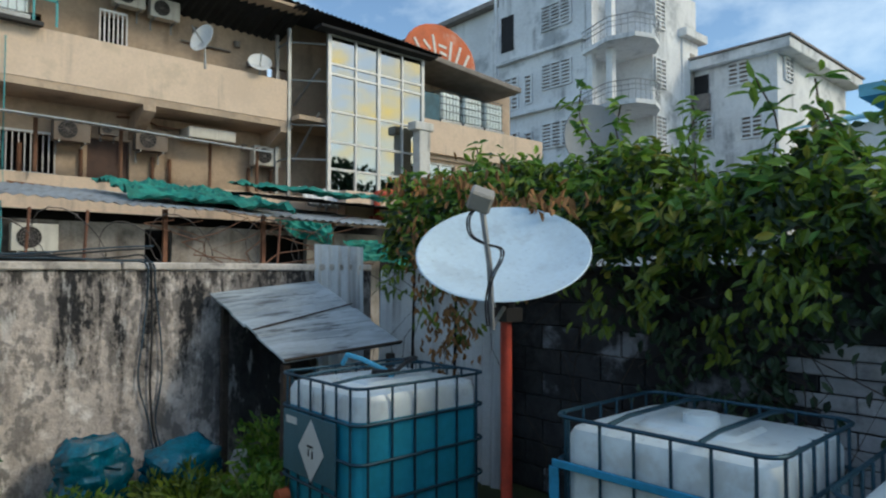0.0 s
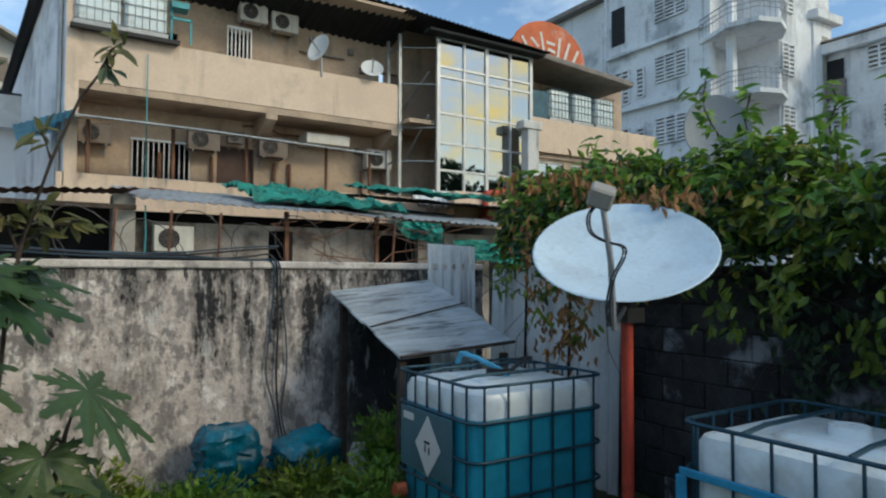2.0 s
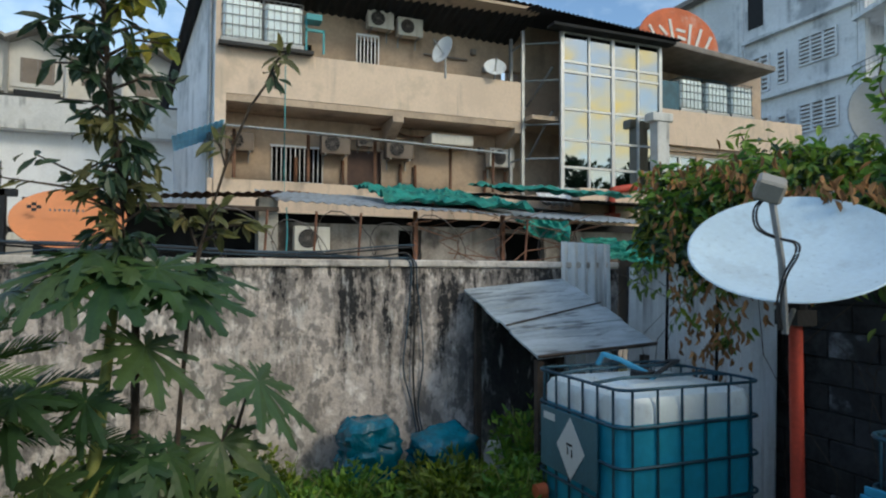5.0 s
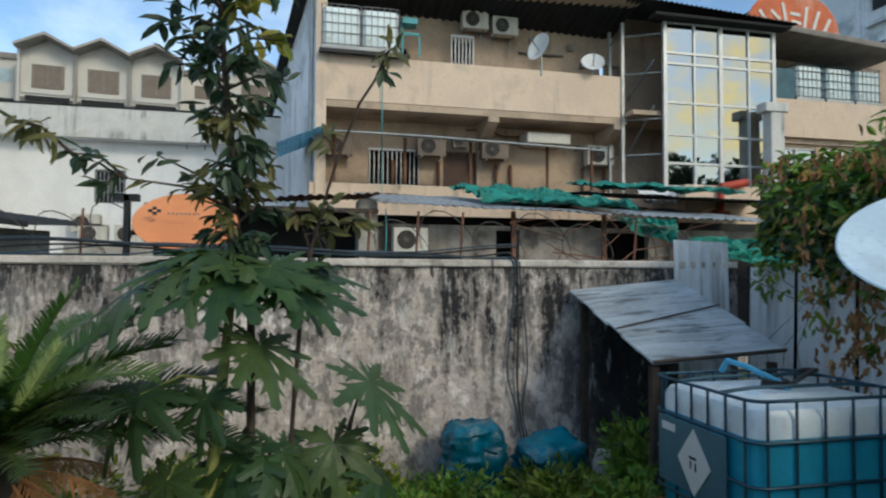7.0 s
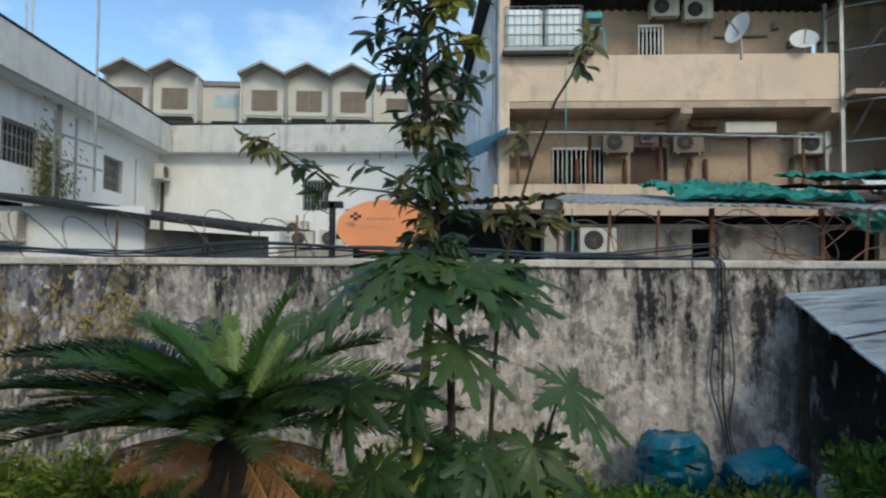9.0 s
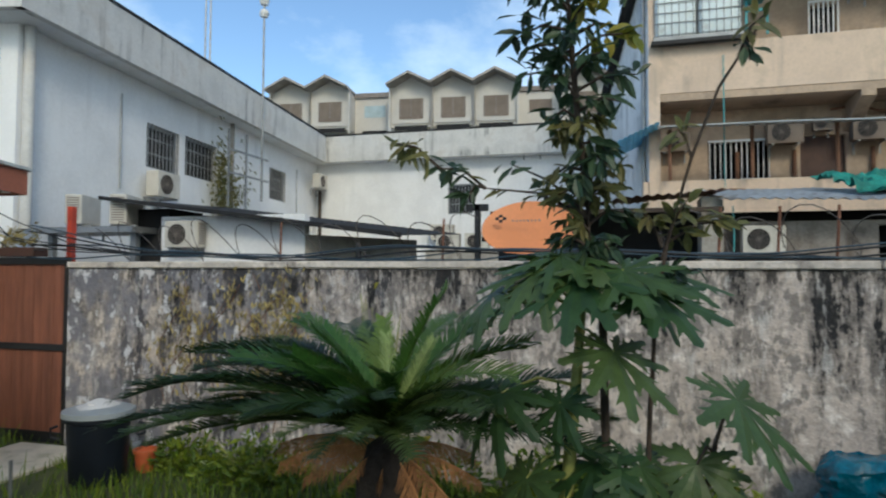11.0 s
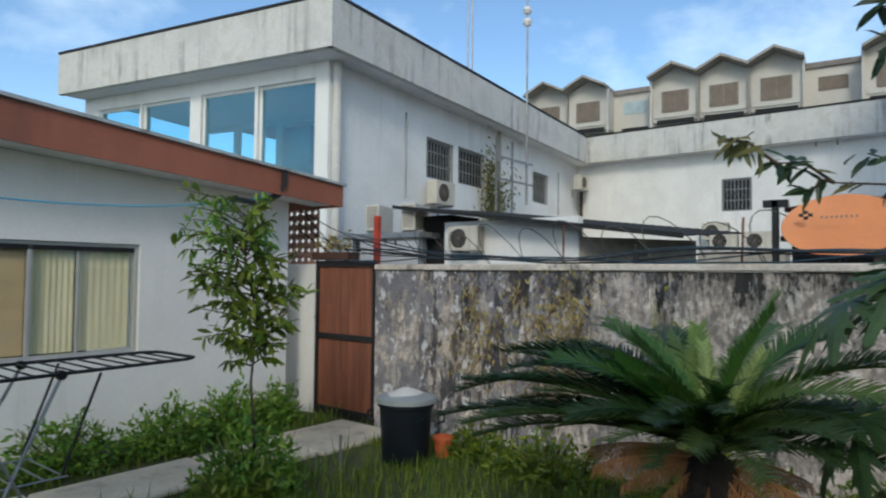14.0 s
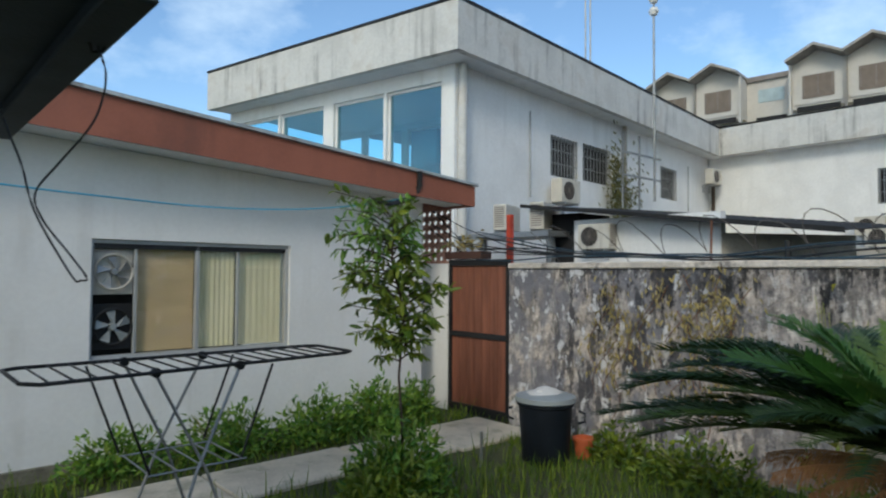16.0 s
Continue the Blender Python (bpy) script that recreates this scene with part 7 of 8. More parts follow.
cy = thing("cycad", "large cycad with dark arching fronds and a dead brown skirt", "cycad", pose(-4.12, -0.97, 0))
part("trunk", B().lathe([(0.0, -0.05), (0.17, -0.05), (0.15, 0.3), (0.16, 0.6), (0.15, 0.9), (0.10, 1.05), (0.0, 1.12)], n=14), M_TRUNK, cy, "dark scaly trunk", smooth=True)
fm1 = frond_mesh("frond", 1.12, 46, 66, M_CYCAD, seed=1)
fm2 = frond_mesh("frond", 1.2, 26, 42, M_CYCAD, seed=2)
fm3 = frond_mesh("frond", 1.0, 66, 60, M_CYCAD_M, seed=3)
fy = frond_mesh("frond", 0.66, 80, 18, M_CYCAD_Y, 46, 0.11, 0.010, seed=4)
fu = frond_mesh("frond", 0.84, 82, 26, M_CYCAD_M, 54, 0.15, 0.014, seed=5)
fd_ = frond_mesh("dead_frond", 0.62, 12, 34, M_DEAD, 38, 0.13, 0.008, 0.75, seed=6)
rq = random.Random(12)
for i in range(62):
    me = (fm2, fm1, fm2, fm3)[i % 4]
    az = i * 137.5 + rq.uniform(-14, 14)
    lift = (3, -2, -4, 0)[i % 4] + rq.uniform(-7, 9)
    size = rq.uniform(0.82, 1.05)
    if math.cos(radians(az)) > 0.4:          # the side away from the wall is shorter and held up
        lift, size = lift + 9, size * 0.72
    o = part("frond", me, None, cy)
    o.matrix_basis = pose(0, 0, 1.09, 0, -lift, az) @ Matrix.Rotation(radians(rq.uniform(-22, 22)), 4, "X") @ Matrix.Scale(size, 4)
for i in range(20):                          # the heavy side, towards the gate
    o = part("frond", (fm2, fm1, fm2)[i % 3], None, cy)
    o.matrix_basis = pose(0, 0, 1.09, 0, -rq.uniform(-3, 16), -155 + 105 * i / 19 + rq.uniform(-6, 6)) @ Matrix.Rotation(radians(rq.uniform(-22, 22)), 4, "X") @ Matrix.Scale(rq.uniform(0.95, 1.14), 4)
for i in range(6):
    o = part("upright_frond", fu, None, cy, "upright mid-green frond")
    o.matrix_basis = pose(0, 0, 1.10, 0, rq.uniform(0, 20), i * 60 + rq.uniform(-14, 14)) @ Matrix.Rotation(radians(rq.uniform(-35, 35)), 4, "X") @ Matrix.Scale(rq.uniform(0.75, 1.0), 4)
for i in range(5):
    o = part("young_frond", fy, None, cy, "pale young frond")
    o.matrix_basis = pose(0, 0, 1.10, 0, rq.uniform(0, 22), i * 72 + rq.uniform(-20, 20)) @ Matrix.Rotation(radians(rq.uniform(-60, 60)), 4, "X") @ Matrix.Scale(rq.uniform(0.75, 1.0), 4)
for az, sink, size in ((-116, 4, 1.0), (-100, 0, 1.1), (-84, 6, 0.95), (-66, 14, 0.7), (-40, 26, 0.5), (10, 34, 0.42), (52, 34, 0.85), (70, 26, 1.0), (92, 12, 0.8), (140, 8, 0.9), (200, 8, 0.9)):
    o = part("dead_frond", fd_, None, cy, "dead brown frond")
    o.matrix_basis = pose(0, 0, 1.05, 0, sink, az) @ Matrix.Rotation(radians(rq.uniform(-25, 25)), 4, "X") @ Matrix.Scale(size, 4)


# papaya leaves: nine long lobes, each cut again into side lobes, with gaps between them
def lobed_leaf(name, size, material, droop, seed):
    rl_ = random.Random(seed)
    half = ((0.08, 0.04), (0.28, 0.09), (0.40, 0.12), (0.60, 0.25), (0.53, 0.11), (0.62, 0.10), (0.79, 0.18), (0.73, 0.085), (0.82, 0.07), (0.93, 0.075), (1.0, 0.0))
    vs, fs = [], []

    def put(l, w, ang, bend):
        x, y = l * math.cos(ang) - w * math.sin(ang), l * math.sin(ang) + w * math.cos(ang)
        r = math.hypot(x, y)
        vs.append((x * size, y * size, size * (-droop * r * r - 0.18 * abs(w) + bend * l * l)))
        return len(vs) - 1

    for a, r in ((-150, 0.50), (-116, 0.70), (-78, 0.86), (-38, 0.98), (0, 1.05), (38, 0.98), (78, 0.86), (116, 0.70), (150, 0.50)):
        ang, bend, r = radians(a + rl_.uniform(-6, 6)), rl_.uniform(-0.18, 0.06), r * rl_.uniform(0.88, 1.08)
        ribs = [put(l * r, 0.0, ang, bend) for l in (0.0, 0.30, 0.46, 0.58, 0.72, 0.86, 1.0)]
        for s_ in (-1, 1):
            e = [put(l * r, s_ * w * r, ang, bend) for l, w in half[:-1]]
            for f in ((ribs[0], ribs[1], e[1], e[0]), (ribs[1], ribs[2], e[2], e[1]), (e[2], ribs[2], ribs[3], e[4]), (e[2], e[4], e[3]), (ribs[3], ribs[4], e[5], e[4]),
                      (e[5], ribs[4], e[7]), (e[5], e[7], e[6]), (ribs[4], ribs[5], e[8], e[7]), (e[8], ribs[5], e[9]), (ribs[5], ribs[6], e[9])):
                fs.append(f if s_ > 0 else f[::-1])
    me = bpy.data.meshes.new(name)
    me.from_pydata(vs, [], fs)
    me.materials.append(material)
    return me


pm = [lobed_leaf("leaf", 0.30, M_LEAF_P, d, k) for k, d in enumerate((0.10, 0.22, 0.36, 0.16, 0.45))]


def papaya(name, stem_pts, r, stem_m, crown, label, seed):
    t = thing(name, label, "papaya plant")
    part("stem", B().tube(stem_pts, [r * (1 - 0.45 * i / (len(stem_pts) - 1)) for i in range(len(stem_pts))], 10), stem_m, t, smooth=True)
    rr_ = random.Random(seed)
    for src, pos_, az, pitch, s_ in crown:
        p, q = Vector(src), Vector(pos_)
        part("petiole", B().tube([p, p.lerp(q, 0.5) + Vector((0, 0, 0.05)), q], [0.009, 0.007, 0.005], 6), stem_m if r > 0.025 else M_BARK, t)
        o = part("leaf", pm[rr_.randrange(5)], None, t)
        o.matrix_basis = pose(*q, 0, pitch * 0.85 + 8, az * 0.6 if abs(az) <= 120 else az) @ Matrix.Rotation(radians(rr_.uniform(-14, 14)), 4, "X") @ Matrix.Scale(s_ * 1.05, 4)
    return t


ptop = (-4.09, -0.04, 1.72)
papaya("papaya_plant", [(-3.95, -0.14, -0.05), (-3.94, -0.10, 0.92), (-4.05, -0.06, 1.45), ptop], 0.034, M_STEM_G, [
    (ptop, (-4.05, -0.26, 1.84), -110, 18, 1.05), (ptop, (-4.0, 0.06, 1.92), 60, 14, 1.1), (ptop, (-4.1, -0.12, 1.93), 200, 16, 1.1), (ptop, (-3.86, -0.04, 1.86), -20, 24, 1.1),
    (ptop, (-3.92, -0.2, 1.9), -60, 20, 1.0), (ptop, (-3.9, 0.14, 1.9), 40, 22, 1.0), (ptop, (-4.0, -0.12, 1.97), -20, 12, 0.95), (ptop, (-4.12, 0.3, 1.9), 90, 18, 0.95), (ptop, (-4.2, 0.16, 1.86), 110, 22, 1.0), (ptop, (-3.98, -0.42, 1.80), -100, 30, 1.0), (ptop, (-3.94, 0.26, 1.82), 70, 30, 1.0),
    ((-4.06, -0.06, 1.5), (-3.95, 0.10, 1.56), 40, 36, 1.05), ((-4.03, -0.07, 1.4), (-3.96, -0.38, 1.36), -105, 40, 1.05), ((-3.98, -0.09, 1.1), (-3.9, -0.26, 1.02), -70, 58, 0.95),
    ((-4.0, -0.08, 1.2), (-3.92, -0.12, 1.34), -40, 62, 0.7)], "papaya plant with a yellow-green stem and lobed leaves", 1)
papaya("papaya_plant", [(-3.98, 0.34, -0.05), (-4.0, 0.42, 0.8), (-4.02, 0.5, 1.2)], 0.018, M_BARK, [
    ((-4.02, 0.5, 1.2), (-3.98, 0.58, 1.38), 70, 42, 1.15), ((-4.02, 0.5, 1.15), (-3.95, 0.42, 1.12), 20, 55, 0.9), ((-4.0, 0.42, 0.9), (-3.94, 0.62, 0.95), 80, 50, 0.8)], "young papaya with drooping dark leaves", 2)
papaya("papaya_plant", [(-3.92, 0.05, -0.05), (-3.94, 0.08, 0.7), (-3.97, 0.10, 1.0)], 0.016, M_BARK, [
    ((-3.97, 0.10, 1.0), (-3.92, 0.02, 1.10), -60, 40, 1.0), ((-3.97, 0.10, 1.0), (-3.92, 0.2, 1.10), 60, 44, 1.0), ((-3.96, 0.1, 0.9), (-3.86, 0.1, 0.98), 0, 50, 1.0), ((-3.96, 0.1, 0.9), (-3.95, -0.1, 0.92), -90, 50, 0.9), ((-3.96, 0.1, 0.8), (-3.9, 0.3, 0.9), 80, 50, 0.9)], "low young papaya in the weeds", 3)


# slender trees
def slender_tree(name, trunk, r, clusters, label, seed, mats):
    t = thing(name, label, "tree")
    part("trunk", B().tube(trunk, [r * (1 - 0.6 * i / (len(trunk) - 1)) for i in range(len(trunk))], 8), M_BARK, t, smooth=True)
    rs_ = np.random.RandomState(seed)
    sets = [([], [], []) for _ in mats]
    for root, tip, n_, ln, mi in clusters:
        a, b_ = np.array(root), np.array(tip)
        mid = (a + b_) / 2 + np.array([0, 0, 0.04])
        part("branch", B().tube([tuple(a), tuple(mid), tuple(b_)], [0.008, 0.006, 0.003], 5), M_BARK, t)
        for i in range(n_):
            u = 0.25 + 0.75 * rs_.rand()
            p = a * (1 - u) + b_ * u + np.array([0, 0, 0.04 * math.sin(u * 3.1)]) + rs_.normal(0, 0.012, 3)
            d = unit((b_ - a)[None])[0] * 0.5 + rs_.normal(0, 0.55, 3) + np.array([0, 0, -0.55])
            for lst, val in zip(sets[mi], (p, d, rs_.normal(0, 0.4, 3) + np.array([0.5, -0.1, 0.8]))):
                lst.append(val)
    for (cs, ds, ns), (mm, ln, wd, lab) in zip(sets, mats):
        if cs:
            me = leaf_mass("leaves", cs, ds, ns, ln, wd, "long", 0.15, seed)
            me.materials.append(mm)
            part("leaves", me, None, t, lab, kind="stuff")
    return t


rt = random.Random(21)
trunk = [(-3.94, 0.07, -0.05), (-3.94, 0.07, 0.93), (-4.08, 0.05, 1.68), (-4.09, 0.0, 1.91), (-4.0, -0.01, 2.22), (-3.82, -0.04, 2.56), (-3.70, -0.06, 2.88), (-3.60, -0.08, 3.2), (-3.56, -0.09, 3.5)]


def on_trunk(tr, z):
    for a, b_ in zip(tr, tr[1:]):
        if a[2] <= z <= b_[2]:
            u = (z - a[2]) / (b_[2] - a[2])
            return tuple(a[k] + (b_[k] - a[k]) * u for k in range(3))
    return tr[-1]


cl = []
for i in range(64):
    z = 1.95 + 1.6 * (i / 64)
    p = on_trunk(trunk, z)
    a = i * 2.4
    ln = (0.15 if z < 2.55 else 0.24) * rt.uniform(0.7, 1.15)
    cl.append((p, (p[0] + ln * math.cos(a), p[1] + ln * math.sin(a), p[2] + rt.uniform(-0.05, 0.09)), 15 if z > 2.5 else 14, 0.1, 1 if 2.05 < z < 2.55 and rt.random() < 0.7 else (2 if rt.random() < 0.06 else 0)))
b0 = on_trunk(trunk, 2.14)
cl += [(b0, (-4.0, -0.46, 2.27), 7, 0.12, 1), ((-4.0, -0.46, 2.27), (-3.94, -0.66, 2.36), 14, 0.12, 0), ((-3.94, -0.66, 2.36), (-3.86, -0.86, 2.47), 18, 0.12, 1), (b0, (-4.02, -0.35, 2.38), 10, 0.12, 0), ((-4.0, -0.46, 2.27), (-3.98, -0.55, 2.22), 10, 0.12, 0)]
slender_tree("slender_tree", trunk, 0.021, cl, "slender dark tree with long drooping leaves", 31, [(M_LEAF_D, 0.10, 0.036, ""), (M_LEAF_O, 0.10, 0.034, "olive leaves"), (M_LEAF_Y, 0.11, 0.042, "yellowing leaves")])
tr2 = [(-3.96, 0.2, -0.05), (-3.94, 0.23, 0.93), (-4.02, 0.24, 1.23), (-4.08, 0.27, 1.68), (-4.09, 0.32, 2.02), (-4.04, 0.42, 2.38), (-3.97, 0.52, 2.65), (-3.89, 0.65, 2.85)]
cl2 = [((-3.93, 0.59, 2.76), (-3.87, 0.68, 2.90), 9, 0.1, 1), ((-3.93, 0.6, 2.78), (-3.86, 0.62, 2.72), 6, 0.1, 0), ((-4.04, 0.42, 2.38), (-4.03, 0.36, 2.5), 7, 0.1, 1), ((-4.09, 0.32, 2.02), (-4.02, 0.58, 2.10), 18, 0.1, 1), ((-4.09, 0.3, 1.95), (-4.02, 0.40, 2.2), 16, 0.1, 1), ((-4.08, 0.28, 1.8), (-4.0, 0.42, 1.9), 12, 0.1, 0), ((-4.09, 0.3, 2.0), (-4.05, 0.22, 2.15), 12, 0.1, 1)]
slender_tree("sapling", tr2, 0.013, cl2, "thin sapling with sparse olive leaves", 33, [(M_LEAF_D, 0.10, 0.036, ""), (M_LEAF_O, 0.105, 0.038, "olive leaves")])

# shrub by the path
cl3 = []
str_ = [(-4.3, -4.62, -0.05), (-4.28, -4.6, 0.5), (-4.22, -4.58, 1.0), (-4.3, -4.62, 1.5), (-4.2, -4.66, 2.0), (-4.22, -4.68, 2.35)]
for i in range(74):
    z = 1.12 + 1.25 * (i / 74)
    p = on_trunk(str_, z)
    a = i * 2.4
    ln = 0.36 * rt.uniform(0.6, 1.2) * (0.45 + 0.75 * math.sin(min(1, (z - 1.0) / 1.42) * 2.6)) + 0.06
    cl3.append((p, (p[0] + ln * math.cos(a) * 0.9 + 0.08 * (z - 1), p[1] + ln * math.sin(a) * 0.9 - 0.05 * (z - 1), p[2] + rt.uniform(0.02, 0.22)), 17, 0.1, 0 if z < 1.9 or rt.random() < 0.5 else 1))
slender_tree("shrub", str_, 0.014, cl3, "leafy bright green shrub beside the path", 41, [(M_LEAF_V, 0.11, 0.040, ""), (M_LEAF_S, 0.10, 0.038, "")])


def far_tree(x, y, h_, r, seed):
    """A broad tree: tapered trunk, limbs, and clumps of leaves with gaps between them."""
    rs_ = np.random.RandomState(seed)
    t = thing("far_tree", "broad dark green tree beyond the houses, mirrored in the glass", "tree", pose(x, y, 0), "trees beyond the houses")
    part("trunk", B().tube([(0, 0, -0.1), (0.1, 0, h_ * 0.3), (0, 0.1, h_ * 0.6)], [0.35, 0.26, 0.14], 8), M_BARK, t, smooth=True)
    cs, ds, ns = [], [], []
    for k in range(16):
        a, el = rs_.uniform(0, 6.28), rs_.uniform(-0.2, 1.4)
        q = np.array([r * math.cos(a) * math.cos(el), r * math.sin(a) * math.cos(el), h_ * 0.66 + h_ * 0.3 * math.sin(el)]) * np.array([0.75, 0.75, 1.0])
        part("limb", B().tube([(0, 0.05, h_ * 0.45), tuple(q * np.array([0.5, 0.5, 0.8])), tuple(q)], [0.12, 0.08, 0.03], 5), M_BARK, t)
        v_ = unit(rs_.normal(0, 1, (110, 3)))
        cs.append(q + v_ * rs_.uniform(0.5, 1.35, (110, 1)))
        ds.append(v_ + rs_.normal(0, 0.6, (110, 3)))
        ns.append(v_ + rs_.normal(0, 0.6, (110, 3)))
    me = leaf_mass("leaves", np.concatenate(cs), np.concatenate(ds), np.concatenate(ns), 0.62, 0.34, "oval", 0.15, seed)
    me.materials.append(M_LEAF_D)
    part("crown", me, None, t, kind="stuff")


for k, (x, y, h_) in enumerate(((32.0, 34.0, 11.5), (30.5, 39.0, 14.2), (28.0, 43.0, 12.8), (26.0, 47.5, 14.6), (23.5, 52.0, 12.5))):
    far_tree(x, y, h_, 3.6, 60 + k)


def bush(name, cx, cy_, w, d, h_, n_, ln, wd, material, label, seed, shape="oval"):
    rs_ = np.random.RandomState(seed)
    v = unit(rs_.normal(0, 1, (n_, 3)))
    r = rs_.rand(n_) ** 0.4
    lump = 1 + 0.25 * np.sin(v[:, 0] * 7 + seed) * np.cos(v[:, 1] * 6)
    c = np.stack([cx + v[:, 0] * r * w * lump, cy_ + v[:, 1] * r * d * lump, np.abs(v[:, 2]) * r * h_ * lump + 0.02], 1)
    al = unit(v * 0.6 + rs_.normal(0, 0.5, (n_, 3)) + np.array([0, 0, 0.35]))
    me = leaf_mass("leaves", c, al, v + np.array([0, 0, 0.7]) + rs_.normal(0, 0.3, (n_, 3)), ln, wd, shape, 0.15, seed)
    me.materials.append(material)
    t = thing(name, label, "weeds" if "weed" in name else "bush")
    part("leaves", me, None, t, kind="stuff")
    st_ = B()
    for i in range(14):
        a = rs_.uniform(0, 6.28)
        st_.tube([(cx, cy_, -0.03), (cx + 0.4 * w * math.cos(a), cy_ + 0.4 * d * math.sin(a), h_ * 0.5), (cx + 0.7 * w * math.cos(a), cy_ + 0.7 * d * math.sin(a), h_ * rs_.uniform(0.7, 1.0))], 0.004, 4)
    part("stem_tangle", st_, M_STEM_G, t, kind="stuff")
    return t


for k, (cx, cy_, w, d, h_, n_) in enumerate(((-4.25, -4.55, 0.42, 0.42, 0.62, 700), (-3.95, -4.4, 0.35, 0.35, 0.4, 400), (-4.6, -6.5, 0.5, 0.28, 0.5, 500), (-5.4, -6.55, 0.5, 0.28, 0.55, 550), (-3.6, -6.55, 0.55, 0.25, 0.5, 500), (-2.6, -6.6, 0.5, 0.22, 0.42, 350), (-6.1, -6.65, 0.35, 0.2, 0.5, 350))):
    bush("weed_clump", cx, cy_, w, d, h_, int(n_ * 2.2), 0.085, 0.032, M_LEAF_S if k != 1 else M_LEAF_V, "bright green weeds along the path", 50 + k)
for k, (cx, cy_, w, d, h_, n_, mm) in enumerate(((-6.4, 0.7, 0.4, 0.45, 0.42, 450, M_LEAF_V), (-6.0, 1.5, 0.35, 0.5, 0.28, 400, M_LEAF_S), (-6.0, 2.3, 0.4, 0.5, 0.3, 450, M_LEAF_V), (-6.2, 3.2, 0.4, 0.35, 0.62, 500, M_LEAF_V), (-6.3, -0.4, 0.4, 0.5, 0.5, 420, M_LEAF_S), (-5.7, -0.05, 0.5, 0.4, 0.55, 500, M_LEAF_V), (-6.2, -1.5, 0.4, 0.7, 0.5, 450, M_LEAF_S), (-6.3, -3.0, 0.35, 0.6, 0.4, 450, M_LEAF_V), (-6.5, -3.9, 0.25, 0.35, 0.35, 250, M_LEAF_S), (-5.2, 2.6, 0.3, 0.3, 0.5, 300, M_LEAF_V), (-5.6, 2.2, 0.35, 0.35, 0.4, 350, M_LEAF_V), (-5.6, 0.9, 0.45, 0.45, 0.3, 400, M_LEAF_V))):
    bush("weed_clump", cx, cy_, w, d, h_, int(n_ * 1.7), 0.085, 0.034, M_LEAF_S if k % 2 and cy_ > 0.5 else M_LEAF_V, "low weeds at the foot of the yard wall", 80 + k)
# bright young plant before the wall
bush("weed_plant", -6.6, -1.95, 0.22, 0.3, 1.75, 60, 0.15, 0.07, M_LEAF_Y, "tall yellow-green weed against the wall", 99)

# climbing remnants on the wall and on the white building
cs, ds, ns = [], [], []
stc = B()
for k in range(16):
    y0, z0 = rt.uniform(-4.5, -3.0), rt.uniform(0.3, 0.9)
    pts = [(WX + 0.012, y0 + 0.14 * math.sin(j * 0.9 + k) + 0.02 * j, z0 + 0.16 * j) for j in range(8)]
    pts = [p for p in pts if p[2] < 1.95]
    stc.tube(pts, 0.004, 4)
    for p in pts[2:]:
        for q in range(7):
            cs.append((WX + 0.03 + 0.03 * rp_.rand(), p[1] + rp_.normal(0, 0.09), min(1.95, p[2] + rp_.normal(0, 0.07))))
            ds.append((0.1, rp_.normal(0, 0.5), -1))
            ns.append((1, rp_.normal(0, 0.5), rp_.normal(0, 0.5)))
crp = thing("dry_creeper", "withered yellow creeper clinging to the yard wall", "creeper")
me = leaf_mass("leaves", cs, ds, ns, 0.07, 0.022, "oval", 0.3, 17)
me.materials.append(M_DRYVINE)
part("leaves", me, None, crp, kind="stuff")
part("stem_tangle", stc, M_PIPE, crp, kind="stuff")
cs, ds, ns = [], [], []
for (px, pz, sx, sz, k) in ((-15.75, 4.5, 0.2, 0.45, 300), (-15.9, 3.75, 0.35, 0.3, 200), (-16.6, 4.2, 0.3, 0.5, 110)):
    yy = -10.0 + (px + 15) * 0.115
    for i in range(k):
        cs.append((px + rp_.normal(0, sx), yy + 0.12 * rp_.rand() + 0.05, pz + rp_.normal(0, sz)))
        ds.append((rp_.normal(0, 0.6), 0.4, -0.8))
        ns.append((rp_.normal(0, 0.4), 1, 0.4))
me = leaf_mass("leaves", cs, ds, ns, 0.14, 0.07, "oval", 0.2, 18)
me.materials.append(M_LEAF_O)
crw = thing("wall_creeper", "olive creeper hanging by the barred windows", "creeper")
part("leaves", me, None, crw, kind="stuff")
cs, ds, ns = [], [], []
for i in range(120):
    cs.append((-6.9 + rp_.normal(0, 0.08), -6.6 + rp_.normal(0, 0.16), 2.18 + abs(rp_.normal(0, 0.09))))
    ds.append(rp_.normal(0, 1, 3) + np.array([0, 0, 0.4]))
    ns.append(rp_.normal(0, 1, 3))
me = leaf_mass("leaves", cs, ds, ns, 0.09, 0.03, "oval", 0.2, 19)
me.materials.append(M_DRYVINE)
part("leaves", me, None, tagged(new("beam_plant"), "withered plant growing on the gate beam", "plant"), kind="stuff")

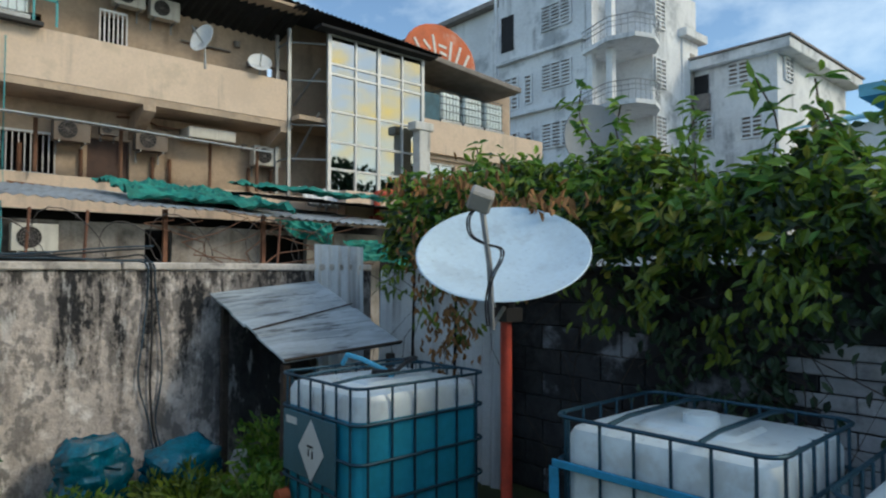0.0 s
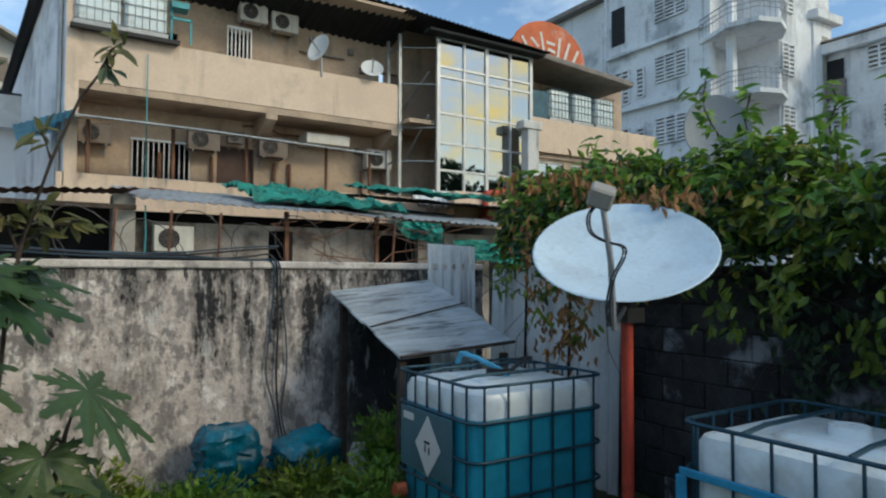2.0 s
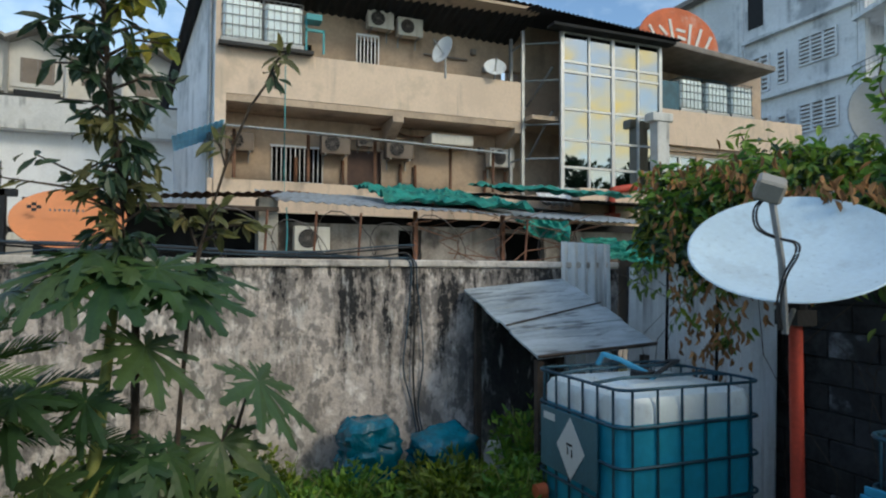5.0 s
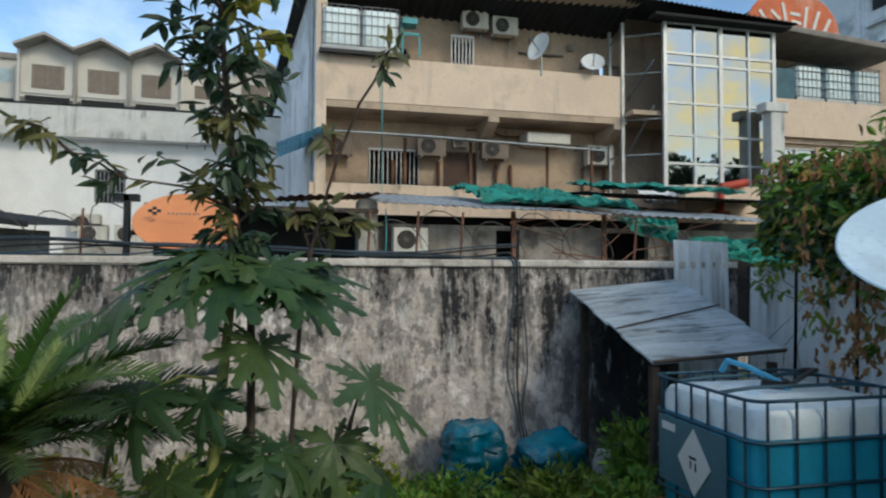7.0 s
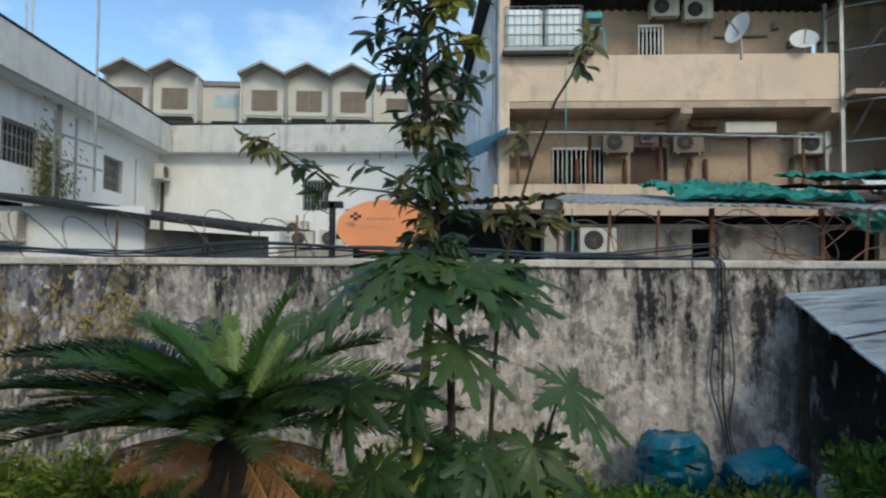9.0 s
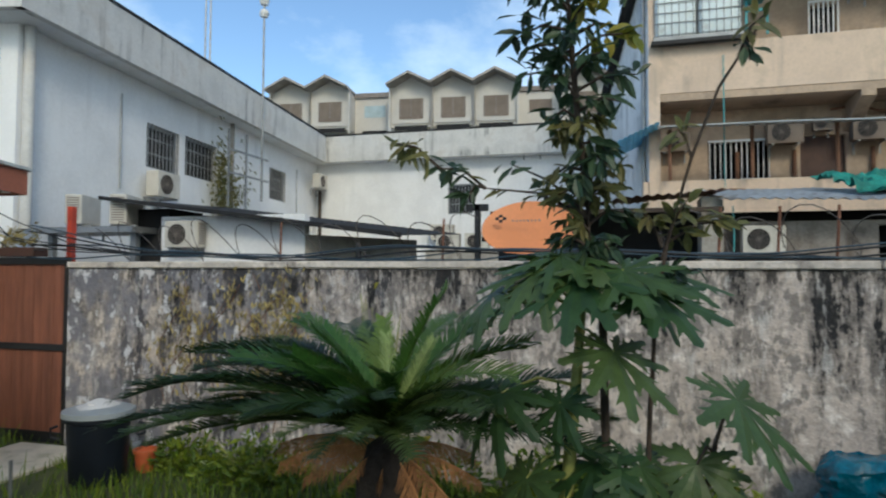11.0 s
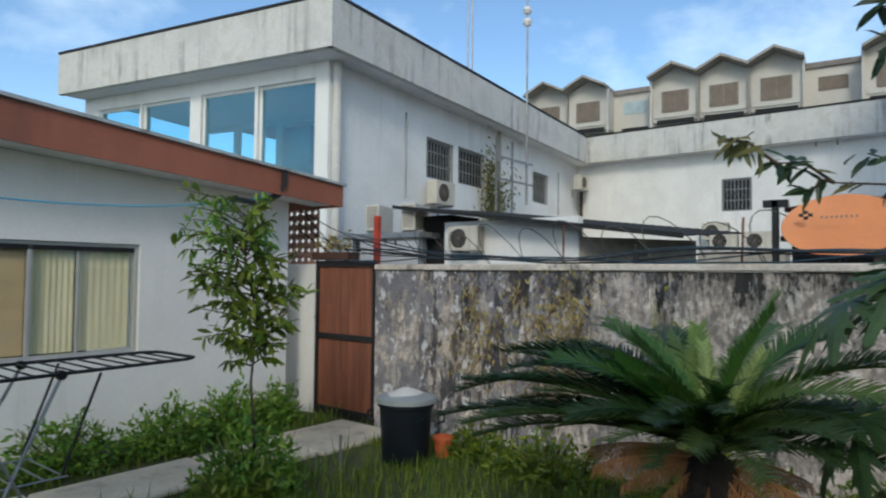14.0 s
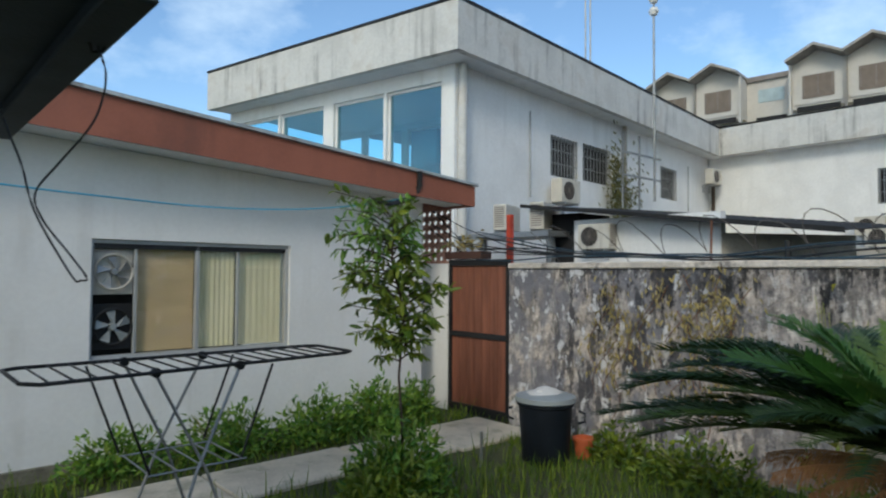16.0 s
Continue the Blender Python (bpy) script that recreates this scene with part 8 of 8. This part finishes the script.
# grass, only where the yard lies open
n_ = 44000
gx, gy = rp_.uniform(-6.8, 1.0, n_), rp_.uniform(-6.7, 4.2, n_)
keep = ((np.hypot(gx + 1.0, gy) > 3.6) | (rp_.rand(n_) < 0.35)) & ~((gy < -5.2) & (gy > -6.2) & (gx > -6.75)) & ~((gx > -5.2) & (gx < -4.0) & (gy > 2.6))
bare = (np.hypot(gx + 5.6, gy + 5.0) < 0.45) & (rp_.rand(n_) < 0.8)
gx, gy = gx[keep & ~bare], gy[keep & ~bare]
k = len(gx)
hh = rp_.uniform(0.05, 0.15, k) + 0.14 * (rp_.rand(k) < 0.08)
a = rp_.uniform(0, 6.28, k)
ben = rp_.uniform(0.15, 0.7, k)
dx, dy = np.cos(a), np.sin(a)
w = 0.006
v = np.stack([np.stack([gx - dy * w, gy + dx * w, 0 * gx - 0.005], 1), np.stack([gx + dy * w, gy - dx * w, 0 * gx - 0.005], 1),
              np.stack([gx + dx * hh * ben * 0.4 + dy * w * 0.7, gy + dy * hh * ben * 0.4 - dx * w * 0.7, hh * 0.6], 1), np.stack([gx + dx * hh * ben * 0.4 - dy * w * 0.7, gy + dy * hh * ben * 0.4 + dx * w * 0.7, hh * 0.6], 1),
              np.stack([gx + dx * hh * ben, gy + dy * hh * ben, hh], 1)], 1).reshape(-1, 3)
o = (np.arange(k) * 5)[:, None]
me = bpy.data.meshes.new("grass")
me.from_pydata(v.tolist(), [], (np.array([[0, 1, 2, 3]]) + o).tolist() + (np.array([[3, 2, 4]]) + o).tolist())
me.materials.append(M_GRASS)
tagged(new("grass", me), "rough green grass in the yard", "grass", kind="stuff")

# blocks of the side wall, proud of their joints; thinner courses behind the white tanks
def block_mesh(h_, material):
    me = B().box((-0.196, -0.02, -h_), (0.196, 0.012, h_)).mesh("block", bev=0.007)
    me.materials.append(material)
    return me


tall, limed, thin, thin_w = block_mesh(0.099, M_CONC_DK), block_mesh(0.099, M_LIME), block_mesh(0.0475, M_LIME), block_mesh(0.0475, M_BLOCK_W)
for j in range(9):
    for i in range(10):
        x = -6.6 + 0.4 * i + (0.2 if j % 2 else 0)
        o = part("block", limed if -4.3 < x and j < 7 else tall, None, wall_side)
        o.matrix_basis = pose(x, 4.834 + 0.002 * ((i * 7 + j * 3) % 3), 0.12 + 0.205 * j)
for j in range(17):
    for i in range(10):
        x = -2.6 + 0.4 * i + (0.2 if j % 2 else 0)
        if x < 1.4:
            o = part("block", thin_w if x > -2.3 and j < 14 else thin, None, wall_side)
            o.matrix_basis = pose(x, 4.832 + 0.003 * ((i * 7 + j * 3) % 3), 0.07 + 0.1045 * j)
